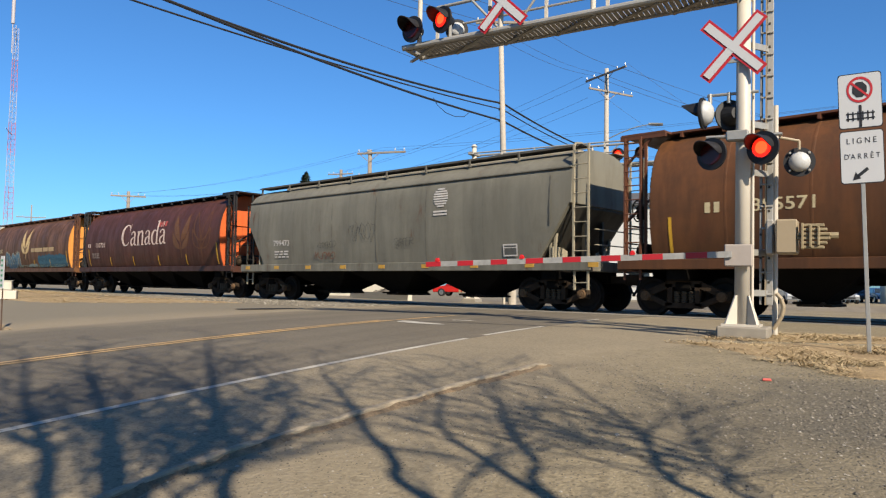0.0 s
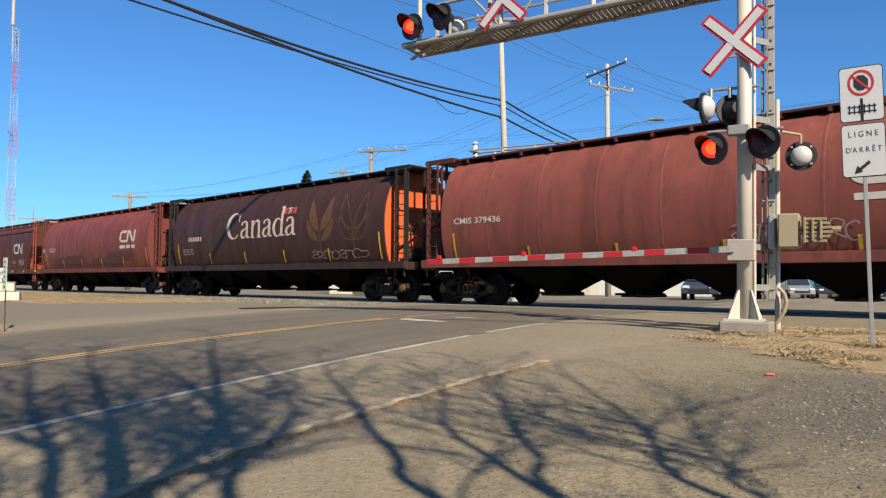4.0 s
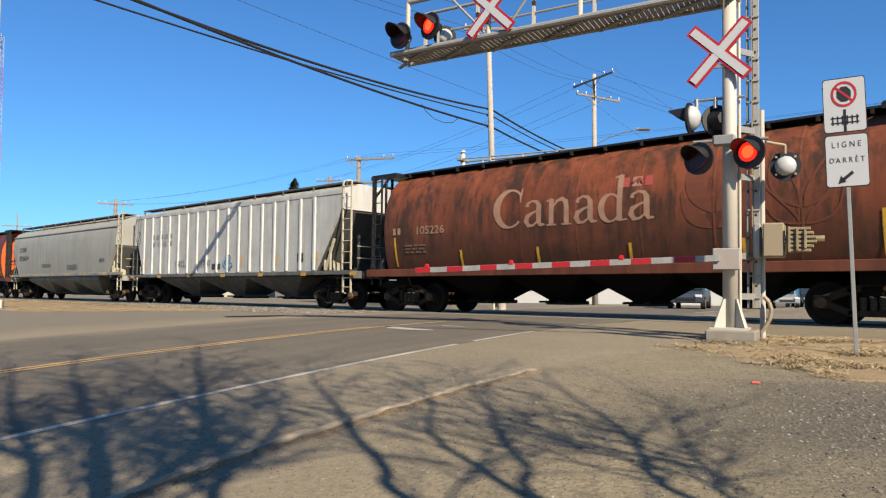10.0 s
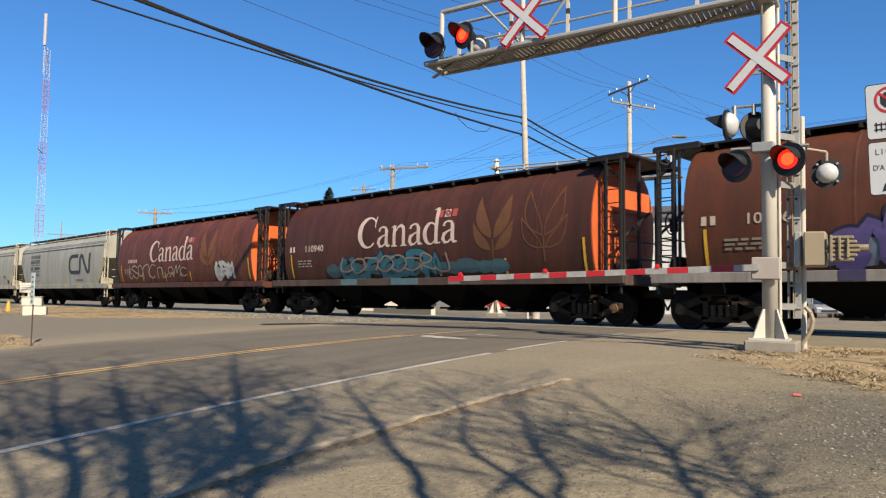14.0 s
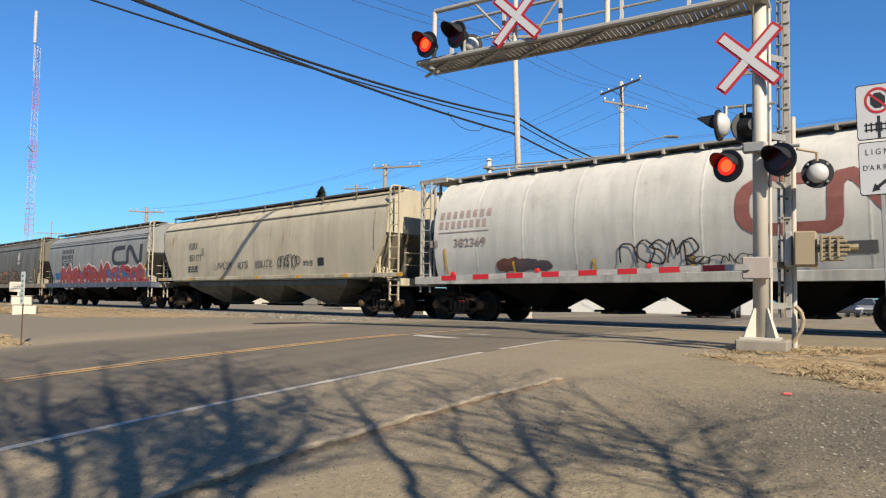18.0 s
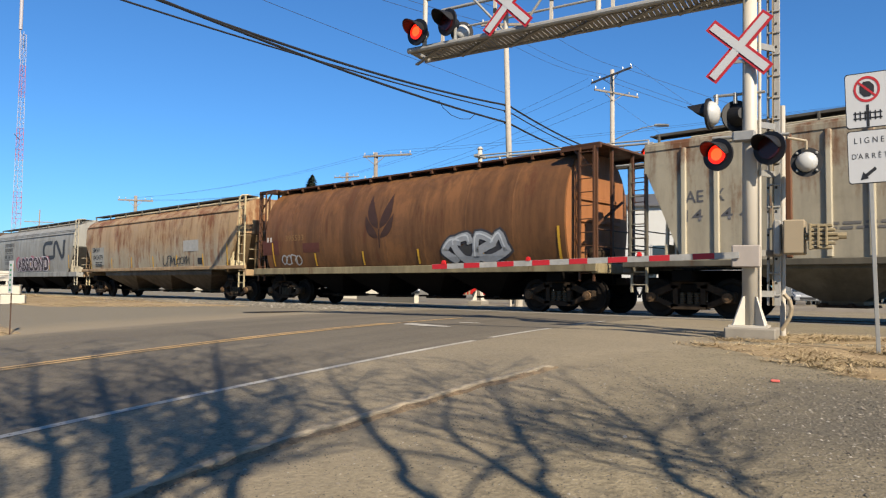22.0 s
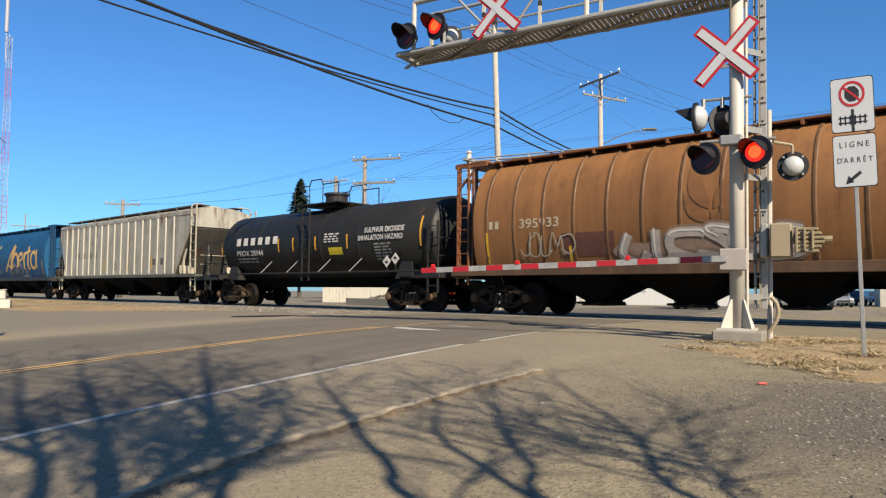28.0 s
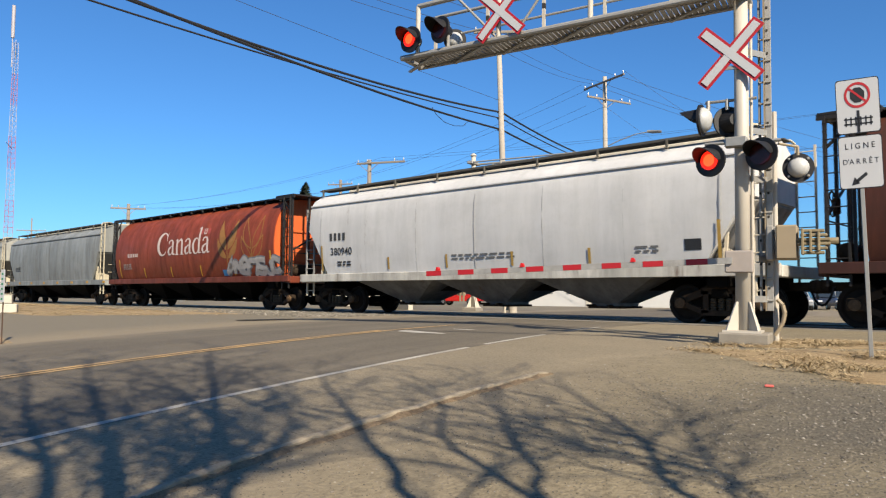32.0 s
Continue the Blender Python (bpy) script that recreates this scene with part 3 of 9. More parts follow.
def cantilever(at, turn, name_label, near=True):
    """Mast with a walkway arm over the road, lamps and crossbucks."""
    m = empty("crossing_signal", at.x, at.y, at.z, turn)
    tagged(m, name_label, "crossing signal")
    if near:
        m.rotation_euler = (0, radians(0.6), radians(turn))
    fall = 0.031 if near else 0.0
    L = 5.62 if near else 7.6
    rail = 0.88
    top = 5.6 if near else 6.55
    zc = 4.98 if near else 5.35
    bm = bmesh.new()
    box(bm, (0.03, 0, 0.02), (0.66, 0.66, 0.26), None, 0.02)
    part("foundation", bm, M_CONC, m, "grey concrete foundation block")
    bm = bmesh.new()
    rod(bm, (0, 0, 0.03), (0, 0, top), 0.105, 20, 0.095)
    part("mast", bm, M_STEEL_W, m, "white tubular steel mast", True)
    if not near:
        bm = bmesh.new()
        rod(bm, (0, 0, top), (0, 0, top + 0.10), 0.15, 12, 0.06)
        part("mast_cap", bm, M_STEEL_W, m)
    bm = bmesh.new()
    box(bm, (0, 0, 0.165), (0.5, 0.5, 0.03))
    part("base_plate", bm, M_STEEL_W, m)
    for i in range(4):
        bm = bmesh.new()
        a = radians(45 + 90 * i)
        c, s = math.cos(a), math.sin(a)
        flat(bm, [(c * 0.08, s * 0.08, 0.17), (c * 0.30, s * 0.30, 0.17), (c * 0.28, s * 0.28, 0.22), (c * 0.13, s * 0.13, 0.58), (c * 0.08, s * 0.08, 0.58)], 0.025, (-s, c, 0))
        part("gusset", bm, M_STEEL_W, m)
    # the arm: two lower pipes with a grating between, upper hand rails, posts and braces
    bm = bmesh.new()
    for y in (-0.30, 0.30):
        rod(bm, (0, y, zc), (-L, y, zc - fall * L), 0.05, 10)
        part("arm_pipe", bm, M_ALU, m)
        bm = bmesh.new()
    bm.free()
    ends = L * 0.94
    for y in (-0.30, 0.30):
        bm = bmesh.new()
        rod(bm, (0, y, zc + rail), (-ends, y, zc + rail - fall * ends), 0.045 if y < 0 else 0.03, 10)
        part("hand_rail", bm, M_ALU, m)
    for k in range(4):
        x = -ends + k * ends * 0.297
        bm = bmesh.new()
        rod(bm, (x, -0.30, zc + fall * x), (x, -0.30, zc + rail + fall * x), 0.042, 10)
        part("post", bm, M_STEEL_W, m)
    for k in range(5):
        x = -ends * (k + 1) / 5 + 0.02
        bm = bmesh.new()
        box(bm, (x, 0.30, zc + rail / 2 + fall * x), (0.05, 0.05, rail))
        part("post", bm, M_STEEL_W, m)
        bm = bmesh.new()
        box(bm, (x, 0.30, zc + rail * 0.74 + fall * x), (0.056, 0.056, 0.09))
        part("post_clamp", bm, M_BOLT, m)
    bm = bmesh.new()
    rod(bm, (0, 0.30, zc + rail * 0.55), (-ends, 0.30, zc + rail * 0.55 - fall * ends), 0.022, 8)
    part("mid_rail", bm, M_ALU, m)
    # braces that meet at the foot of the second post
    for xa, xb in ((0.85, 0.71), (0.52, 0.645)):
        xa, xb = -ends * xa, -ends * xb
        bm = bmesh.new()
        rod(bm, (xa, -0.30, zc + rail - 0.02 + fall * xa), (xb, -0.30, zc + 0.03 + fall * xb), 0.022, 8)
        part("brace", bm, M_ALU, m)
    bm = bmesh.new()
    for i in range(int((L - 0.25) / 0.085)):
        x = -0.15 - i * 0.085
        box(bm, (x, 0, zc - 0.01 + fall * x), (0.068, 0.55, 0.022))
    for i in range(6):
        x0 = -0.2 - i * 0.95
        bar(bm, (x0, -0.28, zc - 0.05 + fall * x0), (x0 - 0.85, 0.28, zc - 0.05 + fall * (x0 - 0.85)), 0.06, 0.03)
    for y in (-0.25, 0.25):
        bar(bm, (-0.05, y, zc - 0.02), (-L + 0.05, y, zc - 0.02 - fall * L), 0.03, 0.06)
    g = part("walkway_grating", bm, M_ALU, m, "steel grating walkway")
    tagged(g, kind="stuff")
    bm = bmesh.new()
    box(bm, (-L + 0.05, 0, zc - fall * L), (0.10, 0.62, 0.07), None, 0.01)
    part("arm_end", bm, M_ALU, m)
    for z in (zc, zc + rail):
        bm = bmesh.new()
        box(bm, (0, 0, z), (0.26, 0.72, 0.12), None, 0.02)
        part("arm_bracket", bm, M_ALU, m)
    return m, L, zc - fall * L * 0.9


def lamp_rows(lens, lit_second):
    """Rows for the added disc that turns its glowing face out and in, to imitate lamps flashing by turns."""
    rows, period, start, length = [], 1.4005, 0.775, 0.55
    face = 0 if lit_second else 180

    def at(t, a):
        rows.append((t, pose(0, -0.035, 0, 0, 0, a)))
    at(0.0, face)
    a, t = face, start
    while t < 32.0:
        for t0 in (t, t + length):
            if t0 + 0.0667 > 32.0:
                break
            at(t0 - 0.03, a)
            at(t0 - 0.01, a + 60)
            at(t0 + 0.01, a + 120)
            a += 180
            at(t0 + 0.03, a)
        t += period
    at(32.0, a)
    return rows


FLASHERS = []


def build_near_signal():
    m, L, zc = cantilever(MAST, FACE, "white cantilever crossing signal with red flashing lamps, boards and gate")
    # main lamp pair on the mast, facing the traffic
    bm = bmesh.new()
    rod(bm, (-0.48, -0.16, 2.84), (0.52, -0.16, 2.82), 0.025, 8)
    part("cross_arm", bm, M_GALV, m)
    bm = bmesh.new()
    box(bm, (-0.06, -0.14, 2.84), (0.30, 0.12, 0.15), None, 0.02)
    part("junction_box", bm, M_GALV, m)
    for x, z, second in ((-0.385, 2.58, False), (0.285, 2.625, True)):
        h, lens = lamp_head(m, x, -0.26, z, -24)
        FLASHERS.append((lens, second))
    dish_back(m, 0.72, 0.10, 2.46, 6)
    bm = bmesh.new()
    path(bm, [(0.48, -0.12, 2.78), (0.72, 0.02, 2.74), (0.72, 0.02, 2.62)], 0.02, 8)
    part("lamp_bracket", bm, M_BEIGE, m)
    # upper pair turned along the side road
    bm = bmesh.new()
    rod(bm, (-0.50, 0.05, 3.50), (0.20, 0.02, 3.49), 0.022, 8)
    rod(bm, (-0.46, 0.04, 3.38), (-0.46, 0.04, 3.52), 0.03, 8)
    rod(bm, (-0.20, 0.04, 3.36), (-0.20, 0.04, 3.52), 0.03, 8)
    part("cross_arm", bm, M_GALV, m)
    lamp_head(m, -0.55, 0.02, 3.24, -96, shown="dark", dome=True)
    h, lens = lamp_head(m, -0.19, 0.14, 3.20, 215, shown="dark", material_back=M_BLACK)
    crossbuck(m, -0.125, -0.14, 4.13, 0)
    bm = bmesh.new()
    box(bm, (-0.05, -0.12, 3.93), (0.30, 0.03, 0.05))
    part("clamp", bm, M_GALV, m)
    # ladder and cable pipe behind the mast
    for x, w in ((0.20, 0.035), (0.318, 0.085)):
        bm = bmesh.new()
        box(bm, (x, 0.42, 2.9), (w, 0.06, 4.9), None, 0.005)
        part("ladder_rail", bm, M_ALU, m)
    for i in range(15):
        bm = bmesh.new()
        rod(bm, (0.20, 0.38, 0.6 + i * 0.32), (0.36, 0.38, 0.6 + i * 0.32), 0.016, 6)
        part("rung", bm, M_ALU, m)
    for x, y in ((0.20, 0.386), (0.31, 0.386)):
        for i in range(13):
            bm = bmesh.new()
            box(bm, (x, y, 0.78 + i * 0.345), (0.030, 0.012, 0.034), None, 0.004)
            part("bolt", bm, M_BOLT, m)
    bm = bmesh.new()
    box(bm, (0.265, 0.40, 2.9), (0.014, 0.10, 4.9))
    part("channel_web", bm, M_BEIGE, m)
    for z in (0.62, 1.2, 2.35, 3.05, 4.2):
        bm = bmesh.new()
        bar(bm, (0.06, 0.08, z), (0.30, 0.42, z), 0.03, 0.09)
        part("ladder_bracket", bm, M_GALV, m)
    bm = bmesh.new()
    path(bm, [(0.375, 0.62, 0.0), (0.375, 0.62, 3.40)], 0.04, 10)
    part("cable_pipe", bm, M_STEEL_W, m)
    bm = bmesh.new()
    path(bm, [(0.12, 0.1, 0.25), (0.12, 0.1, 4.9)], 0.022, 8)
    part("cable_pipe", bm, M_STEEL_W, m)
    bm = bmesh.new()
    path(bm, [(0.36, 0.5, 0.10), (0.40, 0.5, 0.16), (0.47, 0.5, 0.28), (0.50, 0.5, 0.42), (0.47, 0.5, 0.54), (0.40, 0.5, 0.62)], 0.03, 8)
    part("hose", bm, M_BEIGE, m)
    # gate mechanism
    bm = bmesh.new()
    box(bm, (-0.03, -0.17, 1.14), (0.37, 0.10, 0.31), None, 0.015)
    part("gate_plate", bm, M_PLATE, m, "grey gate support plate")
    bm = bmesh.new()
    box(bm, (0.56, 0.25, 1.42), (0.28, 0.40, 0.48), None, 0.02)
    part("gate_motor_box", bm, M_BEIGE, m, "beige gate motor housing")
    for z in (1.27, 1.33, 1.39, 1.45, 1.51, 1.57):
        bm = bmesh.new()
        box(bm, (0.90, 0.1, z), (0.44 - 1.2 * abs(z - 1.42), 0.14, 0.042), None, 0.008)
        part("counterweight", bm, M_WEIGHT, m, "weathered beige counterweight")
    for x in (0.76, 0.86, 0.96):
        bm = bmesh.new()
        box(bm, (x, 0.09, 1.42), (0.035, 0.18, 0.36 - 0.5 * (x - 0.76)), None, 0.008)
        part("weight_clamp", bm, M_WEIGHT, m)
    bm = bmesh.new()
    rod(bm, (0.70, 0.1, 1.42), (1.20, 0.1, 1.43), 0.045, 8)
    part("weight_arm", bm, M_WEIGHT, m)
    bm = bmesh.new()
    box(bm, (0.34, 0.3, 1.42), (0.10, 0.3, 0.5), None, 0.02)
    part("gate_bracket", bm, M_ALU, m)
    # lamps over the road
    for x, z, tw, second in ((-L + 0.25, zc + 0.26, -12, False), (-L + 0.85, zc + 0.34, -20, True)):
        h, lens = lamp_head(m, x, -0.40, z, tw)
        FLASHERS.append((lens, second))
        bm = bmesh.new()
        rod(bm, (x + 0.1, -0.3, zc), (x + 0.1, -0.3, z + 0.1), 0.03, 8)
        part("lamp_bracket", bm, M_GALV, m)
    dish_back(m, -L + 0.80, 0.22, zc + 0.36, 24)
    crossbuck(m, -L + 1.98, -0.40, zc + 0.46, 0)
    # the lowered gate arm
    g = empty("gate_arm", MAST.x, MAST.y, MAST.z, FACE)
    tagged(g, "lowered gate arm with red and white stripes and red lamps", "gate arm")
    bm = bmesh.new()
    x0, x1, z0, z1, y = -0.1, -5.05, 1.155, 1.015, -0.24
    bar(bm, (x0, y, z0), (x1, y, z1), 0.03, 0.088)
    part("arm", bm, M_ARM, g)
    n = 16
    for i in range(n):
        if i % 2 == 1:
            continue
        a, b = i / n, (i + 0.95) / n
        bm = bmesh.new()
        bar(bm, (x1 + (x0 - x1) * a, y - 0.004, z1 + (z0 - z1) * a), (x1 + (x0 - x1) * b, y - 0.004, z1 + (z0 - z1) * b), 0.03, 0.083)
        part("red_stripe", bm, M_RED, g)
    for f in (0.045, 0.36, 0.72):
        bm = bmesh.new()
        xx = x1 + (x0 - x1) * f
        zz = z1 + (z0 - z1) * f
        rod(bm, (xx, y - 0.03, zz + 0.08), (xx, y + 0.03, zz + 0.08), 0.026, 12)
        box(bm, (xx, y, zz + 0.055), (0.07, 0.05, 0.03))
        part("gate_lamp", bm, M_GATELAMP, g)


M_ARM = mat("gate_arm_white", (0.33, 0.325, 0.31), 0.5, vary=0.4, scale=5)
M_WEIGHT = mat("weathered_cast_weight", (0.27, 0.215, 0.125), 0.7, vary=0.5, scale=9)
M_GATELAMP = mat("gate_lamp_red", (0.55, 0.015, 0.015), 0.3, vary=0.0, glow=0.1)
build_near_signal()


def build_far_signal():
    at = Vector((-19.8, 23.2, level(23.2)))
    m, L, zc = cantilever(at, FACE + 180, "white cantilever crossing signal on the far side of the track", False)
    dish_back(m, 0.3, 0.3, 2.6, 180)
    dish_back(m, -0.3, 0.3, 2.6, 180)
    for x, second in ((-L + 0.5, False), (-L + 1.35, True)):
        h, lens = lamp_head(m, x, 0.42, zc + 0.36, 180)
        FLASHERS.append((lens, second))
        bm = bmesh.new()
        rod(bm, (x, 0.3, zc), (x, 0.3, zc + 0.5), 0.03, 8)
        part("lamp_bracket", bm, M_GALV, m)
    bm = bmesh.new()
    box(bm, (0.5, 0.1, 0.9), (0.25, 0.35, 0.5), None, 0.02)
    part("gate_motor_box", bm, M_BEIGE, m)
    bm = bmesh.new()
    for x in (0.3, 0.45):
        box(bm, (x, 0.3, 1.0), (0.06, 0.06, 1.2))
    part("gate_bracket", bm, M_BEIGE, m)


build_far_signal()


def build_stop_sign():
    """Post with two white plates."""
    s = empty("traffic_sign", -2.035, 9.18, level(9.2) + 0.03, FACE)
    s.scale = (0.79, 0.965, 0.965)
    s.rotation_euler = (radians(-0.5), radians(-1.2), radians(FACE))
    tagged(s, "white no-stopping sign over a stop line plate on a steel post", "traffic sign")
    bm = bmesh.new()
    box(bm, (0, 0.02, 1.05), (0.055, 0.035, 2.2), None, 0.006)
    part("post", bm, M_GALV, s)
    for z0, z1, nm in ((2.60, 3.26, "upper_plate"), (1.945, 2.575, "lower_plate")):
        bm = bmesh.new()
        w, r = 0.275, 0.04
        out = []
        for cx, cz, a0 in ((w - r, z1 - r, 0), (-w + r, z1 - r, 90), (-w + r, z0 + r, 180), (w - r, z0 + r, 270)):
            for k in range(5):
                a = radians(a0 + k * 22.5)
                out.append((cx + r * math.cos(a), 0, cz + r * math.sin(a)))
        flat(bm, out, 0.006, (0, 1, 0))
        p = part(nm, bm, M_SIGNBLACK, s)
        bm = bmesh.new()
        c = (z0 + z1) / 2
        flat(bm, [(x * 0.965, -0.004, c + (z - c) * 0.965) for x, _, z in out], 0.004, (0, 1, 0))
        part("white_face", bm, M_WHITE, p)

    def decal(name, bm, material, x, z, lift, parent=s):
        for v in bm.verts:
            v.co = Vector((x + v.co.x, -0.006 - lift, z + v.co.y))
        bmesh.ops.recalc_face_normals(bm, faces=bm.faces)
        for f in bm.faces:
            if f.normal.y > 0:
                f.normal_flip()
        part(name, bm, material, parent)
    cz = 3.06
    bm = bmesh.new()
    bm.faces.new([bm.verts.new((0.098 * math.cos(radians(22.5 + 45 * i)), 0.098 * math.sin(radians(22.5 + 45 * i)), 0)) for i in range(8)])
    decal("octagon", bm, M_SIGNBLACK, 0, cz, 0.001)
    bm = bmesh.new()
    ribbon(bm, [(0.150 * math.cos(2 * math.pi * i / 32), 0.140 * math.sin(2 * math.pi * i / 32)) for i in range(33)], 0.03)
    decal("red_ring", bm, M_RED, 0, cz, 0.002)
    bm = bmesh.new()
    ribbon(bm, [(-0.12, 0.10), (0.12, -0.10)], 0.026)
    decal("red_bar", bm, M_RED, 0, cz, 0.003)
    bm = bmesh.new()
    rect(bm, -0.018, -0.13, 0.018, 0.13)
    for y in (-0.03, 0.03):
        rect(bm, -0.18, y - 0.008, 0.18, y + 0.008)
    for i in range(6):
        x = -0.155 + i * 0.062
        rect(bm, x - 0.009, -0.055, x + 0.009, 0.055)
    decal("track_symbol", bm, M_SIGNBLACK, 0, 2.745, 0.001)
    decal("lettering", text_mesh("L I G N E", 0.098, 0, 0.0), M_SIGNINK, 0.0, 2.45, 0.001)
    decal("lettering", text_mesh("D'A R R \u00ca T", 0.090, 0, 0.0), M_SIGNINK, 0.0, 2.265, 0.001)
    bm = bmesh.new()
    ribbon(bm, [(0.09, 0.06), (-0.05, -0.035)], 0.04)
    bm.faces.new([bm.verts.new(p) for p in ((-0.105, -0.075, 0), (0.0, -0.055, 0), (-0.065, 0.025, 0))])
    decal("arrow", bm, M_SIGNBLACK, -0.02, 2.06, 0.001)


build_stop_sign()

# ---- round about: trees, poles, cables, buildings, vehicles ----
M_TWIG = mat("bare_twigs", (0.095, 0.081, 0.067), 0.95, vary=0.3, scale=8)
M_STRAW = mat("dry_grass", (0.355, 0.228, 0.098), 0.95, vary=0.4, scale=2)
M_STRAW_PALE = mat("pale_dry_grass", (0.40, 0.285, 0.145), 0.95, vary=0.35, scale=2)
for m in (M_STRAW, M_STRAW_PALE):
    geo = m.node_tree.nodes.new("ShaderNodeNewGeometry")
    blade = mix_node(m.node_tree, geo.outputs["Random Per Island"], (0.30, 0.205, 0.10), (0.66, 0.52, 0.30))
    m.node_tree.links.new(blade, m.node_tree.nodes["Principled BSDF"].inputs["Base Color"])
M_SPRUCE = mat("spruce_needles", (0.017, 0.03, 0.013), 0.9, vary=0.5, scale=3)
M_SIDING = mat("white_siding", (0.516, 0.516, 0.499), 0.6, vary=0.05, scale=2)
M_SIDING_C = mat("cream_siding", (0.533, 0.499, 0.413), 0.6, vary=0.08, scale=2)
M_ROOF = mat("dark_roofing", (0.095, 0.095, 0.1), 0.8, vary=0.25, scale=4)
M_GLASS = mat("window_glass", (0.028, 0.038, 0.048), 0.08, vary=0.1, spec=0.8)
M_TYRE = mat("tyre_rubber", (0.014, 0.014, 0.015), 0.85, vary=0.2)
M_CHROME = mat("wheel_rim", (0.43, 0.43, 0.43), 0.3, 0.8, vary=0.1)
M_HEAD = mat("headlamp", (0.645, 0.662, 0.688), 0.15, vary=0.05)
M_TAIL = mat("tail_lamp", (0.387, 0.009, 0.009), 0.25, vary=0.05)
M_TOWER_R = mat("tower_red", (0.46, 0.14, 0.15), 0.6, vary=0.1)
M_TOWER_W = mat("tower_white", (0.42, 0.40, 0.43), 0.6, vary=0.1)
M_GLASSPORC = mat("porcelain", (0.473, 0.473, 0.473), 0.3, vary=0.1)
M_YELLOWP = mat("yellow_plastic", (0.533, 0.344, 0.052), 0.5, vary=0.1)
M_GREEN = mat("sign_green", (0.043, 0.215, 0.103), 0.5, vary=0.1)
M_PINK = mat("pink_scrap", (0.688, 0.138, 0.112), 0.5, vary=0.1)


def bare_tree(x, y, height, stems, seed, spread=0.5, label="leafless multi-stemmed tree with fine bare twigs", r0=0.10, deep=5):
    rng = random.Random(seed)
    t = empty("tree", x, y, level(y) - 0.03)
    tagged(t, label, "tree")
    twigs = ([], [])

    def piece(store, p, q, r0, r1, seg):
        verts, faces = store
        d = (q - p).normalized()
        s = d.orthogonal().normalized()
        u = d.cross(s)
        i0 = len(verts)
        for c, r in ((p, r0), (q + d * 0.01, r1)):
            for k in range(seg):
                ang = 2 * math.pi * k / seg
                verts.append(c + (s * math.cos(ang) + u * math.sin(ang)) * r)
        for k in range(seg):
            j = (k + 1) % seg
            faces.append((i0 + k, i0 + j, i0 + seg + j, i0 + seg + k))

    def mesh_of(name, store, material):
        me = bpy.data.meshes.new(name)
        me.from_pydata([tuple(v) for v in store[0]], [], store[1])
        part_of(name, me, material, t)

    def grow(store, p, d, length, r, depth):
        n = 3 if depth < 2 else 2
        bend = 0.02 if depth == 0 else 0.13
        for i in range(n):
            d2 = (d + Vector((rng.uniform(-1, 1), rng.uniform(-1, 1), rng.uniform(-0.2, 0.5))) * bend).normalized()
            q = p + d2 * length / n
            r2 = max(0.010, r * 0.9)
            piece(store, p, q, r, r2, 7 if depth < 2 else 4 if depth < 4 else 3)
            p, d, r = q, d2, r2
            if depth >= 1 and depth < deep and rng.random() < 0.5:
                side = Vector((rng.uniform(-1, 1), rng.uniform(-1, 1), rng.uniform(0.0, 0.6))).normalized()
                grow(twigs, p, (d * 0.55 + side * 0.8).normalized(), length * rng.uniform(0.45, 0.7), max(0.008, r * 0.55), depth + 1)
        if depth < deep:
            for k in range(2 if depth else 3):
                side = Vector((rng.uniform(-1, 1), rng.uniform(-1, 1), rng.uniform(-0.1, 0.5))).normalized()
                grow(twigs if depth >= 1 else store, p, (d + side * (0.45 if depth < 2 else 0.65)).normalized(), length * rng.uniform(0.62, 0.85), max(0.009, r * (0.55 if depth == 0 else 0.75)), depth + 1)

    for k in range(stems):
        store = ([], [])
        a = 2 * math.pi * (k + rng.random() * 0.5) / stems
        lean = Vector((math.cos(a) * spread * 0.3, math.sin(a) * spread * 0.3, 1)).normalized()
        p = Vector((math.cos(a) * 0.26, math.sin(a) * 0.26, 0)) if stems > 2 else Vector((0, 0, 0))
        grow(store, p, lean, height * (0.46 if stems > 2 else 0.36), r0, 0)
        mesh_of("stem", store, M_BARK)
    mesh_of("crown", twigs, M_TWIG)
    return t


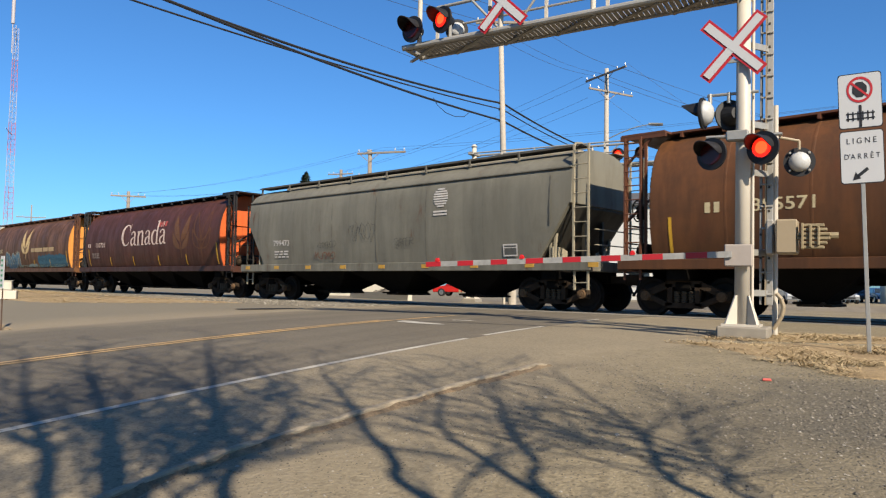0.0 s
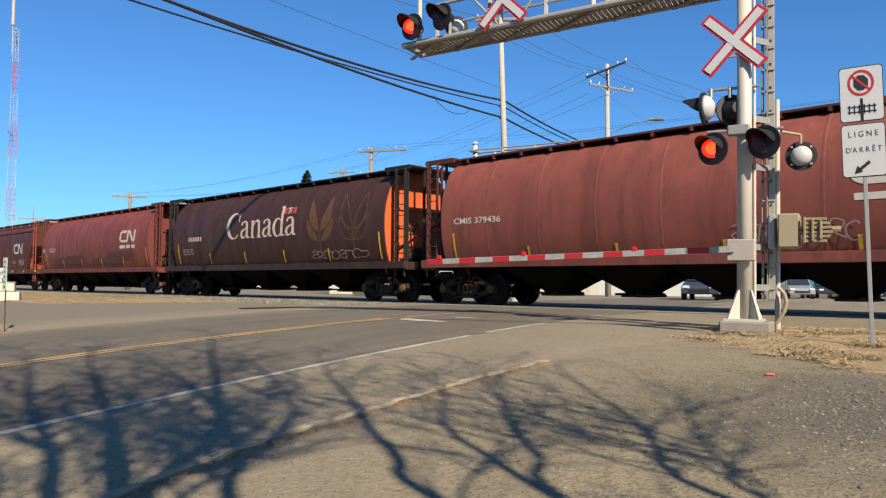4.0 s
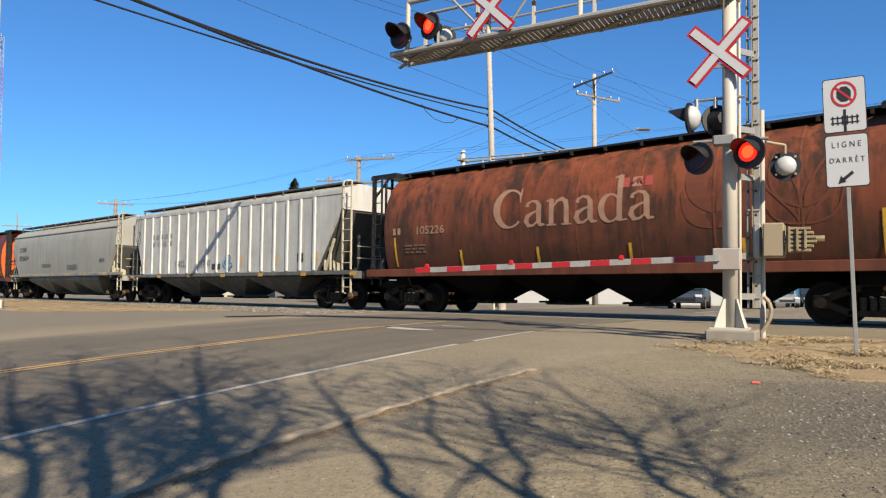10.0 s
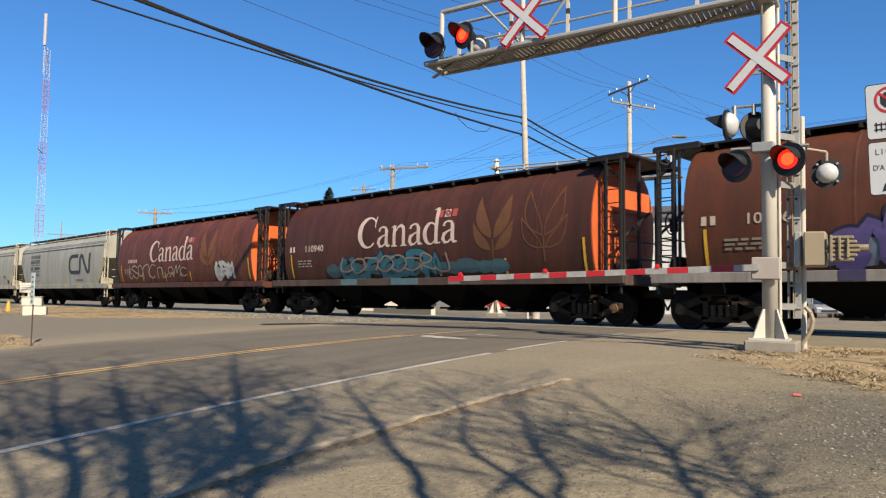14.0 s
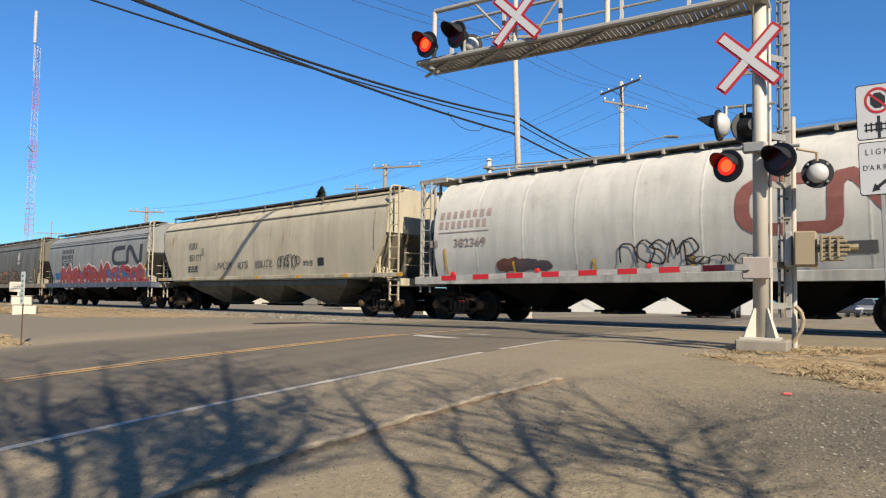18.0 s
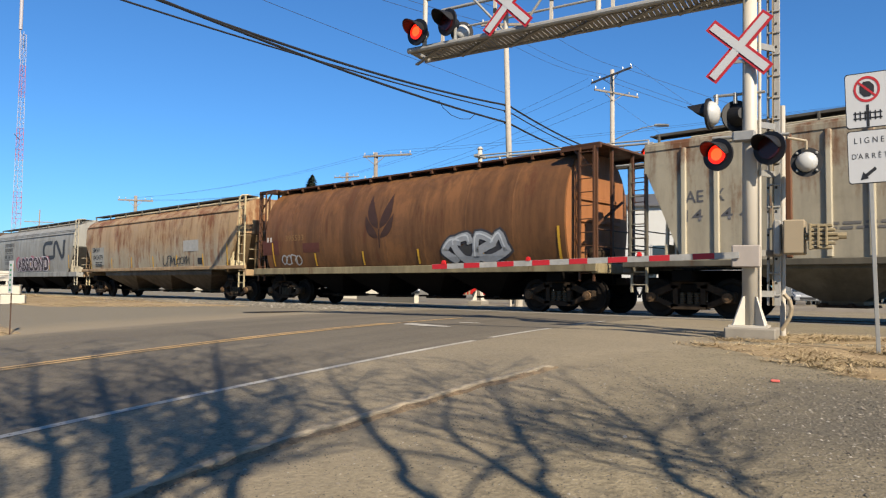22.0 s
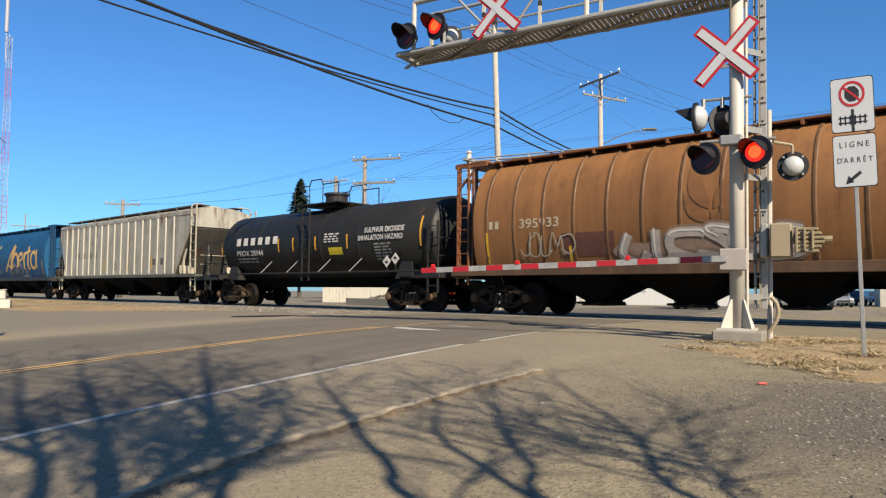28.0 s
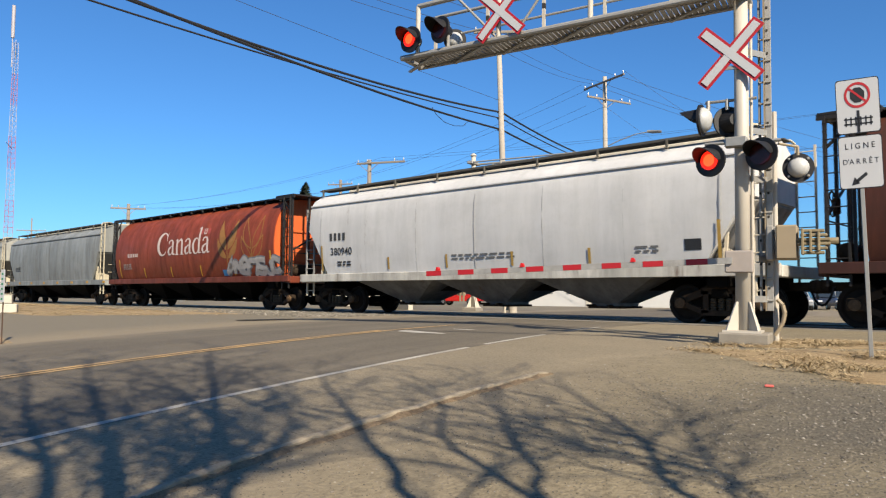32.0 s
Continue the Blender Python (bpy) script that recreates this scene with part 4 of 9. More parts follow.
def shade_tree(s0, a0, limbs, seed, label, r0=0.045, dense=1):
    """Leafless tree behind the viewer, spread across the sunlight. Each limb runs through
    (sideways, height) places and carries finer and finer twigs."""
    rng = random.Random(seed)
    away = -SUN_FROM
    side = Vector((away.y, -away.x, 0))
    at = side * s0 + away * a0
    t = empty("tree", at.x, at.y, level(at.y) - 0.03, math.degrees(math.atan2(side.y, side.x)))
    tagged(t, label, "tree")
    twigs = ([], [])

    def tube(store, pts, radii, seg):
        verts, faces = store
        i0 = len(verts)
        for k, p in enumerate(pts):
            d = (pts[min(k + 1, len(pts) - 1)] - pts[max(k - 1, 0)]).normalized()
            u = d.orthogonal().normalized()
            v = d.cross(u)
            verts.extend(p + (u * math.cos(6.2832 * j / seg) + v * math.sin(6.2832 * j / seg)) * radii[k] for j in range(seg))
        for k in range(len(pts) - 1):
            for j in range(seg):
                j2 = (j + 1) % seg
                faces.append((i0 + k * seg + j, i0 + k * seg + j2, i0 + (k + 1) * seg + j2, i0 + (k + 1) * seg + j))

    def sprout(p, d, length, r, depth):
        pts, n = [p], 4
        for k in range(n):
            d = (d + Vector((rng.uniform(-1, 1), rng.uniform(-0.8, 0.8), rng.uniform(-0.25, 0.55))) * 0.28).normalized()
            p = p + d * length / n
            pts.append(p)
            if depth < 3 and rng.random() < 0.62:
                turn = Vector((rng.choice((-1, 1)) * rng.uniform(0.5, 1.0), rng.uniform(-0.7, 0.7), rng.uniform(-0.1, 0.5)))
                sprout(p, (d + turn).normalized(), length * rng.uniform(0.45, 0.75), max(0.005, r * 0.6), depth + 1)
        tube(twigs, pts, [max(0.004, r * (1 - 0.6 * k / n)) for k in range(n + 1)], 3)

    for i, (thick, spots) in enumerate(limbs):
        pts, n = [], 5
        flat_pts = [Vector(q) for q in spots]
        for k in range(len(flat_pts) - 1):
            q = [flat_pts[max(0, min(len(flat_pts) - 1, k + j))] for j in (-1, 0, 1, 2)]
            for j in range(n):
                f = j / n
                pts.append(0.5 * (2 * q[1] + (q[2] - q[0]) * f + (2 * q[0] - 5 * q[1] + 4 * q[2] - q[3]) * f * f + (3 * q[1] - q[0] - 3 * q[2] + q[3]) * f ** 3))
        pts.append(flat_pts[-1])
        top = spots[-1][1]
        full = [Vector((q.x + 0.025 * noise.noise((q.x * 2, q.y * 2.2, seed + i)), 0.25 * noise.noise((i * 3.3, q.y * 0.5, seed)), q.y)) for q in pts]
        radii = [max(0.010, thick * r0 * (1 - 0.80 * (q.y / top) ** 1.6)) for q in pts]
        store = ([], [])
        tube(store, full, radii, 8)
        me = bpy.data.meshes.new("stem")
        me.from_pydata([tuple(v) for v in store[0]], [], store[1])
        part_of("stem" if spots[0][1] == 0 else "limb", me, M_BARK, t, "", True)
        for k in range(2, len(full)):
            if full[k].z < 0.47 * top and spots[0][1] == 0:
                continue
            high = full[k].z / top
            if rng.random() < dense * (high - 0.51):
                d = (full[k] - full[k - 1]).normalized()
                turn = Vector((rng.choice((-1, 1)) * rng.uniform(0.5, 1.0), rng.uniform(-0.8, 0.8), rng.uniform(0.0, 0.5)))
                sprout(full[k], (d * 0.8 + turn).normalized(), rng.uniform(0.45, 1.1) * (0.7 + 0.5 * high), max(0.011, radii[k] * 0.5), 1)
        sprout(full[-1], (full[-1] - full[-2]).normalized(), 1.0, 0.012, 0)
    me = bpy.data.meshes.new("crown")
    me.from_pydata([tuple(v) for v in twigs[0]], [], twigs[1])
    part_of("crown", me, M_TWIG, t)


# the trees whose shadows lie on the road, behind the viewer
shade_tree(0.25, -2.3, [
    (1.0, [(0, 0), (-0.15, 1.8), (-0.41, 4.2), (-0.43, 4.7), (-0.50, 5.2), (-0.60, 5.7), (-0.70, 6.4), (-0.85, 7.7), (-0.95, 8.8)]),
    (0.6, [(-0.48, 5.0), (-0.75, 5.7), (-1.0, 6.6), (-1.2, 7.8)]),
    (0.7, [(-0.36, 3.8), (-0.58, 4.25), (-0.66, 4.7), (-0.86, 5.4), (-1.0, 6.2)]),
    (1.0, [(0.02, 0), (-0.05, 1.8), (-0.16, 4.2), (-0.15, 5.2), (-0.18, 5.8), (-0.23, 6.6), (-0.30, 7.8), (-0.3, 8.8)]),
    (1.1, [(0.05, 0), (0.0, 2.0), (-0.06, 4.15), (0.02, 4.4), (0.27, 4.8), (0.40, 5.05), (0.53, 5.6), (0.70, 6.7), (0.92, 8.0), (1.05, 8.9)]),
    (0.7, [(0.10, 4.5), (0.16, 4.75), (0.18, 5.2), (0.03, 5.6), (-0.05, 6.6)]),
    (0.6, [(-0.12, 3.9), (-0.24, 4.3), (-0.28, 4.8), (-0.36, 5.4)]),
    (0.6, [(0.05, 4.0), (0.12, 4.2), (0.22, 4.3), (0.30, 4.6), (0.31, 5.0), (0.24, 5.5)]),
    (0.7, [(-0.11, 4.1), (-0.10, 4.8), (-0.11, 5.35), (0.0, 6.2), (0.1, 7.4)]),
    (0.8, [(-0.06, 4.25), (0.10, 4.40), (0.25, 4.43), (0.42, 4.5), (0.60, 4.65), (0.80, 4.95), (1.0, 5.5), (1.1, 6.4)]),
    (0.9, [(0.1, 0), (0.2, 2.0), (0.27, 4.0), (0.42, 4.5), (0.43, 4.8), (0.50, 5.3), (0.45, 6.3), (0.3, 7.6)]),
], 11, "tall leafless tree with several slender stems and fine twigs", 0.066, 9.5)
shade_tree(1.6, -1.9, [
    (1.0, [(-0.05, 0), (-0.15, 1.8), (-0.32, 3.5), (-0.22, 3.9), (-0.08, 4.6), (0.03, 5.0), (0.23, 5.95), (0.45, 6.7)]),
    (0.6, [(-0.08, 4.6), (-0.15, 4.85), (-0.25, 5.2), (-0.28, 5.6), (-0.2, 6.5)]),
    (0.9, [(0.05, 0), (0.05, 1.7), (0.12, 3.35), (0.21, 3.95), (0.29, 4.2), (0.43, 4.5), (0.71, 4.95), (1.0, 5.6)]),
    (0.6, [(-0.34, 3.2), (-0.17, 3.46), (0.0, 3.62), (0.34, 3.84), (0.5, 3.93), (0.8, 4.4)]),
    (0.95, [(0.1, 0), (0.08, 1.7), (0.12, 3.33), (0.39, 3.73), (0.60, 4.14), (0.95, 4.68), (1.3, 5.4)]),
], 24, "leafless tree with forked spreading stems and bare twigs", 0.049, 1.1)
shade_tree(2.4, -1.7, [
    (1.0, [(0, 0), (-0.05, 1.5), (-0.09, 2.97), (-0.02, 3.27), (0.14, 3.45), (0.53, 3.86), (0.9, 4.5)]),
    (0.8, [(0.05, 0), (0.03, 1.5), (0.05, 2.9), (0.23, 3.17), (0.41, 3.43), (1.0, 4.0)]),
    (0.6, [(0.10, 3.4), (0.05, 3.7), (0.10, 4.0), (0.0, 4.6)]),
], 47, "low leafless tree with thin bare branches", 0.046, 4.5)


def grass_patch(name, label, corners, count, seed, h=0.09, material=M_STRAW):
    """Dry flattened tufts over a four-cornered patch, with bare soil under them."""
    rng = random.Random(seed)
    c = [Vector((x, y, 0)) for x, y in corners]
    bm = bmesh.new()
    n = 14
    grid = []
    for i in range(n + 1):
        row = []
        for j in range(n + 1):
            p = (c[0] * (1 - i / n) + c[1] * (i / n)) * (1 - j / n) + (c[3] * (1 - i / n) + c[2] * (i / n)) * (j / n)
            edge = min(i, j, n - i, n - j)
            dx = 0.45 * noise.noise((p.x * 1.5, p.y * 1.5, seed)) if edge == 0 else 0
            up = -0.03 if edge == 0 else 0.01 + 0.035 * noise.noise((p.x * 1.2, p.y * 1.2, seed + 3))
            row.append(bm.verts.new((p.x + dx, p.y + dx, level(p.y) + up)))
        grid.append(row)
    for a, b in zip(grid, grid[1:]):
        for j in range(n):
            bm.faces.new((a[j], b[j], b[j + 1], a[j + 1]))
    bmesh.ops.recalc_face_normals(bm, faces=bm.faces)
    if sum(f.normal.z for f in bm.faces) < 0:
        for f in bm.faces:
            f.normal_flip()
    tagged(part("ground", bm, M_SOIL), "bare brown soil strewn with dead grass", "ground", kind="structure")
    verts, faces = [], []
    for k in range(count):
        u, v = rng.random(), rng.random()
        p = (c[0] * (1 - u) + c[1] * u) * (1 - v) + (c[3] * (1 - u) + c[2] * u) * v
        if noise.noise((p.x * 1.1, p.y * 1.1, seed)) + 0.25 < rng.random() * 0.7:
            continue
        if min(u, 1 - u, v, 1 - v) < 0.20 * rng.random() + 0.06 * noise.noise((p.x * 2.3, p.y * 2.3, seed + 8)):
            continue
        z = level(p.y) + 0.005
        for b in range(6):
            a = rng.random() * 6.283
            ln = h * rng.uniform(0.5, 1.3)
            lift = rng.uniform(0.05, 0.42)
            w = 0.005
            q = Vector((p.x + rng.uniform(-0.04, 0.04), p.y + rng.uniform(-0.04, 0.04), z))
            d = Vector((math.cos(a), math.sin(a), lift)) * ln
            s = Vector((-math.sin(a), math.cos(a), 0)) * w
            i0 = len(verts)
            verts += [q - s, q + s, q + d * 0.6 + s * 0.7, q + d * 0.6 - s * 0.7, q + d + Vector((0, 0, -0.25 * ln * lift))]
            faces += [(i0, i0 + 1, i0 + 2, i0 + 3), (i0 + 3, i0 + 2, i0 + 4)]
    me = bpy.data.meshes.new(name)
    me.from_pydata([tuple(v) for v in verts], [], faces)
    ob = part_of(name, me, material)
    tagged(ob, label, "grass", kind="stuff")


grass_patch("grass", "matted straw-coloured dead grass beside the signal", [(-4.6, 9.0), (-1.6, 6.7), (2.5, 8.0), (2.5, 13.6)], 24000, 3, 0.12)
grass_patch("grass", "straw-coloured dead grass along the ballast", [(-5.3, 11.0), (-4.3, 9.4), (2.5, 13.4), (2.5, 15.0)], 15000, 4, 0.15, M_STRAW_PALE)
grass_patch("grass", "dry brown grass strip between side road and ballast", [(-36, 8.4), (-21.5, 9.6), (-19.5, 13.2), (-50, 13.6)], 7000, 5, 0.10)
grass_patch("grass", "pale straw grass at the foot of the ballast", [(-44, 12.6), (-23.5, 11.8), (-20.5, 14.2), (-60, 15.2)], 16000, 7, 0.16, M_STRAW_PALE)
grass_patch("grass", "short brown dead grass beside the side road", [(-42, 7.4), (-23, 7.9), (-20.5, 10.6), (-42, 11.2)], 15000, 9, 0.09)
grass_patch("grass", "dry brown grass on the road's verge", [(-17, 2.6), (-12.6, 3.0), (-12.9, 4.0), (-16.5, 4.5)], 3600, 6, 0.07)
# worn pieces of paper and stones on the gravel
bm = bmesh.new()
box(bm, (0, 0, 0.012), (0.07, 0.04, 0.02), Matrix.Rotation(0.4, 4, "Z"), 0.006)
scrap = part("litter", bm, M_PINK)
scrap.location = (-2.13, 6.23, level(6.23))
tagged(scrap, "crumpled pink scrap lying on the gravel", "litter")


def scatter_stones():
    """Loose pebbles on the gravel, each with its own facets."""
    rng = random.Random(8)
    verts, faces = [], []
    base = [(1, 0, 0), (-1, 0, 0), (0, 1, 0), (0, -1, 0), (0, 0, 0.7), (0.6, 0.6, 0.45), (-0.6, 0.5, 0.4), (0.5, -0.6, 0.4), (-0.6, -0.6, 0.4)]
    tri = [(0, 2, 5), (2, 4, 5), (0, 5, 4), (2, 1, 6), (1, 4, 6), (2, 6, 4), (0, 7, 3), (0, 4, 7), (3, 7, 4), (3, 8, 1), (1, 8, 4), (3, 4, 8)]
    for k in range(42000):
        y = 1.2 + 8.6 * rng.random() ** 1.3
        x = rng.uniform(-3.6, 0.6) - 0.06 * y
        heap = math.exp(-((x + 1.1) ** 2 + (y - 5.4) ** 2) / 3.4)
        if rng.random() > 0.30 + 0.7 * heap + 0.4 * noise.noise((x * 0.9, y * 0.9, 2)):
            continue
        r = rng.uniform(0.0025, 0.0075) * (2.1 if rng.random() < 0.025 else 1) * (1 + 0.7 * heap)
        a = rng.random() * 6.283
        i0 = len(verts)
        ca, sa = math.cos(a) * r, math.sin(a) * r
        for bx, by, bz in base:
            verts.append((x + bx * ca - by * sa * 0.8, y + bx * sa + by * ca * 0.8, level(y) + bz * r * 0.9))
        faces += [tuple(i0 + i for i in f) for f in tri]
    me = bpy.data.meshes.new("stones")
    me.from_pydata(verts, [], faces)
    ob = part_of("gravel", me, M_STONE)
    tagged(ob, "loose pale pebbles scattered on the gravel", "gravel", kind="stuff")


def stone_material():
    m = mat("loose_stone", (0.30, 0.275, 0.235), 0.9, vary=0.2, scale=20)
    nt = m.node_tree
    g = nt.nodes.new("ShaderNodeNewGeometry")
    col = mix_node(nt, g.outputs["Random Per Island"], (0.09, 0.08, 0.062), (0.23, 0.20, 0.16))
    col = mix_node(nt, map_node(nt, g.outputs["Random Per Island"], 0.90, 0.97), col, (0.37, 0.34, 0.29))
    nt.links.new(col, nt.nodes["Principled BSDF"].inputs["Base Color"])
    return m


M_STONE = stone_material()
scatter_stones()


def crushed_stone():
    """Coarse broken stone along the foot of the track."""
    rng = random.Random(19)
    verts, faces = [], []
    for k in range(6000):
        x, y = rng.uniform(-34, -16.5), 12.6 + 3.6 * rng.random()
        if y < 13.6 and rng.random() < 0.6:
            continue
        r = rng.uniform(0.02, 0.045)
        i0 = len(verts)
        for bx, by, bz in ((1, 0, 0), (-0.6, 0.8, 0), (-0.5, -0.9, 0), (0.2, 0.1, 1.0), (-0.3, -0.2, 0.8)):
            verts.append((x + bx * r + rng.uniform(-0.3, 0.3) * r, y + by * r, level(y) + 0.01 + bz * r))
        faces += [tuple(i0 + i for i in f) for f in ((0, 1, 3), (1, 4, 3), (1, 2, 4), (2, 3, 4), (2, 0, 3))]
    me = bpy.data.meshes.new("crushed_stone")
    me.from_pydata(verts, [], faces)
    tagged(part_of("crushed_stone", me, M_STONE), "grey crushed stone beside the track", "gravel", kind="stuff")


crushed_stone()


def utility_pole(x, y, top, arms, label, r=0.15, lean=(0, 0), turn=0.0, material=M_POLE):
    g = level(y) - 0.1
    p = empty("utility_pole", x, y, g, turn)
    tagged(p, label, "utility pole", group="utility poles")
    bm = bmesh.new()
    rod(bm, (0, 0, 0), (lean[0], lean[1], top - g), r * 1.15, 12, r * 0.75)
    part("pole", bm, material, p, "", True)
    for z, w, shift, *yaw in arms:
        held = []
        f = (z - g) / (top - g)
        cx, cy = lean[0] * f + shift, lean[1] * f
        bm = bmesh.new()
        box(bm, (cx, cy - 0.12, z - g), (w, 0.10, 0.13), None, 0.01)
        held.append(part("cross_arm", bm, M_POLEGREY, p))
        for k in range(6):
            if k in (2, 3):
                continue
            bm = bmesh.new()
            xx = cx - w / 2 + 0.1 + (w - 0.2) * k / 5
            rod(bm, (xx, cy - 0.12, z - g + 0.06), (xx, cy - 0.12, z - g + 0.14), 0.02, 6)
            rod(bm, (xx, cy - 0.12, z - g + 0.14), (xx, cy - 0.12, z - g + 0.26), 0.05, 8, 0.03)
            held.append(part("insulator", bm, M_GLASSPORC, p))
        for s in (-1, 1):
            bm = bmesh.new()
            bar(bm, (cx - shift + s * w * 0.2, cy - 0.14, z - g - 0.05), (cx - shift, cy - 0.14, z - g - 0.6), 0.02, 0.04)
            held.append(part("arm_brace", bm, M_POLEGREY, p))
        if yaw:
            for child in held:
                child.rotation_euler.z = radians(yaw[0])
    return p


utility_pole(-21.2, 27.3, 13.6, [(13.3, 2.4, 0.0)], "pale weathered wooden utility pole carrying black cables", 0.15, (-0.42, 0.0), 40)
utility_pole(-25.9, 44.5, 16.0, [(15.6, 4.3, 0.0), (14.35, 4.0, 0.3, 92)], "tall wooden utility pole with two cross arms and street lamp", 0.19, (0, 0), -20)
utility_pole(-35.9, 31.5, 9.5, [(9.25, 3.4, 0.85), (7.7, 3.0, 0.7)], "grey wooden pole with two cross arms and perched insulators", 0.17, (0, 0), 25, M_POLEGREY)
utility_pole(-62.3, 50.5, 13.2, [(12.7, 3.0, 0.0)], "distant wooden pole with one cross arm", 0.22, (0, 0), 25, M_POLEGREY)
utility_pole(-59.7, 26.1, 8.0, [(7.6, 2.7, 0.0)], "grey wooden railway pole with one cross arm", 0.17, (0, 0), 60, M_POLEGREY)
utility_pole(-120.3, 38.0, 11.9, [(10.0, 4.0, 0.0)], "distant thin wooden pole with one cross arm", 0.12, (0, 0), 60, M_POLEGREY)
utility_pole(-17.3, -8.0, 11.0, [(10.6, 2.4, 0.0)], "wooden utility pole beside the road carrying black cables", 0.16, (0, 0), 40)
# the street lamp on the far pole
lamp = empty("street_lamp", -25.9, 44.5, level(44.5))
tagged(lamp, "grey cobra-head street lamp on a curved arm", "street lamp")
bm = bmesh.new()
path(bm, [(0, 0, 11.2), (0.7, 0.7, 11.7), (1.5, 1.5, 12.15), (2.2, 2.2, 12.35)], 0.036, 8)
part("arm", bm, M_LAMPGREY, lamp)
bm = bmesh.new()
loft(bm, [[(2.1 + 0.707 * (d + 0.0) + dx * -0.707, 2.1 + 0.707 * d + dx * 0.707, 12.35 + dz) for dx, dz in ((-w, 0), (-w * 0.6, 0.10), (w * 0.6, 0.10), (w, 0), (w * 0.6, -0.08), (-w * 0.6, -0.08))] for d, w in ((0, 0.06), (0.3, 0.14), (0.8, 0.17), (1.0, 0.08))])
part("lamp_head", bm, M_LAMPGREY, lamp)


def cable(name, p, q, sag, r, label, material=M_WIRE):
    bm = bmesh.new()
    p, q = Vector(p), Vector(q)
    n = 24
    pts = [p + (q - p) * (i / n) - Vector((0, 0, sag * 4 * (i / n) * (1 - i / n))) for i in range(n + 1)]
    seg = 6
    rings = []
    for i, c in enumerate(pts):
        d = (pts[min(n, i + 1)] - pts[max(0, i - 1)]).normalized()
        s = d.cross(Vector((0, 0, 1))).normalized()
        u = s.cross(d)
        rings.append([c + (s * math.cos(2 * math.pi * k / seg) + u * math.sin(2 * math.pi * k / seg)) * r for k in range(seg)])
    loft(bm, rings)
    ob = part(name, bm, material)
    tagged(ob, label, "cable", group="overhead cables")


A0 = Vector((-21.52, 27.3, 0))
B0 = Vector((-17.3, -8.0, 0))
C0 = Vector((-25.9, 44.5, 0))
for za, zb, zc2, r, sag in ((9.45, 9.75, 9.9, 0.045, 1.10), (9.15, 8.25, 9.65, 0.028, 0.50), (8.60, 10.0, 9.3, 0.045, 0.80)):
    cable("cable", B0 + Vector((0, 0, zb)), A0 + Vector((0, 0, za)), sag, r, "thick black overhead cable sagging between wooden poles")
    cable("cable", A0 + Vector((0, 0, za)), C0 + Vector((0, 0, zc2)), 0.25, r, "thick black overhead cable running to the far pole")
    bm = bmesh.new()
    box(bm, (A0.x, A0.y - 0.15, za), (0.24, 0.16, 0.12), None, 0.02)
    tagged(part("cable_clamp", bm, M_WIRE), "black clamp holding a cable to the pole", "cable clamp", group="cable clamps")
bm = bmesh.new()
way = (B0 - A0).normalized()
path(bm, [A0 + way * d + Vector((0, 0, z)) for d, z in ((5.6, 8.50), (5.3, 8.25), (4.7, 8.05), (4.0, 8.02), (3.3, 8.15), (2.8, 8.50))], 0.014, 5)
tagged(part("slack_wire", bm, M_WIRE), "slack loop of thin black wire under a cable", "cable")
for k, (dx, z0, z1) in enumerate(((-1.3, 15.8, 13.5), (-0.6, 15.8, 13.5), (1.2, 15.8, 13.5))):
    cable("wire", (-25.9 + dx, 44.5, z0), (-21.6 + dx, 27.2, z1), 0.4, 0.009, "thin bare power wire between poles", M_LINEWIRE)
    cable("wire", (-21.6 + dx, 27.2, z1), (-17.3 + dx, -8.0, 11.0), 0.8, 0.009, "thin bare power wire between poles", M_LINEWIRE)
    cable("wire", (-25.9 + dx, 44.5, z0), (-10 + dx * 2, 95, 13.0), 0.9, 0.012, "thin bare power wire running into the distance", M_LINEWIRE)
for dx, z in ((2.0, 15.8), (-0.8, 14.5)):
    cable("wire", (-25.9 + dx, 44.5 - dx * 0.36, z), (-16.0 + dx, 50.5, z - 8.2), 0.3, 0.009, "thin bare power wire falling towards the houses", M_LINEWIRE)
cable("wire", B0 + Vector((0, 0, 9.75)), A0 + Vector((0, 0, 10.0)), 0.2, 0.008, "thin bare power wire between poles", M_LINEWIRE)
for k, z in enumerate((9.5, 9.5, 7.9, 7.9)):
    dx = (-1.2, 1.2, -1.1, 1.1)[k]
    cable("wire", (-35.9 + dx, 31.5, z), (-59.7 + dx, 26.1, 7.9 - 0.1 * k), 0.5, 0.006, "thin bare line wire along the railway", M_LINEWIRE)
    cable("wire", (-35.9 + dx, 31.5, z), (10.0 + dx, 42.0, z + 1.0), 0.7, 0.006, "thin bare line wire along the railway", M_LINEWIRE)
for dx, z in ((-1.9, 15.8), (0.6, 15.8), (-1.5, 14.2), (1.4, 14.2)):
    cable("wire", (-25.9 + dx, 44.5, z), (-62.3 + dx * 0.7, 50.5, z - 2.9), 0.7, 0.009, "thin bare power wire between distant poles", M_LINEWIRE)


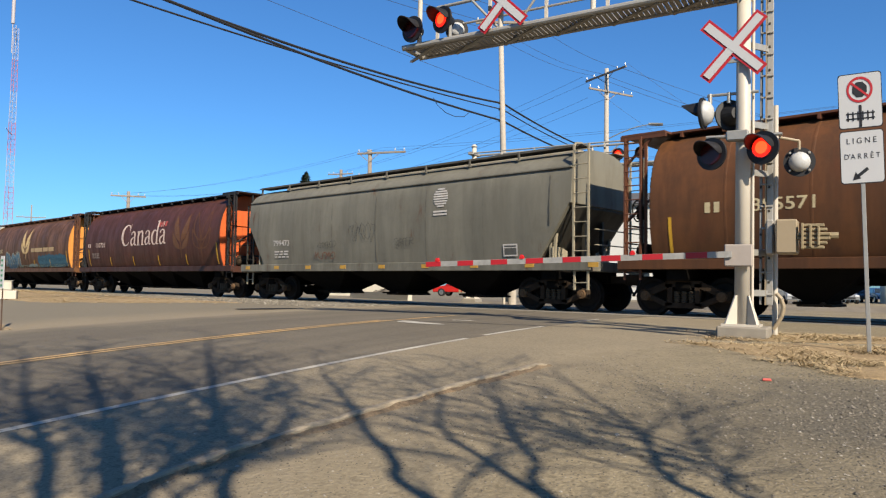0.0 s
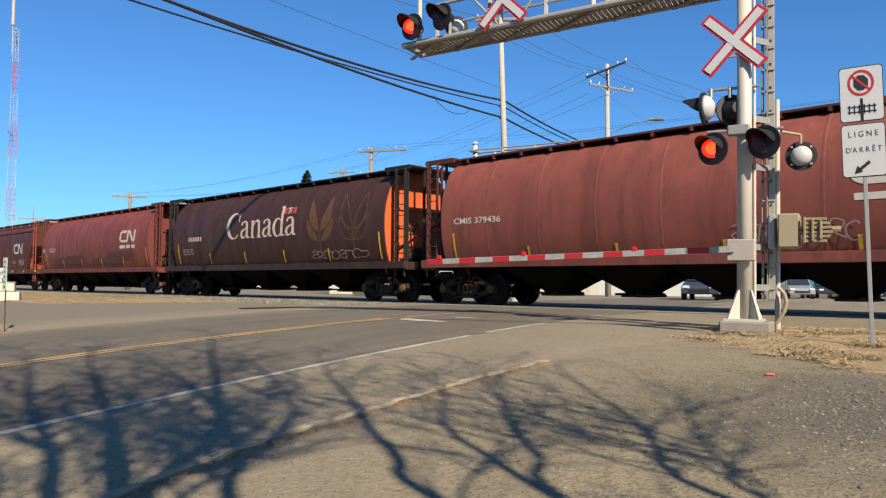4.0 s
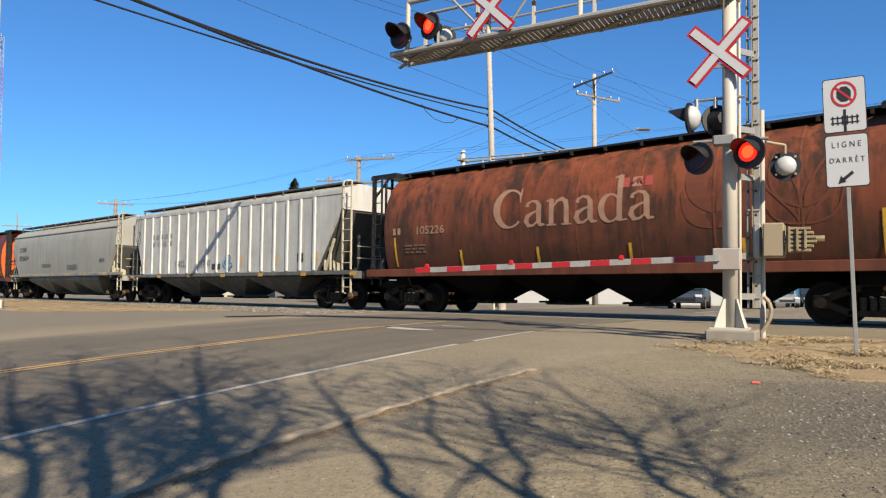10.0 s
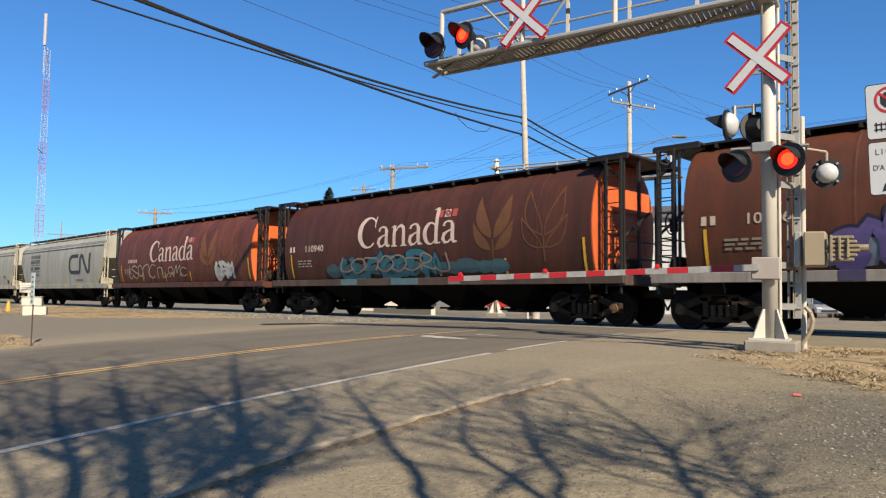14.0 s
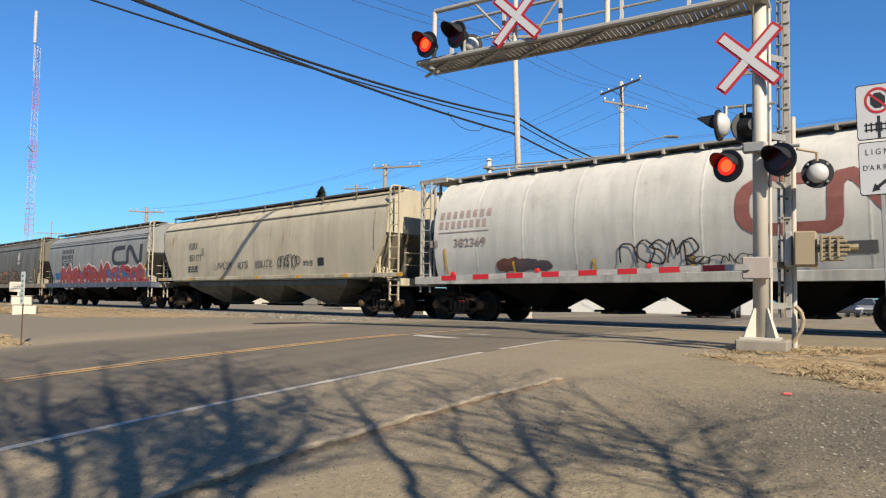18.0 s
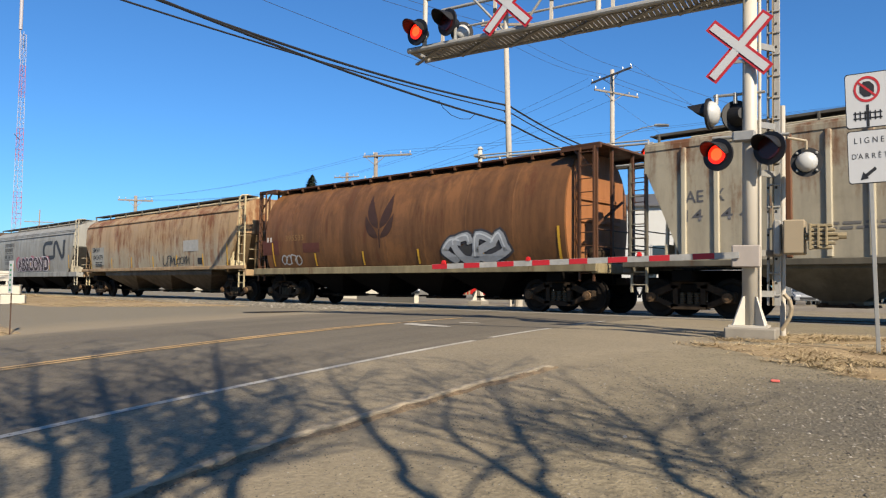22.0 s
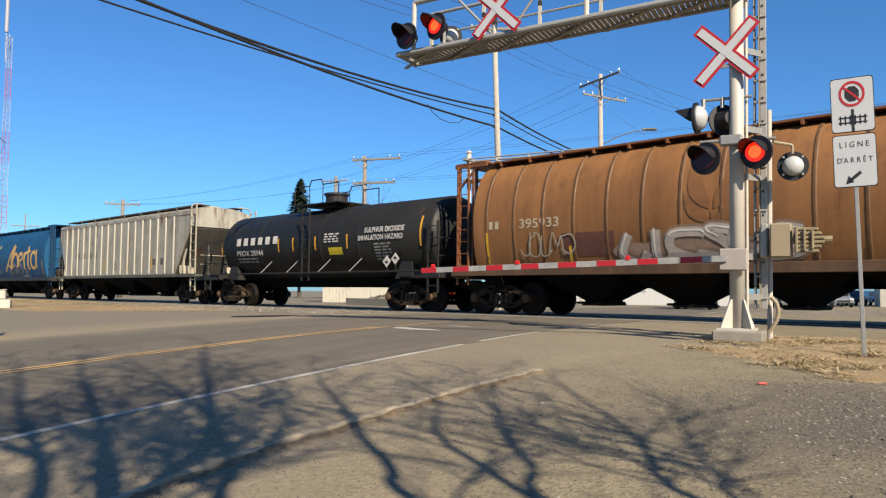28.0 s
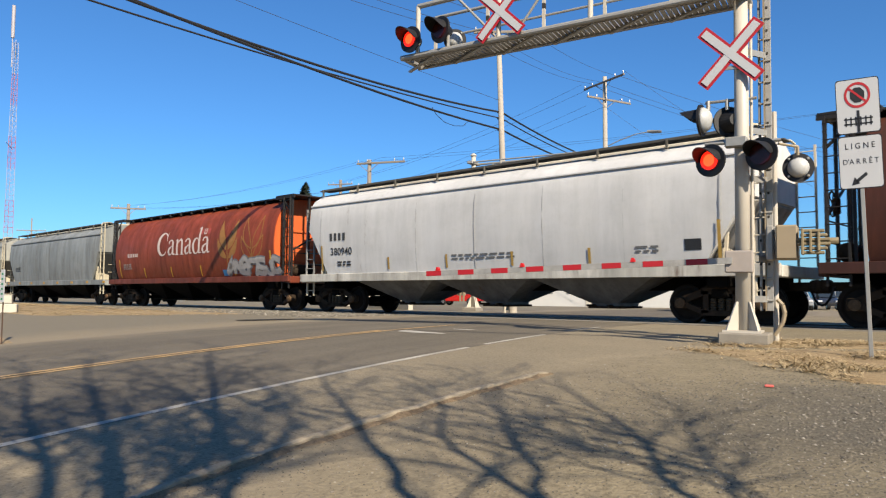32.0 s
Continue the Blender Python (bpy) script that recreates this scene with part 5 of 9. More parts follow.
def radio_tower(x, y, top):
    g = level(y)
    t = empty("radio_tower", x, y, g, 20)
    tagged(t, "tall red and white lattice radio tower with antennas", "radio tower")
    n = 16
    w0, w1 = 0.85, 0.40
    for i in range(n):
        za, zb = (top - g) * i / n, (top - g) * (i + 1) / n
        wa, wb = w0 + (w1 - w0) * i / n, w0 + (w1 - w0) * (i + 1) / n
        bm = bmesh.new()
        ca = [Vector((wa * math.cos(a), wa * math.sin(a), za)) for a in (0.5, 2.594, 4.689)]
        cb = [Vector((wb * math.cos(a), wb * math.sin(a), zb)) for a in (0.5, 2.594, 4.689)]
        for k in range(3):
            rod(bm, ca[k], cb[k], 0.04, 5)
            for s in range(3):
                f0, f1 = s / 3, (s + 1) / 3
                a, b = ca[k].lerp(cb[k], f0), ca[(k + 1) % 3].lerp(cb[(k + 1) % 3], f1)
                rod(bm, a, b, 0.018, 4)
                rod(bm, ca[k].lerp(cb[k], f1), ca[(k + 1) % 3].lerp(cb[(k + 1) % 3], f1), 0.018, 4)
        part("lattice_section", bm, M_TOWER_R if (i // 2) % 2 == 0 else M_TOWER_W, t)
    h = top - g
    bm = bmesh.new()
    rod(bm, (-0.9, 0, h - 4), (-0.9, 0, h + 1.5), 0.08, 8)
    rod(bm, (-0.9, 0, h + 1.0), (-0.9, 0, h + 6.5), 0.28, 10)
    part("whip_antenna", bm, M_TOWER_W, t, "white tubular antenna")
    for z, ln, tw in ((h - 1, 2.6, 0.35), (h * 0.58, 3.4, 0.12)):
        bm = bmesh.new()
        d = Vector((math.cos(tw - 1.0), math.sin(tw - 1.0), 0.12)).normalized()
        s = Vector((0, 0, 1))
        p0 = Vector((0, 0, z)) - d * (ln if z > h - 2 else 0.0)
        rod(bm, p0, Vector((0, 0, z)) + d * ln, 0.06, 5)
        if z > h - 2:
            for k in range(10):
                c = p0 + d * ln * 2 * (k + 0.5) / 10
                rod(bm, c - s * 0.55, c + s * 0.55, 0.05, 4)
        tagged(part("yagi_antenna", bm, M_TOWER_W, t), kind="stuff")


radio_tower(-132.6, 38.4, 42.0)


def spruce(x, y, top, seed):
    rng = random.Random(seed)
    g = level(y)
    t = empty("tree", x, y, g)
    tagged(t, "dark green spruce with drooping branches", "tree")
    h = top - g
    bm = bmesh.new()
    rod(bm, (0, 0, 0), (0, 0, h), 0.22, 8, 0.02)
    part("trunk", bm, M_BARK, t)
    verts, faces = [], []
    for k in range(1500):
        f = rng.random() ** 0.8
        z = h * (0.12 + 0.87 * f)
        r = (1 - f) ** 0.62 * h * 0.22 * rng.uniform(0.5, 1.1) + 0.05
        a = rng.random() * 6.283
        c = Vector((math.cos(a) * r * 0.6, math.sin(a) * r * 0.6, z))
        d = Vector((math.cos(a), math.sin(a), rng.uniform(-0.5, 0.0))) * r * 0.55
        s = Vector((-math.sin(a), math.cos(a), 0)) * rng.uniform(0.12, 0.3)
        i0 = len(verts)
        verts += [tuple(c - d), tuple(c + s), tuple(c + d), tuple(c - s + Vector((0, 0, -0.1)))]
        faces.append((i0, i0 + 1, i0 + 2, i0 + 3))
    me = bpy.data.meshes.new("crown")
    me.from_pydata(verts, [], faces)
    part_of("crown", me, M_SPRUCE, t)


spruce(-77.3, 56.9, 15.4, 5)
bare_tree(-70, 62, 11, 1, 61, 0.5, "leafless roadside tree with fine twigs")
bare_tree(-52, 50, 10, 1, 62, 0.5, "leafless garden tree with fine twigs")


def house(name, label, x, y, turn, w, d, wall_h, roof_h, wall_mat, doors=(), windows=(), board=0.0):
    """A small building: walls of boards, gable roof, windows with frames."""
    g = level(y) - 0.2
    b = empty(name, x, y, g, turn)
    tagged(b, label, "building")
    bm = bmesh.new()
    box(bm, (0, 0, wall_h / 2), (w, d, wall_h))
    flat(bm, [(-w / 2, -d / 2, wall_h), (-w / 2, d / 2, wall_h), (-w / 2, 0, wall_h + roof_h)], w, (1, 0, 0))
    part("wall", bm, wall_mat, b)
    for s in (-1, 1):
        bm = bmesh.new()
        p = [(-w / 2 - 0.3, s * (d / 2 + 0.35), wall_h - 0.35 * roof_h / (d / 2) + 0.02), (w / 2 + 0.3, s * (d / 2 + 0.35), wall_h - 0.35 * roof_h / (d / 2) + 0.02), (w / 2 + 0.3, 0, wall_h + roof_h + 0.02), (-w / 2 - 0.3, 0, wall_h + roof_h + 0.02)]
        flat(bm, p, 0.12, (0, 0, 1))
        part("roof", bm, M_ROOF, b)
    if board:
        n = int(w / board)
        me = None
        for i in range(n):
            bm = bmesh.new()
            box(bm, (-w / 2 + (i + 0.5) * board, -d / 2 - 0.015, wall_h / 2), (board * 0.92, 0.03, wall_h * 0.98))
            part("board", bm, wall_mat, b)
    for wx, wz, ww, wh in windows:
        win = empty("window", wx, -d / 2 - 0.04, wz, 0, b)
        bm = bmesh.new()
        for s in (-1, 1):
            box(bm, (s * ww / 2, 0, 0), (0.08, 0.08, wh + 0.1))
            box(bm, (0, 0, s * wh / 2), (ww + 0.1, 0.08, 0.08))
        part("window_frame", bm, M_SIDING, win)
        bm = bmesh.new()
        box(bm, (0, 0.01, 0), (ww, 0.03, wh))
        part("pane", bm, M_GLASS, win)
    for wx, ww, wh in doors:
        bm = bmesh.new()
        box(bm, (wx, -d / 2 - 0.03, wh / 2 + 0.2), (ww, 0.06, wh))
        part("door", bm, M_SIDING_C, b)
    return b


house("building", "white-sided commercial building with a low gable roof", -32.0, 59.0, 27, 17.5, 9, 8.2, 1.4, M_SIDING, [(-3, 1.0, 2.1)], [(-4.4, 2.0, 1.2, 1.2), (1, 2.0, 1.6, 1.2), (6, 2.0, 1.4, 1.2), (-7, 2.0, 1.4, 1.2), (-4, 4.4, 1.2, 1.0), (2, 4.4, 1.2, 1.0)])
house("shed", "cream shed clad in upright boards", -36.5, 32.0, 40, 4.6, 3.5, 2.3, 0.8, M_SIDING_C, [], [], 0.22)
house("house", "small cream house with a porch window", -76, 66.0, 35, 8, 7, 3.0, 1.6, M_SIDING_C, [(1.5, 0.95, 2.05)], [(-2, 1.7, 1.5, 1.2), (3.2, 1.7, 0.9, 1.0)])
house("house", "low cream house beyond the track", -85, 52, 30, 10, 8, 3.0, 1.9, M_SIDING_C, [(0, 0.95, 2.05)], [(-3, 1.7, 1.5, 1.2), (3, 1.7, 1.5, 1.2)])
house("house", "grey-roofed cream bungalow across the street", -10, 78, 15, 12, 8, 3.0, 2.0, M_SIDING_C, [(0, 0.95, 2.05)], [(-3.5, 1.7, 1.8, 1.2), (3.5, 1.7, 1.8, 1.2)])


def vehicle(x, y, turn, paint_col, label, tall=1.0, length=4.4, category="car"):
    """Parked car; the front looks along local +x."""
    g = level(y)
    v = empty("car", x, y, g + 0.0, turn)
    tagged(v, label, category, group="parked cars")
    M_p = mat("car_enamel", paint_col, 0.25, vary=0.04, spec=0.6)
    L2, W2 = length / 2, 0.88
    hb, ht = 0.92 * (0.85 + 0.15 * tall), 1.45 * tall
    prof = [(-L2, 0.35), (-L2, hb * 0.98), (-L2 + 0.1, hb), (L2 - 1.1, hb * 0.99), (L2 - 0.15, hb * 0.78), (L2, hb * 0.6), (L2, 0.32)]
    bm = bmesh.new()
    rings = [[(px, yy * (0.95 if abs(yy) > 0.8 else 1), pz) for px, pz in prof] for yy in (-W2, W2)]
    loft(bm, rings)
    bmesh.ops.bevel(bm, geom=[e for e in bm.edges], offset=0.05, segments=2, affect="EDGES")
    part("body", bm, M_p, v)
    cab = [(-L2 + 0.12, hb - 0.02), (-L2 + 0.5, ht), (0.35, ht), (L2 - 1.15, hb - 0.02)]
    bm = bmesh.new()
    loft(bm, [[(px, s * (W2 - 0.06 if pz < hb else W2 - 0.2), pz) for px, pz in cab] for s in (-1, 1)])
    cabin = part("cabin", bm, M_p, v)
    for s in (-1, 1):
        bm = bmesh.new()
        q = [(-L2 + 0.42, hb + 0.03), (-L2 + 0.65, ht - 0.1), (0.28, ht - 0.1), (L2 - 1.35, hb + 0.03)]
        flat(bm, [(px, s * (W2 - 0.06 - 0.14 * (pz - hb) / (ht - hb) + 0.004), pz) for px, pz in q], 0.01, (0, s, 0))
        part("side_window", bm, M_GLASS, v)
    for px0, px1, nm in ((0.40, L2 - 1.14, "windscreen"), (-L2 + 0.46, -L2 + 0.10, "rear_window")):
        bm = bmesh.new()
        d = 0.02 if px1 > 0 else -0.02
        flat(bm, [(px0 + d, -W2 + 0.26, ht - 0.06), (px0 + d, W2 - 0.26, ht - 0.06), (px1 + d * 0.5, W2 - 0.14, hb + 0.04), (px1 + d * 0.5, -W2 + 0.14, hb + 0.04)], 0.01, (1 if d > 0 else -1, 0, 0))
        part(nm, bm, M_GLASS, v)
    for wx in (-L2 + 0.78, L2 - 0.82):
        for s in (-1, 1):
            wheel = empty("wheel", wx, s * (W2 - 0.1), 0.32, 0, v)
            bm = bmesh.new()
            rod(bm, (0, -0.11, 0), (0, 0.11, 0), 0.32, 20)
            part("tyre", bm, M_TYRE, wheel)
            bm = bmesh.new()
            rod(bm, (0, -0.118, 0), (0, 0.118, 0), 0.20, 16)
            part("rim", bm, M_CHROME, wheel)
    for s in (-1, 1):
        bm = bmesh.new()
        box(bm, (L2 - 0.06, s * 0.62, hb * 0.70), (0.16, 0.34, 0.15), None, 0.03)
        part("headlamp", bm, M_HEAD, v)
        bm = bmesh.new()
        box(bm, (-L2 + 0.02, s * 0.68, hb * 0.8), (0.08, 0.26, 0.18), None, 0.02)
        part("tail_lamp", bm, M_TAIL, v)
    bm = bmesh.new()
    box(bm, (L2 - 0.0, 0, hb * 0.52), (0.06, 1.0, 0.16), None, 0.02)
    part("grille", bm, M_BLACK, v)


vehicle(-40.4, 45.6, 200, (0.52, 0.02, 0.015), "red hatchback parked beyond the track", 0.95, 4.1)
vehicle(-17.1, 55.4, -62, (0.30, 0.31, 0.32), "silver sport utility car waiting on the road", 1.15, 4.6)
vehicle(-17.0, 61.7, -62, (0.03, 0.035, 0.05), "dark sport utility car waiting on the road", 1.1, 4.5)
vehicle(-15.9, 37.0, -72, (0.05, 0.06, 0.08), "dark pickup with bright chrome front waiting at the crossing", 1.28, 5.2, "pickup truck")
vehicle(-17.3, 68.8, -62, (0.22, 0.23, 0.24), "silver car waiting in the queue", 1.05, 4.4)
vehicle(-18.2, 77.5, -62, (0.02, 0.022, 0.026), "black car waiting in the queue", 1.0, 4.4)
vehicle(-46.5, 43.0, 20, (0.02, 0.022, 0.025), "black sedan parked beyond the track", 0.95, 4.4)
vehicle(-17.6, 84.0, -62, (0.05, 0.12, 0.28), "blue car waiting on the road", 1.0, 4.3)

# ---- small things beside the track ----
blk = empty("relay_box", -28.1, 8.3, level(8.3), 68)
tagged(blk, "concrete base with a white metal relay cabinet and small sign board", "relay box")
bm = bmesh.new()
box(bm, (-0.14, 0, 0.10), (0.74, 0.55, 0.40), None, 0.025)
part("base", bm, M_SIDING_C, blk)
bm = bmesh.new()
box(bm, (-0.24, 0, 0.465), (0.63, 0.46, 0.33), None, 0.03)
cab = part("cabinet", bm, M_SIDING_C, blk)
bm = bmesh.new()
box(bm, (-0.24, 0, 0.635), (0.67, 0.50, 0.02), None, 0.006)
part("lid", bm, M_SIDING_C, cab)
bm = bmesh.new()
box(bm, (-0.24, -0.235, 0.46), (0.50, 0.012, 0.24), None, 0.004)
part("door", bm, M_SIDING_C, cab)
bm = bmesh.new()
box(bm, (-0.36, 0.0, 0.80), (0.06, 0.05, 0.33))
part("sign_post", bm, M_STEEL_W, blk)
bm = bmesh.new()
box(bm, (-0.43, -0.04, 0.95), (0.43, 0.025, 0.34), None, 0.004)
board = part("sign_board", bm, M_STEEL_W, blk)
for i in range(3):
    bm = bmesh.new()
    box(bm, (-0.43, -0.054, 1.04 - i * 0.08), (0.32, 0.004, 0.018))
    part("letter_bar", bm, M_POLEGREY, board)
mk = empty("marker_post", -13.14, 3.78, level(3.78), ROAD_TURN)
tagged(mk, "thin rusty marker post with a white and green strip", "marker post")
bm = bmesh.new()
rod(bm, (0, 0, 0), (0, 0, 1.0), 0.012, 6)
part("post", bm, M_RAIL, mk)
bm = bmesh.new()
box(bm, (0, -0.02, 0.93), (0.10, 0.01, 0.52))
plate = part("plate", bm, M_WHITE, mk)
for i in range(6):
    bm = bmesh.new()
    box(bm, (0.0, -0.028, 0.72 + i * 0.08), (0.045, 0.004, 0.032))
    part("letter_bar", bm, M_GREEN, plate)
cn = empty("marker_cone", -33.8, 8.8, level(8.8))
tagged(cn, "faded yellow marker cap beside the track", "marker")
bm = bmesh.new()
rod(bm, (0, 0, 0), (0, 0, 0.40), 0.12, 14, 0.055)
rod(bm, (0, 0, 0.40), (0, 0, 0.45), 0.055, 14, 0.025)
part("cap", bm, M_YELLOWP, cn)
ps = empty("guard_post", -16.7, 21.5, level(21.5))
tagged(ps, "short brown wooden post with a white post beside it", "guard post")
bm = bmesh.new()
rod(bm, (0.2, 0.1, 0), (0.2, 0.1, 1.3), 0.16, 12)
part("wooden_post", bm, M_POLE, ps)
bm = bmesh.new()
rod(bm, (-0.1, 0, 0), (-0.1, 0, 1.0), 0.05, 10)
part("white_post", bm, M_STEEL_W, ps)

# dark tar patch at the road's edge, rubble and a low timber edge beyond the track
M_TAR = ground_material("tar_patch", (0.022, 0.021, 0.020), (0.06, 0.06, 0.055), 0.05, (0.03, 0.028, 0.026), 60, 0.4, 0.3)
bm = bmesh.new()
ring = []
for k in range(18):
    a = 2 * math.pi * k / 18
    q = 1 + 0.25 * noise.noise((math.cos(a) * 2, math.sin(a) * 2, 5))
    px, py = -15.95 + 0.32 * q * math.cos(a) + 0.12 * math.sin(a), 10.6 + 0.85 * q * math.sin(a)
    ring.append(bm.verts.new((px, py, level(py) + 0.016)))
bm.faces.new(ring)
tagged(part("asphalt_patch", bm, M_TAR), "black tar patch at the edge of the road", "pavement", kind="structure")


def rubble(x, y, r, h, seed, label):
    """A heap of broken stones."""
    rng = random.Random(seed)
    verts, faces = [], []
    for k in range(220):
        a, f = rng.random() * 6.283, math.sqrt(rng.random())
        px, py = x + r * f * math.cos(a), y + 0.6 * r * f * math.sin(a)
        pz = level(py) + h * (1 - f) * rng.uniform(0.4, 1.0)
        s = rng.uniform(0.10, 0.28)
        i0 = len(verts)
        for bx, by, bz in ((1, 0, 0), (-0.7, 0.8, -0.1), (-0.5, -0.9, 0), (0.2, 0.1, 1.0), (-0.3, -0.2, -0.8)):
            verts.append((px + (bx + rng.uniform(-0.3, 0.3)) * s, py + (by + rng.uniform(-0.3, 0.3)) * s, pz + bz * s * 0.7))
        faces += [tuple(i0 + i for i in f3) for f3 in ((0, 1, 3), (1, 2, 3), (2, 0, 3), (1, 0, 4), (2, 1, 4), (0, 2, 4))]
    me = bpy.data.meshes.new("rubble_heap")
    me.from_pydata(verts, [], faces)
    tagged(part_of("rubble_heap", me, M_STONE), label, "rubble", kind="stuff")


rubble(-40.5, 34.0, 2.0, 1.1, 5, "grey heap of broken stone beyond the track")
rubble(-33.0, 30.5, 1.5, 0.6, 6, "low heap of broken stone beyond the track")
bm = bmesh.new()
bar(bm, (-28.5, 24.0, level(24) + 0.16), (-22.6, 22.3, level(22.3) + 0.16), 0.22, 0.34)
tagged(part("timber_edge", bm, M_SIDING_C), "low cream timber edge beyond the track", "barrier")

# ---- the train ----
PROFILE = {
    "round": [(1.32, 1.40), (1.6, 1.50), (2.0, 1.58), (2.4, 1.62), (2.8, 1.62), (3.2, 1.57), (3.55, 1.47), (3.85, 1.33), (4.08, 1.15), (4.25, 0.93), (4.36, 0.68), (4.40, 0.40)],
    "smooth": [(1.32, 1.50), (1.7, 1.55), (2.2, 1.59), (2.8, 1.61), (3.3, 1.59), (3.62, 1.55), (3.84, 1.48), (4.00, 1.36), (4.16, 1.12), (4.28, 0.86), (4.35, 0.60), (4.38, 0.30)],
    "ribbed": [(1.32, 1.50), (1.8, 1.50), (2.4, 1.50), (3.0, 1.50), (3.5, 1.50), (3.9, 1.50), (4.10, 1.50), (4.16, 1.49), (4.24, 1.20), (4.31, 0.90), (4.36, 0.60), (4.37, 0.30)],
}


def half_width(kind, z):
    if kind == "tank":
        return math.sqrt(max(0.05, 1.33 ** 2 - (z - 2.42) ** 2))
    p = PROFILE[kind]
    if z <= p[0][0]:
        return p[0][1]
    for (z0, w0), (z1, w1) in zip(p, p[1:]):
        if z <= z1:
            return w0 + (w1 - w0) * (z - z0) / (z1 - z0)
    return p[-1][1]


def on_side(bm, kind, x, z, lift=0.008, cut=0.12):
    """Lays a flat drawing (x, y) on the near side of a car, curved with its wall."""
    ys = [v.co.y for v in bm.verts]
    if not ys:
        return bm
    if kind != "ribbed":
        y = min(ys) + cut
        while y < max(ys) - 0.01:
            bmesh.ops.bisect_plane(bm, geom=bm.verts[:] + bm.edges[:] + bm.faces[:], plane_co=(0, y, 0), plane_no=(0, 1, 0))
            y += cut
    for v in bm.verts:
        zz = z + v.co.y
        v.co = Vector((x + v.co.x, -half_width(kind, zz) - lift - v.co.z, zz))
    bmesh.ops.recalc_face_normals(bm, faces=bm.faces)
    for f in bm.faces:
        if f.normal.y > 0:
            f.normal_flip()
    return bm


MESHES = {}


def shared(key, build):
    """A mesh made once and shared by alike parts."""
    if key not in MESHES:
        bm = bmesh.new()
        build(bm)
        me = bpy.data.meshes.new(str(key[0]) if isinstance(key, tuple) else key)
        bm.to_mesh(me)
        bm.free()
        MESHES[key] = me
    return MESHES[key]


def wheel_mesh(bm):
    prof = [(0.0, -0.09), (0.10, -0.10), (0.15, -0.06), (0.33, -0.035), (0.37, -0.065), (0.455, -0.065), (0.46, 0.04), (0.485, 0.055), (0.485, 0.075), (0.36, 0.075), (0.30, 0.03), (0.0, 0.03)]
    n = 28
    rings = [[(r * math.cos(2 * math.pi * i / n), y, r * math.sin(2 * math.pi * i / n)) for i in range(n)] for r, y in prof[1:-1]]
    loft(bm, rings)


def frame_mesh(bm):
    """Cast side frame with its spring nest, drawn in the xz plane."""
    # built as a frame of bars so that the window between stays open
    w = 0.14
    for a, b, h in (((-0.98, 0.51), (-0.40, 0.74), 0.16), ((0.98, 0.51), (0.40, 0.74), 0.16), ((-0.45, 0.76), (0.45, 0.76), 0.15), ((-0.80, 0.42), (-0.40, 0.26), 0.12), ((0.80, 0.42), (0.40, 0.26), 0.12), ((-0.45, 0.25), (0.45, 0.25), 0.12), ((-0.34, 0.25), (-0.34, 0.76), 0.12), ((0.34, 0.25), (0.34, 0.76), 0.12)):
        bar(bm, (a[0], 0, a[1]), (b[0], 0, b[1]), w, h)
    for s in (-1, 1):
        box(bm, (s * 0.94, 0, 0.48), (0.34, 0.18, 0.26), None, 0.03)


def spring_mesh(bm):
    rings = []
    for k in range(11):
        r = 0.078 if k % 2 else 0.058
        rings.append([(r * math.cos(2 * math.pi * i / 10), r * math.sin(2 * math.pi * i / 10), 0.31 + k * 0.028) for i in range(10)])
    loft(bm, rings)


def build_truck(parent, x):
    t = empty("truck", x, 0, 0, 0, parent)
    wheel = shared("wheel", wheel_mesh)
    cap = shared("bearing", lambda bm: (rod(bm, (0, -0.16, 0), (0, -0.02, 0), 0.115, 12), rod(bm, (0, -0.18, 0), (0, -0.15, 0), 0.06, 8)))
    for s in (-1, 1):
        for y, turn in ((-0.755, 0), (0.755, 180)):
            w = part_of("wheel", wheel, M_WHEEL, t, "", False)
            w.matrix_basis = pose(s * 0.89, y, 0.457, 0, 0, turn)
            b = part_of("bearing", cap, M_BEARING, t)
            b.matrix_basis = pose(s * 0.94, -1.0 if turn == 0 else 1.0, 0.47, 0, 0, turn)
    fr = shared("side_frame", frame_mesh)
    sp = shared("spring", spring_mesh)
    for y in (-1.0, 1.0):
        f = part_of("side_frame", fr, M_TRUCK, t)
        f.location = (0, y, 0)
        for x in (-0.18, 0.0, 0.18):
            q = part_of("spring", sp, M_SPRING, t)
            q.location = (x, y, 0)
    ax = part_of("bolster", shared("bolster", lambda bm: (box(bm, (0, 0, 0.70), (0.40, 2.2, 0.20), None, 0.03), rod(bm, (-0.89, -0.7, 0.457), (-0.89, 0.7, 0.457), 0.08, 8), rod(bm, (0.89, -0.7, 0.457), (0.89, 0.7, 0.457), 0.08, 8))), M_UNDER, t)
    return t


def coupler_mesh(bm):
    box(bm, (-0.25, 0, 0), (0.7, 0.16, 0.2), None, 0.02)
    box(bm, (0.18, 0.02, 0), (0.26, 0.30, 0.30), None, 0.05)
    box(bm, (0.26, -0.14, 0), (0.16, 0.10, 0.26), None, 0.03)


def hose_mesh(bm):
    path(bm, [(0, 0.35, 0.0), (0.10, 0.32, -0.25), (0.22, 0.22, -0.38), (0.32, 0.1, -0.40)], 0.028, 6)


def reservoir_mesh(bm):
    """A lying air tank with domed ends on two feet."""
    loft(bm, [[(0.21 * k * math.cos(i * math.pi / 6), y, 0.21 * k * math.sin(i * math.pi / 6)) for i in range(12)] for y, k in ((-0.48, 0.35), (-0.43, 0.8), (-0.36, 1), (0.36, 1), (0.43, 0.8), (0.48, 0.35))])
    for y in (-0.28, 0.28):
        box(bm, (0, y, -0.22), (0.22, 0.05, 0.12))


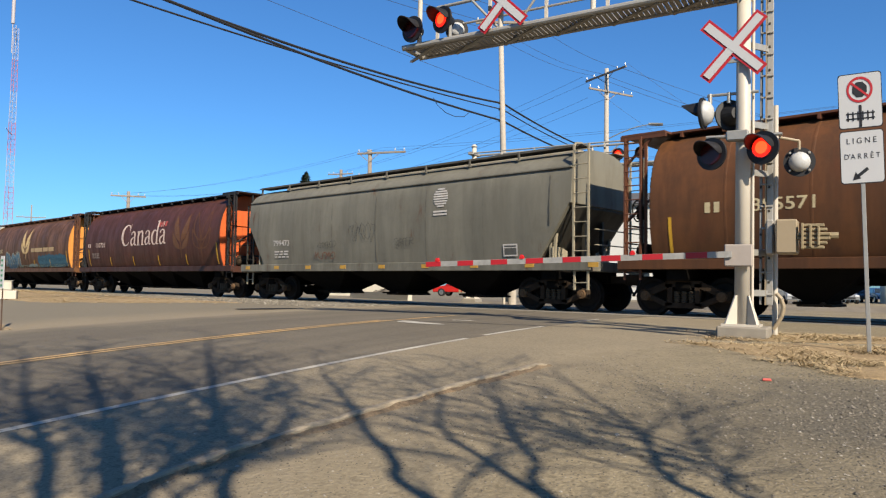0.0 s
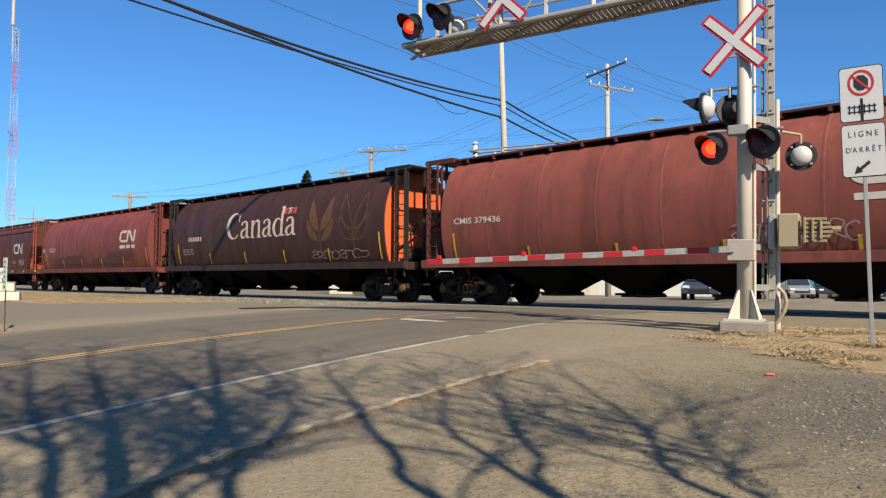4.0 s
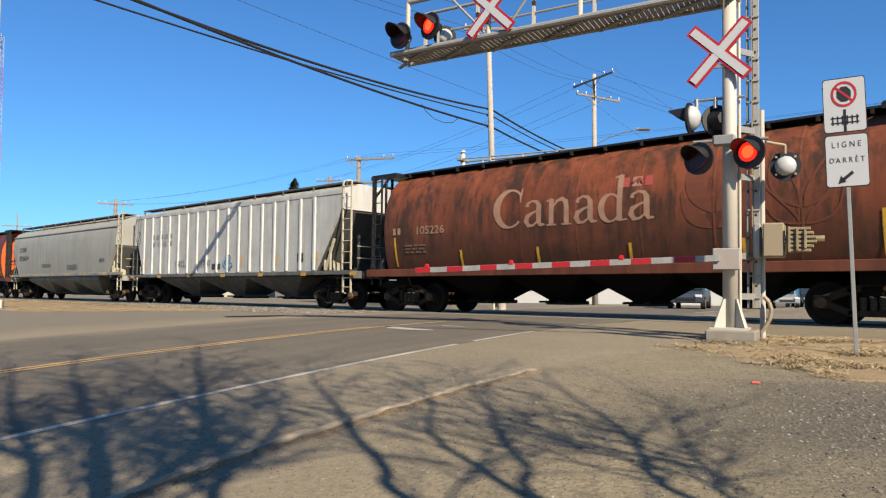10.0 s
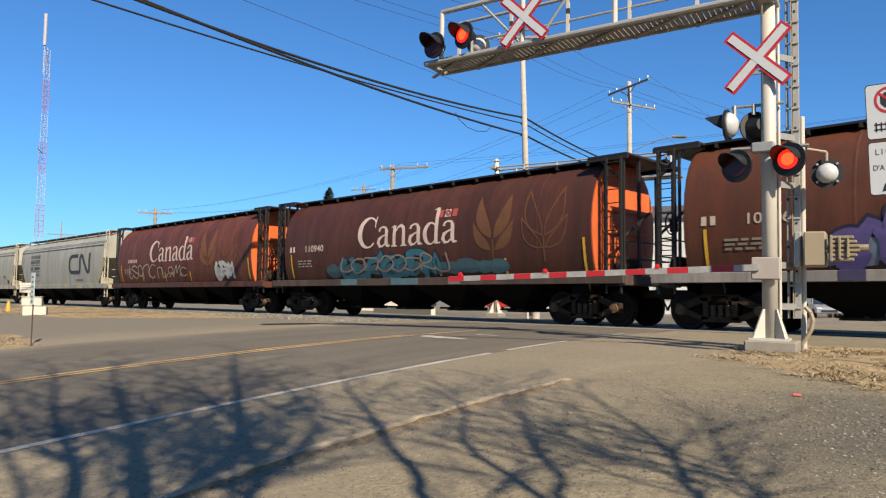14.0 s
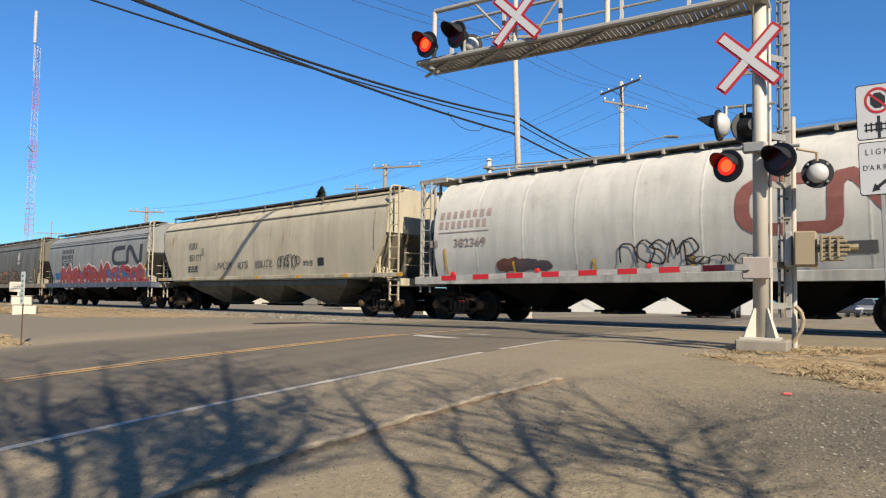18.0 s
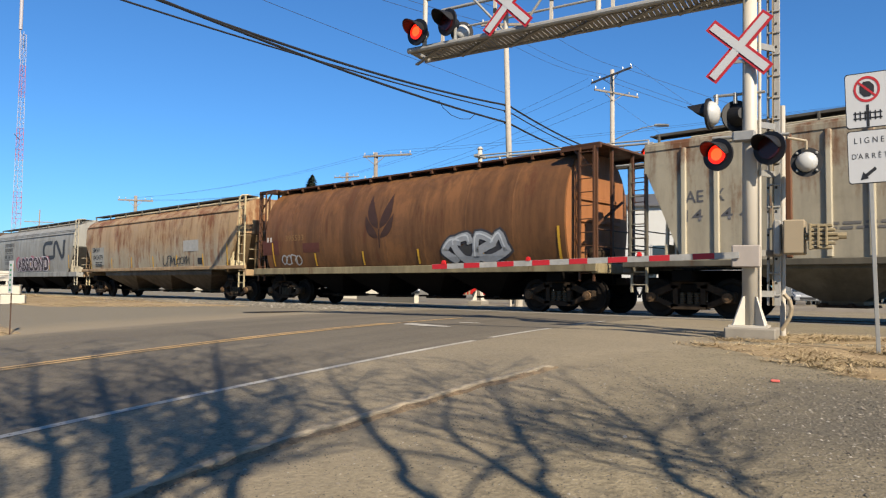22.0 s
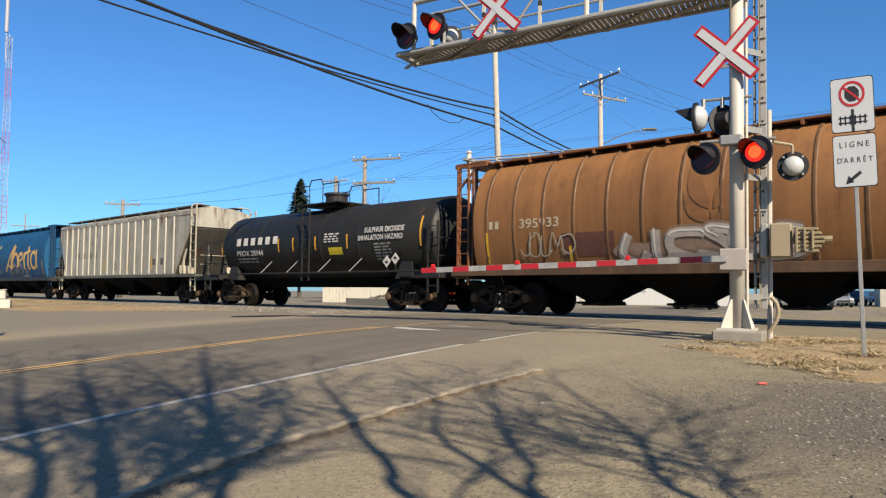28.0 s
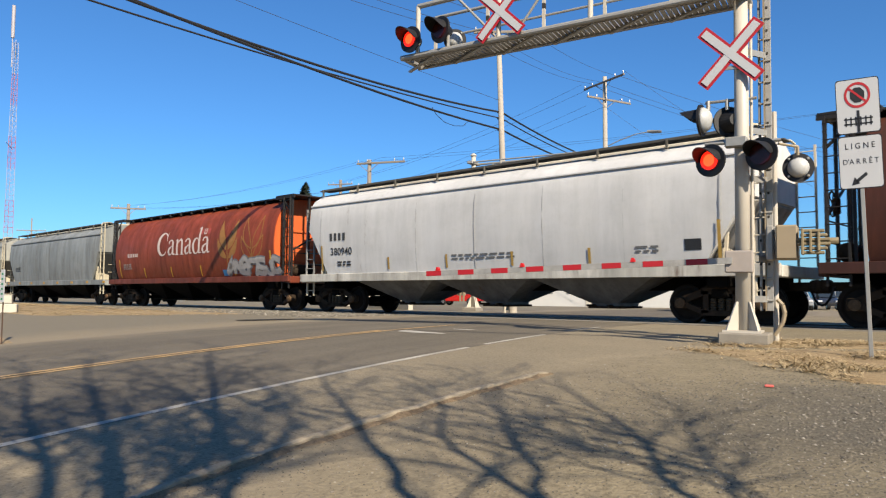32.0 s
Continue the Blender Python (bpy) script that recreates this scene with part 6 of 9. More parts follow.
def brake_wheel_mesh(bm):
    """A spoked hand wheel with its gear box behind."""
    ring = [(0, 0.27 * math.cos(i * math.pi / 8), 0.27 * math.sin(i * math.pi / 8)) for i in range(17)]
    path(bm, ring, 0.02, 5)
    for i in range(5):
        g = i * 1.2566
        rod(bm, (0, 0, 0), (0, 0.27 * math.cos(g), 0.27 * math.sin(g)), 0.014, 4)
    box(bm, (0.08, 0, -0.05), (0.12, 0.24, 0.34), None, 0.02)


def ladder_mesh(h, rungs, w=0.42):
    def build(bm):
        for x in (-w / 2, w / 2):
            box(bm, (x, 0, h / 2), (0.05, 0.05, h))
        for i in range(rungs):
            rod(bm, (-w / 2, -0.02, h * (i + 0.6) / rungs), (w / 2, -0.02, h * (i + 0.6) / rungs), 0.014, 6)
    return build


def sleek(ob):
    """Smooth shading that keeps the hard edges."""
    for p in ob.data.polygons:
        p.use_smooth = True
    ob.data.set_sharp_from_angle(angle=radians(30))
    return ob


PAINT = {}


def paint(base, rust=0.1, grime=0.35, seed=0, second=None, rust_col=(0.13, 0.045, 0.018), high=0.0):
    key = (base, rust, grime, seed, second, rust_col, high)
    if key not in PAINT:
        PAINT[key] = car_paint("car_paint", base, rust, grime, seed, rust_col, second=second, high=high)
    return PAINT[key]


FLATPAINT = {}


def flat_paint(base, rough=0.65):
    if base not in FLATPAINT:
        FLATPAINT[base] = mat("lettering_paint", base, rough, vary=0.25, scale=5)
    return FLATPAINT[base]


WHITE = (0.62, 0.58, 0.53)
PINKISH = (0.66, 0.51, 0.43)
DARK = (0.02, 0.022, 0.026)
YELLOW = (0.72, 0.40, 0.03)
BLACKP = (0.022, 0.02, 0.019)


def station_rings(kind, a, slope, drop, rear=None):
    """Body rings along the car; the lower corners of the ends slope inwards."""
    prof = PROFILE[kind]
    top = prof[-1][0]
    rear = slope if rear is None else rear
    xs = [(-a, drop), (-a + rear * 0.05, drop)] + [(-a + rear, 1.32)] + [(-a + rear + (2 * a - slope - rear) * i / 48, 1.32) for i in range(1, 48)] + [(a - slope, 1.32), (a - slope * 0.05, drop), (a, drop)]
    if drop <= 1.33:
        xs = [(-a + 2 * a * i / 12, 1.32) for i in range(13)]
    rings = []
    for x, zb in xs:
        left, right = [], []
        for z, w in prof:
            zz = zb + (z - 1.32) * (top - zb) / (top - 1.32) if z < 3.9 else z
            if zb > 1.33 and z < 3.9:
                zz = zb + (z - 1.32) * (3.9 - zb) / (3.9 - 1.32)
            w = half_width(kind, zz)
            if kind == "smooth" and zz < 3.6:
                w -= 0.016 * (1 - abs(math.sin(math.pi * 8 * (x + a) / (2 * a))) ** 0.6)
            left.append((x, -w, zz))
            right.append((x, w, zz))
        rings.append(left + right[::-1])
    return rings


def build_car(num, front, back, kind, body, label, hoops=None, rust_col=(0.13, 0.045, 0.018), end=None, sill=None, rack=None, rust=0.1, grime=0.35, second=None, bays=None, high=0.0, lines=False, rusty_ribs=(), hopper_shade=0.03, sill_z=None, marks=()):
    L = front - back
    car = empty("hopper_car" if kind != "tank" else "tank_car", 0, TRACK_Y, 0)
    tagged(car, label, "hopper car" if kind != "tank" else "tank car", group="cars of the train")
    M_body = paint(body, rust, grime, num % 7, second, rust_col, high)
    M_end = paint(end or body, 0.08, 0.3, num % 5)
    M_sill = paint(sill or tuple(c * (0.8 if kind == "round" else 1.0 if kind == "smooth" else 0.3) for c in body), 0.25, 0.5, num % 4)
    if bays is None:
        bays = 4 if kind == "round" else 3
    M_rack = paint(rack or BLACKP, 0.05, 0.2, 1)
    h = L / 2
    # underframe
    bm = bmesh.new()
    box(bm, (0, 0, 0.95), (L - 1.3, 0.5, 0.36), None, 0.02)
    for s in (-1, 1):
        box(bm, (s * (h - 1.8), 0, 0.98), (0.5, 2.7, 0.28), None, 0.03)
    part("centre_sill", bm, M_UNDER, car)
    for s in (-1, 1):
        build_truck(car, s * (h - 1.85))
        c = part_of("coupler", shared("coupler", coupler_mesh), M_TRUCK, car)
        c.matrix_basis = pose(s * (h - 0.28), 0, 0.86, 0, 0, 0 if s > 0 else 180)
        q = part_of("air_hose", shared("air_hose", hose_mesh), M_BLACK, car)
        q.matrix_basis = pose(s * (h - 0.35), 0, 0.85, 0, 0, 0 if s > 0 else 180)
    if kind == "tank":
        build_tank(car, L, M_body, M_rack, marks)
        return car
    # side sills and end sills
    for y in (-1, 1):
        bm = bmesh.new()
        box(bm, (0, y * 1.50, sill_z or (1.215 if kind != "ribbed" else 1.26)), (L - 0.75, 0.12, 0.235 if kind == "round" else 0.14 if kind == "ribbed" or sill_z else 0.27), None, 0.012)
        part("side_sill", bm, M_sill, car)
    for s in (-1, 1):
        bm = bmesh.new()
        box(bm, (s * (h - 0.45), 0, 1.18), (0.22, 2.95, 0.26), None, 0.02)
        box(bm, (s * (h - 0.85), 0, 1.28), (0.75, 2.6, 0.04))
        part("end_platform", bm, M_sill, car)
    # outlet hoppers under the floor
    span = L - 6.6
    each = span / bays
    for i in range(bays):
        x = -span / 2 + each * (i + 0.5)
        bm = bmesh.new()
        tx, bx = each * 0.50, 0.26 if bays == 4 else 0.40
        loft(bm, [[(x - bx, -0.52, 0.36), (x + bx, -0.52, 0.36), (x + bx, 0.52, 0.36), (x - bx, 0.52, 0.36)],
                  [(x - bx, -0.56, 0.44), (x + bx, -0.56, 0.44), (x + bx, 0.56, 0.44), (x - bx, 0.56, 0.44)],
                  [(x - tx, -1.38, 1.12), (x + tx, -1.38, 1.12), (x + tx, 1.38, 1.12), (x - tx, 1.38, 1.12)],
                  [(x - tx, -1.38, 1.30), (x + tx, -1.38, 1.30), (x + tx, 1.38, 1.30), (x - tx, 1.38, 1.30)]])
        # body colour darkened, mostly to black: painted shade under the floor
        part("outlet_hopper", bm, M_UNDER if kind == "round" or hopper_shade < 0.1 else paint(tuple(c * hopper_shade for c in body), 0.1, 0.5, 2), car)
        bm = bmesh.new()
        box(bm, (x, 0, 0.33), (2 * bx + 0.2, 1.15, 0.06), None, 0.01)
        rod(bm, (x - 0.3, -0.95, 0.38), (x - 0.3, 0.95, 0.38), 0.03, 6)
        rod(bm, (x + 0.2, -0.75, 0.36), (x + 0.2, 0.75, 0.36), 0.045, 8)
        part("outlet_gate", bm, M_TRUCK, car)
    if kind == "round":
        a = h - 1.28
        bm = bmesh.new()
        loft(bm, station_rings("round", a, 0.4, 1.32))
        sleek(part("body", bm, M_body, car))
        for i in range(7 if hoops is None else 15):
            n = 7 if hoops is None else 15
            x = -a + 2 * a * (i + (0.5 if hoops else 1)) / (n if hoops else n + 1)
            w, up = (0.035, 0.002) if hoops is None else (0.045, 0.009)
            bm = bmesh.new()
            ring = [(q[1], q[2]) for q in station_rings("round", a, 0.4, 1.32)[0]]
            loft(bm, [[(x + dx, y * (1 + k), 1.32 + (z - 1.32) * (1 + k)) for y, z in ring] for dx, k in ((-w, 0.0), (-w * 0.6, up), (w * 0.6, up), (w, 0.0))], True, False)
            part("hoop", bm, M_body if hoops is None else paint(hoops, 0.1, 0.4, 3), car)
        for s in (-1, 1):
            # end wall, set just proud of the body
            bm = bmesh.new()
            ring = station_rings("round", a, 0.4, 1.32)[-1]
            pts = [Vector((0, p[1] * 0.985, 1.34 + (p[2] - 1.32) * 0.985)) for p in ring]
            flat(bm, pts, 0.03, (1, 0, 0))
            e = part("end_wall", bm, M_end, car)
            e.matrix_basis = pose(s * a, 0, 0, 0, 0, 0 if s > 0 else 180)
            for z in (1.9, 2.5, 3.1):
                q = part_of("end_beam", shared("end_beam", lambda bm: box(bm, (0, 0, 0), (0.06, 2.2, 0.10), None, 0.01)), M_end, car)
                q.location = (s * (a + 0.058), 0, z)
            # frame of posts at the end, carrying the roof walk
            for y in (-1.32, -0.55, 0.55, 1.32):
                q = part_of("end_post", shared("end_post", lambda bm: box(bm, (0, 0, 2.87), (0.07, 0.07, 3.1))), M_rack, car)
                q.location = (s * (h - 0.50), y, 0)
            for y in (-1.32, 1.32):
                q = part_of("end_post", shared("end_post_short", lambda bm: box(bm, (0, 0, 2.75), (0.06, 0.06, 2.9))), M_rack, car)
                q.location = (s * (h - 1.02), y, 0)
            bm = bmesh.new()
            box(bm, (s * (h - 0.95), 0, 4.42), (1.15, 2.75, 0.05))
            for y in (-1.34, 1.34):
                box(bm, (s * (h - 0.95), y, 4.36), (1.2, 0.06, 0.12))
            part("end_deck", bm, M_rack, car)
            for y in (-1.42, 1.42):
                q = part_of("ladder", shared("ladder_end", ladder_mesh(3.5, 10)), M_rack, car)
                q.matrix_basis = pose(s * (h - 0.72), y, 0.85)
            bm = bmesh.new()
            for z in (1.75, 2.2):
                rod(bm, (s * (h - 0.5), -1.32, z), (s * (h - 0.5), 1.32, z), 0.018, 6)
            bar(bm, (s * (h - 1.15), -1.32, 4.3), (s * (h - 0.5), -1.32, 3.7), 0.04, 0.06)
            bar(bm, (s * (h - 0.5), -1.3, 2.3), (s * (h - 0.5), 0, 3.0), 0.04, 0.06)
            part("end_rail", bm, M_rack, car)
            q = part_of("reservoir", shared("reservoir", reservoir_mesh), M_TRUCK, car)
            q.location = (s * (h - 0.78), -0.62, 1.55)
            if s < 0:
                q = part_of("brake_wheel", shared("brake_wheel", brake_wheel_mesh), M_TRUCK, car)
                q.location = (s * (h - 0.42), -0.60, 2.62)
        bm = bmesh.new()
        box(bm, (0, 0, 4.42), (2 * a, 0.62, 0.07), None, 0.01)
        for y in (-0.72, 0.72):
            box(bm, (0, y, 4.43), (2 * a + 0.3, 0.55, 0.05))
            for i in range(14):
                box(bm, (-a + 2 * a * (i + 0.5) / 14, y * 1.15, 4.36), (0.06, 0.4, 0.12))
        part("roof_walk", bm, M_rack, car)
    else:
        a = h - 0.95
        slope, rear, drop = (1.45, 0.95, 3.45) if kind == "ribbed" else (1.10, 1.0, 2.85)
        bm = bmesh.new()
        loft(bm, station_rings(kind, a, slope, drop, rear))
        sleek(part("body", bm, M_body, car))
        # darkened body colour: end shade painted into slope sheets, inner braces, rear ladders and rails
        M_end_shade = paint(tuple(c * (0.22 if hopper_shade < 0.3 else 0.5) for c in body), 0.3, 0.5, 2)
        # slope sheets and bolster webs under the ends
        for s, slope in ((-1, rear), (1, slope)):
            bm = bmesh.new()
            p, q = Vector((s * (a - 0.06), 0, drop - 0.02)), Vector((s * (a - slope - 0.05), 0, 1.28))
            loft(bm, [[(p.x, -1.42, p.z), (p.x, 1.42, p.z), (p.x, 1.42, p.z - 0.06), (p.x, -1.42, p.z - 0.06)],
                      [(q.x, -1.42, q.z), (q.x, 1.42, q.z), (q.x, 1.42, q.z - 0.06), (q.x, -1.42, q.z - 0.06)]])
            part("slope_sheet", bm, M_end_shade, car)
            for y in (-1, 1):
                bm = bmesh.new()
                x = s * (a - slope + 0.42)
                flat(bm, [(x, y * 1.44, 1.36), (x, y * 0.75, 1.36), (x, y * 0.75, 1.62), (x, y * 1.05, 1.72), (x, y * 1.44, 1.72)], 0.04, (s, 0, 0))
                part("bolster_web", bm, M_end, car)
                for p2, q2, w2 in (((a - slope + 0.45, 1.36), (a - 0.55, 2.45), 0.07), ((a - 0.75, 1.36), (a - 0.75, 2.15), 0.06)):
                    bm = bmesh.new()
                    bar(bm, (s * p2[0], y * 1.38, p2[1]), (s * q2[0], y * 1.38, q2[1]), w2, w2)
                    part("end_brace", bm, M_end, car)
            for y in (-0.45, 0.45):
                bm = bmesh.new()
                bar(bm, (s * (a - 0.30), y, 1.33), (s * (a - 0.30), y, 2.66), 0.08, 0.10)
                part("end_brace", bm, M_end_shade, car)
            yy = 1.50 if s > 0 else 1.34
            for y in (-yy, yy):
                q2 = part_of("ladder", shared("ladder_long" if s > 0 else "ladder_mid", ladder_mesh(3.0 if s > 0 else 2.4, 8 if s > 0 else 7, 0.44)), M_end if s > 0 else M_end_shade, car)
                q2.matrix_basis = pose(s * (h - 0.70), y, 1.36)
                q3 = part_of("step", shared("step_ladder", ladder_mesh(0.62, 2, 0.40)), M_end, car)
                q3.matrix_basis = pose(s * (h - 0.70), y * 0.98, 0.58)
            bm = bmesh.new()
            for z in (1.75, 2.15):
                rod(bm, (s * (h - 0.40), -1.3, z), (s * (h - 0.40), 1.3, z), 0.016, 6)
            part("end_rail", bm, M_end if s > 0 else M_end_shade, car)
            if s > 0:
                for y in (-1.5, 1.5):
                    bm = bmesh.new()
                    path(bm, [(h - 0.92, y, 4.30), (h - 0.92, y * 0.95, 4.42), (h - 0.92, y * 0.75, 4.46), (h - 1.05, y * 0.6, 4.46)], 0.03, 6)
                    part("grab_rail", bm, M_end, car)
        # ledge and pressed lines under the roof
        for y in (-1, 1):
            for z, out, tall in (((3.62, 0.045, 0.035), (3.745, 0.022, 0.03), (3.83, 0.022, 0.03)) if lines else ((3.80, 0.060, 0.05),)) if kind == "smooth" else ((4.04, 0.02, 0.14),):
                bm = bmesh.new()
                w = half_width(kind, z)
                box(bm, (0, y * (w + out / 2 - 0.01), z), (2 * a - 0.02, out + 0.02, tall), None, 0.008)
                part("ledge", bm, M_body, car)
        if kind == "ribbed":
            n = 17
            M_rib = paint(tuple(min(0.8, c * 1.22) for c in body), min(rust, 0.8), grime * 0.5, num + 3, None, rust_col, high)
            rib = shared("rib", lambda bm: box(bm, (0, 0, 2.66), (0.12, 0.075, 2.62), None, 0.016))
            for y in (-1, 1):
                for i in range(n):
                    x = -a + rear + 0.05 + (2 * a - slope - rear - 0.1) * i / (n - 1)
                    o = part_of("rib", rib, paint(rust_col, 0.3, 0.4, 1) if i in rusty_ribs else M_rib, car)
                    o.location = (x, y * 1.515, 0)
        else:
            M_seam = paint(tuple(c * 0.74 for c in body), rust, grime, num % 7)
            for i in range(7):
                x = -a + slope * 0.6 + (2 * a - slope * 1.2) * i / 6
                bm = bmesh.new()
                zs = [1.36 + (3.9 - 1.36) * k / 8 for k in range(9)]
                if abs(x) > a - slope:
                    zs = [z for z in zs if z > 2.75 - (a - abs(x)) / slope * 1.4 + 0.1]
                rings = [[(x - 0.035, -half_width("smooth", z) + 0.006, z), (x + 0.035, -half_width("smooth", z) + 0.006, z), (x, -half_width("smooth", z) - 0.001, z)] for z in zs]
                loft(bm, rings)
                part("weld_seam", bm, M_seam, car)
        # roof walks, stanchions and hatches
        for y in (-0.86, 0.86):
            bm = bmesh.new()
            box(bm, (0, y, 4.43), (2 * a + 0.1, 0.5, 0.03))
            box(bm, (0, y + math.copysign(0.25, y), 4.43), (2 * a - 0.2, 0.03, 0.06))
            part("roof_walk", bm, M_ROOFWALK, car)
            st = shared("stanchion", lambda bm: (box(bm, (0, 0, 4.33), (0.045, 0.06, 0.24)), box(bm, (0, -0.02, 4.215), (0.07, 0.12, 0.02))))
            for i in range(9):
                o = part_of("stanchion", st, M_ROOFWALK, car)
                o.location = (-a + 0.2 + (2 * a - 0.4) * i / 8, y * 1.32, 0)
        bm = bmesh.new()
        box(bm, (0, 0, 4.43), (2 * a - 1.2, 0.55, 0.14), None, 0.03)
        part("roof_hatch", bm, M_end, car)
    # yellow reflectors along the side
    marks_on_car(car, kind, L, num, marks, M_rack)
    return car


M_ROOFWALK = mat("roof_walk_grating", (0.105, 0.098, 0.085), 0.8, vary=0.4, scale=5, spec=0.2)


def build_tank(car, L, M_body, M_rack, marks):
    h = L / 2
    bm = bmesh.new()
    n, r, zc = 36, 1.33, 2.42
    a, front = h - 1.55, h - 0.75
    rings = []
    for x, k in ((-a - 0.42, 0.3), (-a - 0.38, 0.55), (-a - 0.25, 0.82), (-a - 0.1, 0.95), (-a, 1.0), (front, 1.0), (front + 0.08, 0.95), (front + 0.17, 0.82), (front + 0.26, 0.55), (front + 0.30, 0.3)):
        rings.append([(x, r * k * math.cos(2 * math.pi * i / n), zc + r * k * math.sin(2 * math.pi * i / n)) for i in range(n)])
    loft(bm, rings)
    part("tank", bm, M_body, car, "black cylindrical tank", True)
    for x in (-a + 2.6, a - 2.6, 0.9):
        bm = bmesh.new()
        loft(bm, [[(x + dx, (r + 0.012) * math.cos(2 * math.pi * i / n), zc + (r + 0.012) * math.sin(2 * math.pi * i / n)) for i in range(n)] for dx in (-0.05, 0.05)])
        part("band", bm, M_rack, car)
    bm = bmesh.new()
    rod(bm, (0.2, 0, 3.75), (0.2, 0, 4.25), 0.42, 20)
    rod(bm, (0.2, 0, 4.25), (0.2, 0, 4.33), 0.48, 20)
    part("dome", bm, M_rack, car)
    bm = bmesh.new()
    box(bm, (0.2, 0, 3.86), (2.6, 2.0, 0.04))
    part("platform", bm, M_rack, car)
    for y in (-0.98, 0.98):
        bm = bmesh.new()
        path(bm, [(-1.1, y, 3.86), (-1.1, y, 4.55), (-0.2, y, 4.55), (-0.1, y, 4.75), (0.5, y, 4.75), (0.6, y, 4.55), (1.5, y, 4.55), (1.5, y, 3.86)], 0.022, 6)
        rod(bm, (-0.2, y, 3.86), (-0.2, y, 4.55), 0.018, 6)
        rod(bm, (0.6, y, 3.86), (0.6, y, 4.55), 0.018, 6)
        part("handrail", bm, M_rack, car)
    for y in (-1, 1):
        q = part_of("ladder", shared("ladder_tank", ladder_mesh(2.6, 8)), M_rack, car)
        q.matrix_basis = pose(0.2, y * 1.42, 1.0)
        bm = bmesh.new()
        rod(bm, (-h + 0.8, y * 1.48, 1.28), (h - 0.8, y * 1.48, 1.28), 0.03, 6)
        part("side_rail", bm, M_rack, car)
    for s in (-1, 1):
        bm = bmesh.new()
        box(bm, (s * (h - 0.75), 0, 1.16), (1.1, 2.9, 0.22), None, 0.02)
        part("end_platform", bm, M_rack, car)
        bm = bmesh.new()
        loft(bm, [[(s * (a - 0.9), -1.15, 1.05), (s * (a - 0.1), -1.15, 1.05), (s * (a - 0.1), 1.15, 1.05), (s * (a - 0.9), 1.15, 1.05)],
                  [(s * (a - 0.6), -1.05, 1.8), (s * (a - 0.2), -1.05, 1.8), (s * (a - 0.2), 1.05, 1.8), (s * (a - 0.6), 1.05, 1.8)]])
        part("saddle", bm, M_rack, car)
        for y in (-1.42, 1.42):
            q = part_of("ladder", shared("ladder_tank_end", ladder_mesh(2.2, 6)), M_rack, car)
            q.matrix_basis = pose(s * (h - 0.5), y, 0.6)
        bm = bmesh.new()
        for z in (1.75, 2.3):
            rod(bm, (s * (h - 0.35), -1.4, z), (s * (h - 0.35), 1.4, z), 0.02, 6)
        part("end_rail", bm, M_rack, car)
    # hazard placards in their holder over the leading truck
    for k, (x, z) in enumerate(((h - 2.45, 1.60), (h - 2.05, 1.68))):
        bm = bmesh.new()
        box(bm, (x, -1.52, z), (0.27, 0.012, 0.27), Matrix.Rotation(radians(45), 4, "Y"))
        part("placard", bm, flat_paint(WHITE), car, "white diamond placard")
        bm = bmesh.new()
        box(bm, (x, -1.532, z - 0.02 + 0.05 * k), (0.11, 0.008, 0.07))
        part("placard_mark", bm, M_SIGNBLACK, car)
        bm = bmesh.new()
        rod(bm, (x, -1.49, 1.28), (x, -1.49, z), 0.015, 5)
        part("placard_holder", bm, M_rack, car)
    for x in (-2.6, -0.9, 1.0, 2.7):
        bm = bmesh.new()
        rod(bm, (x, -1.48, 1.28), (x + 0.35, -1.18, 1.75), 0.018, 5)
        part("rail_bracket", bm, M_ALU, car)
    marks_on_car(car, "tank", L, 3, marks, M_rack)


def winding_logo(s, weight=0.21):
    """A winding band: an open loop running on into a zigzag."""
    pts = [(-0.22, 0.42)] + [(-0.7, 0.42)] + [(-0.85 + 0.32 * math.cos(radians(d)), 0.12 + 0.30 * math.sin(radians(d))) for d in range(100, 181, 20)] + [(-0.85 + 0.32 * math.cos(radians(d)), -0.12 + 0.30 * math.sin(radians(d))) for d in range(180, 261, 20)] + [(-0.7, -0.42), (-0.10, -0.42), (-0.02, -0.36), (0.0, -0.24), (0.0, 0.26), (0.07, 0.40), (0.18, 0.42), (0.29, 0.33), (0.70, -0.32), (0.80, -0.42), (0.92, -0.40), (0.99, -0.28), (1.02, 0.52)]
    bm = bmesh.new()
    ribbon(bm, [(x * s, y * s) for x, y in pts], weight * s)
    return bm


def stroke(bm, pts):
    """A drawn line whose width changes on the way: places (x, y, width)."""
    left, right = [], []
    for i, (x, y, w) in enumerate(pts):
        a, b = pts[max(0, i - 1)], pts[min(len(pts) - 1, i + 1)]
        d = Vector((b[0] - a[0], b[1] - a[1])).normalized()
        left.append(bm.verts.new((x - d.y * w / 2, y + d.x * w / 2, 0.0004 * i)))
        right.append(bm.verts.new((x + d.y * w / 2, y - d.x * w / 2, 0.0004 * i)))
    for i in range(len(pts) - 1):
        bm.faces.new((left[i], right[i], right[i + 1], left[i + 1]))


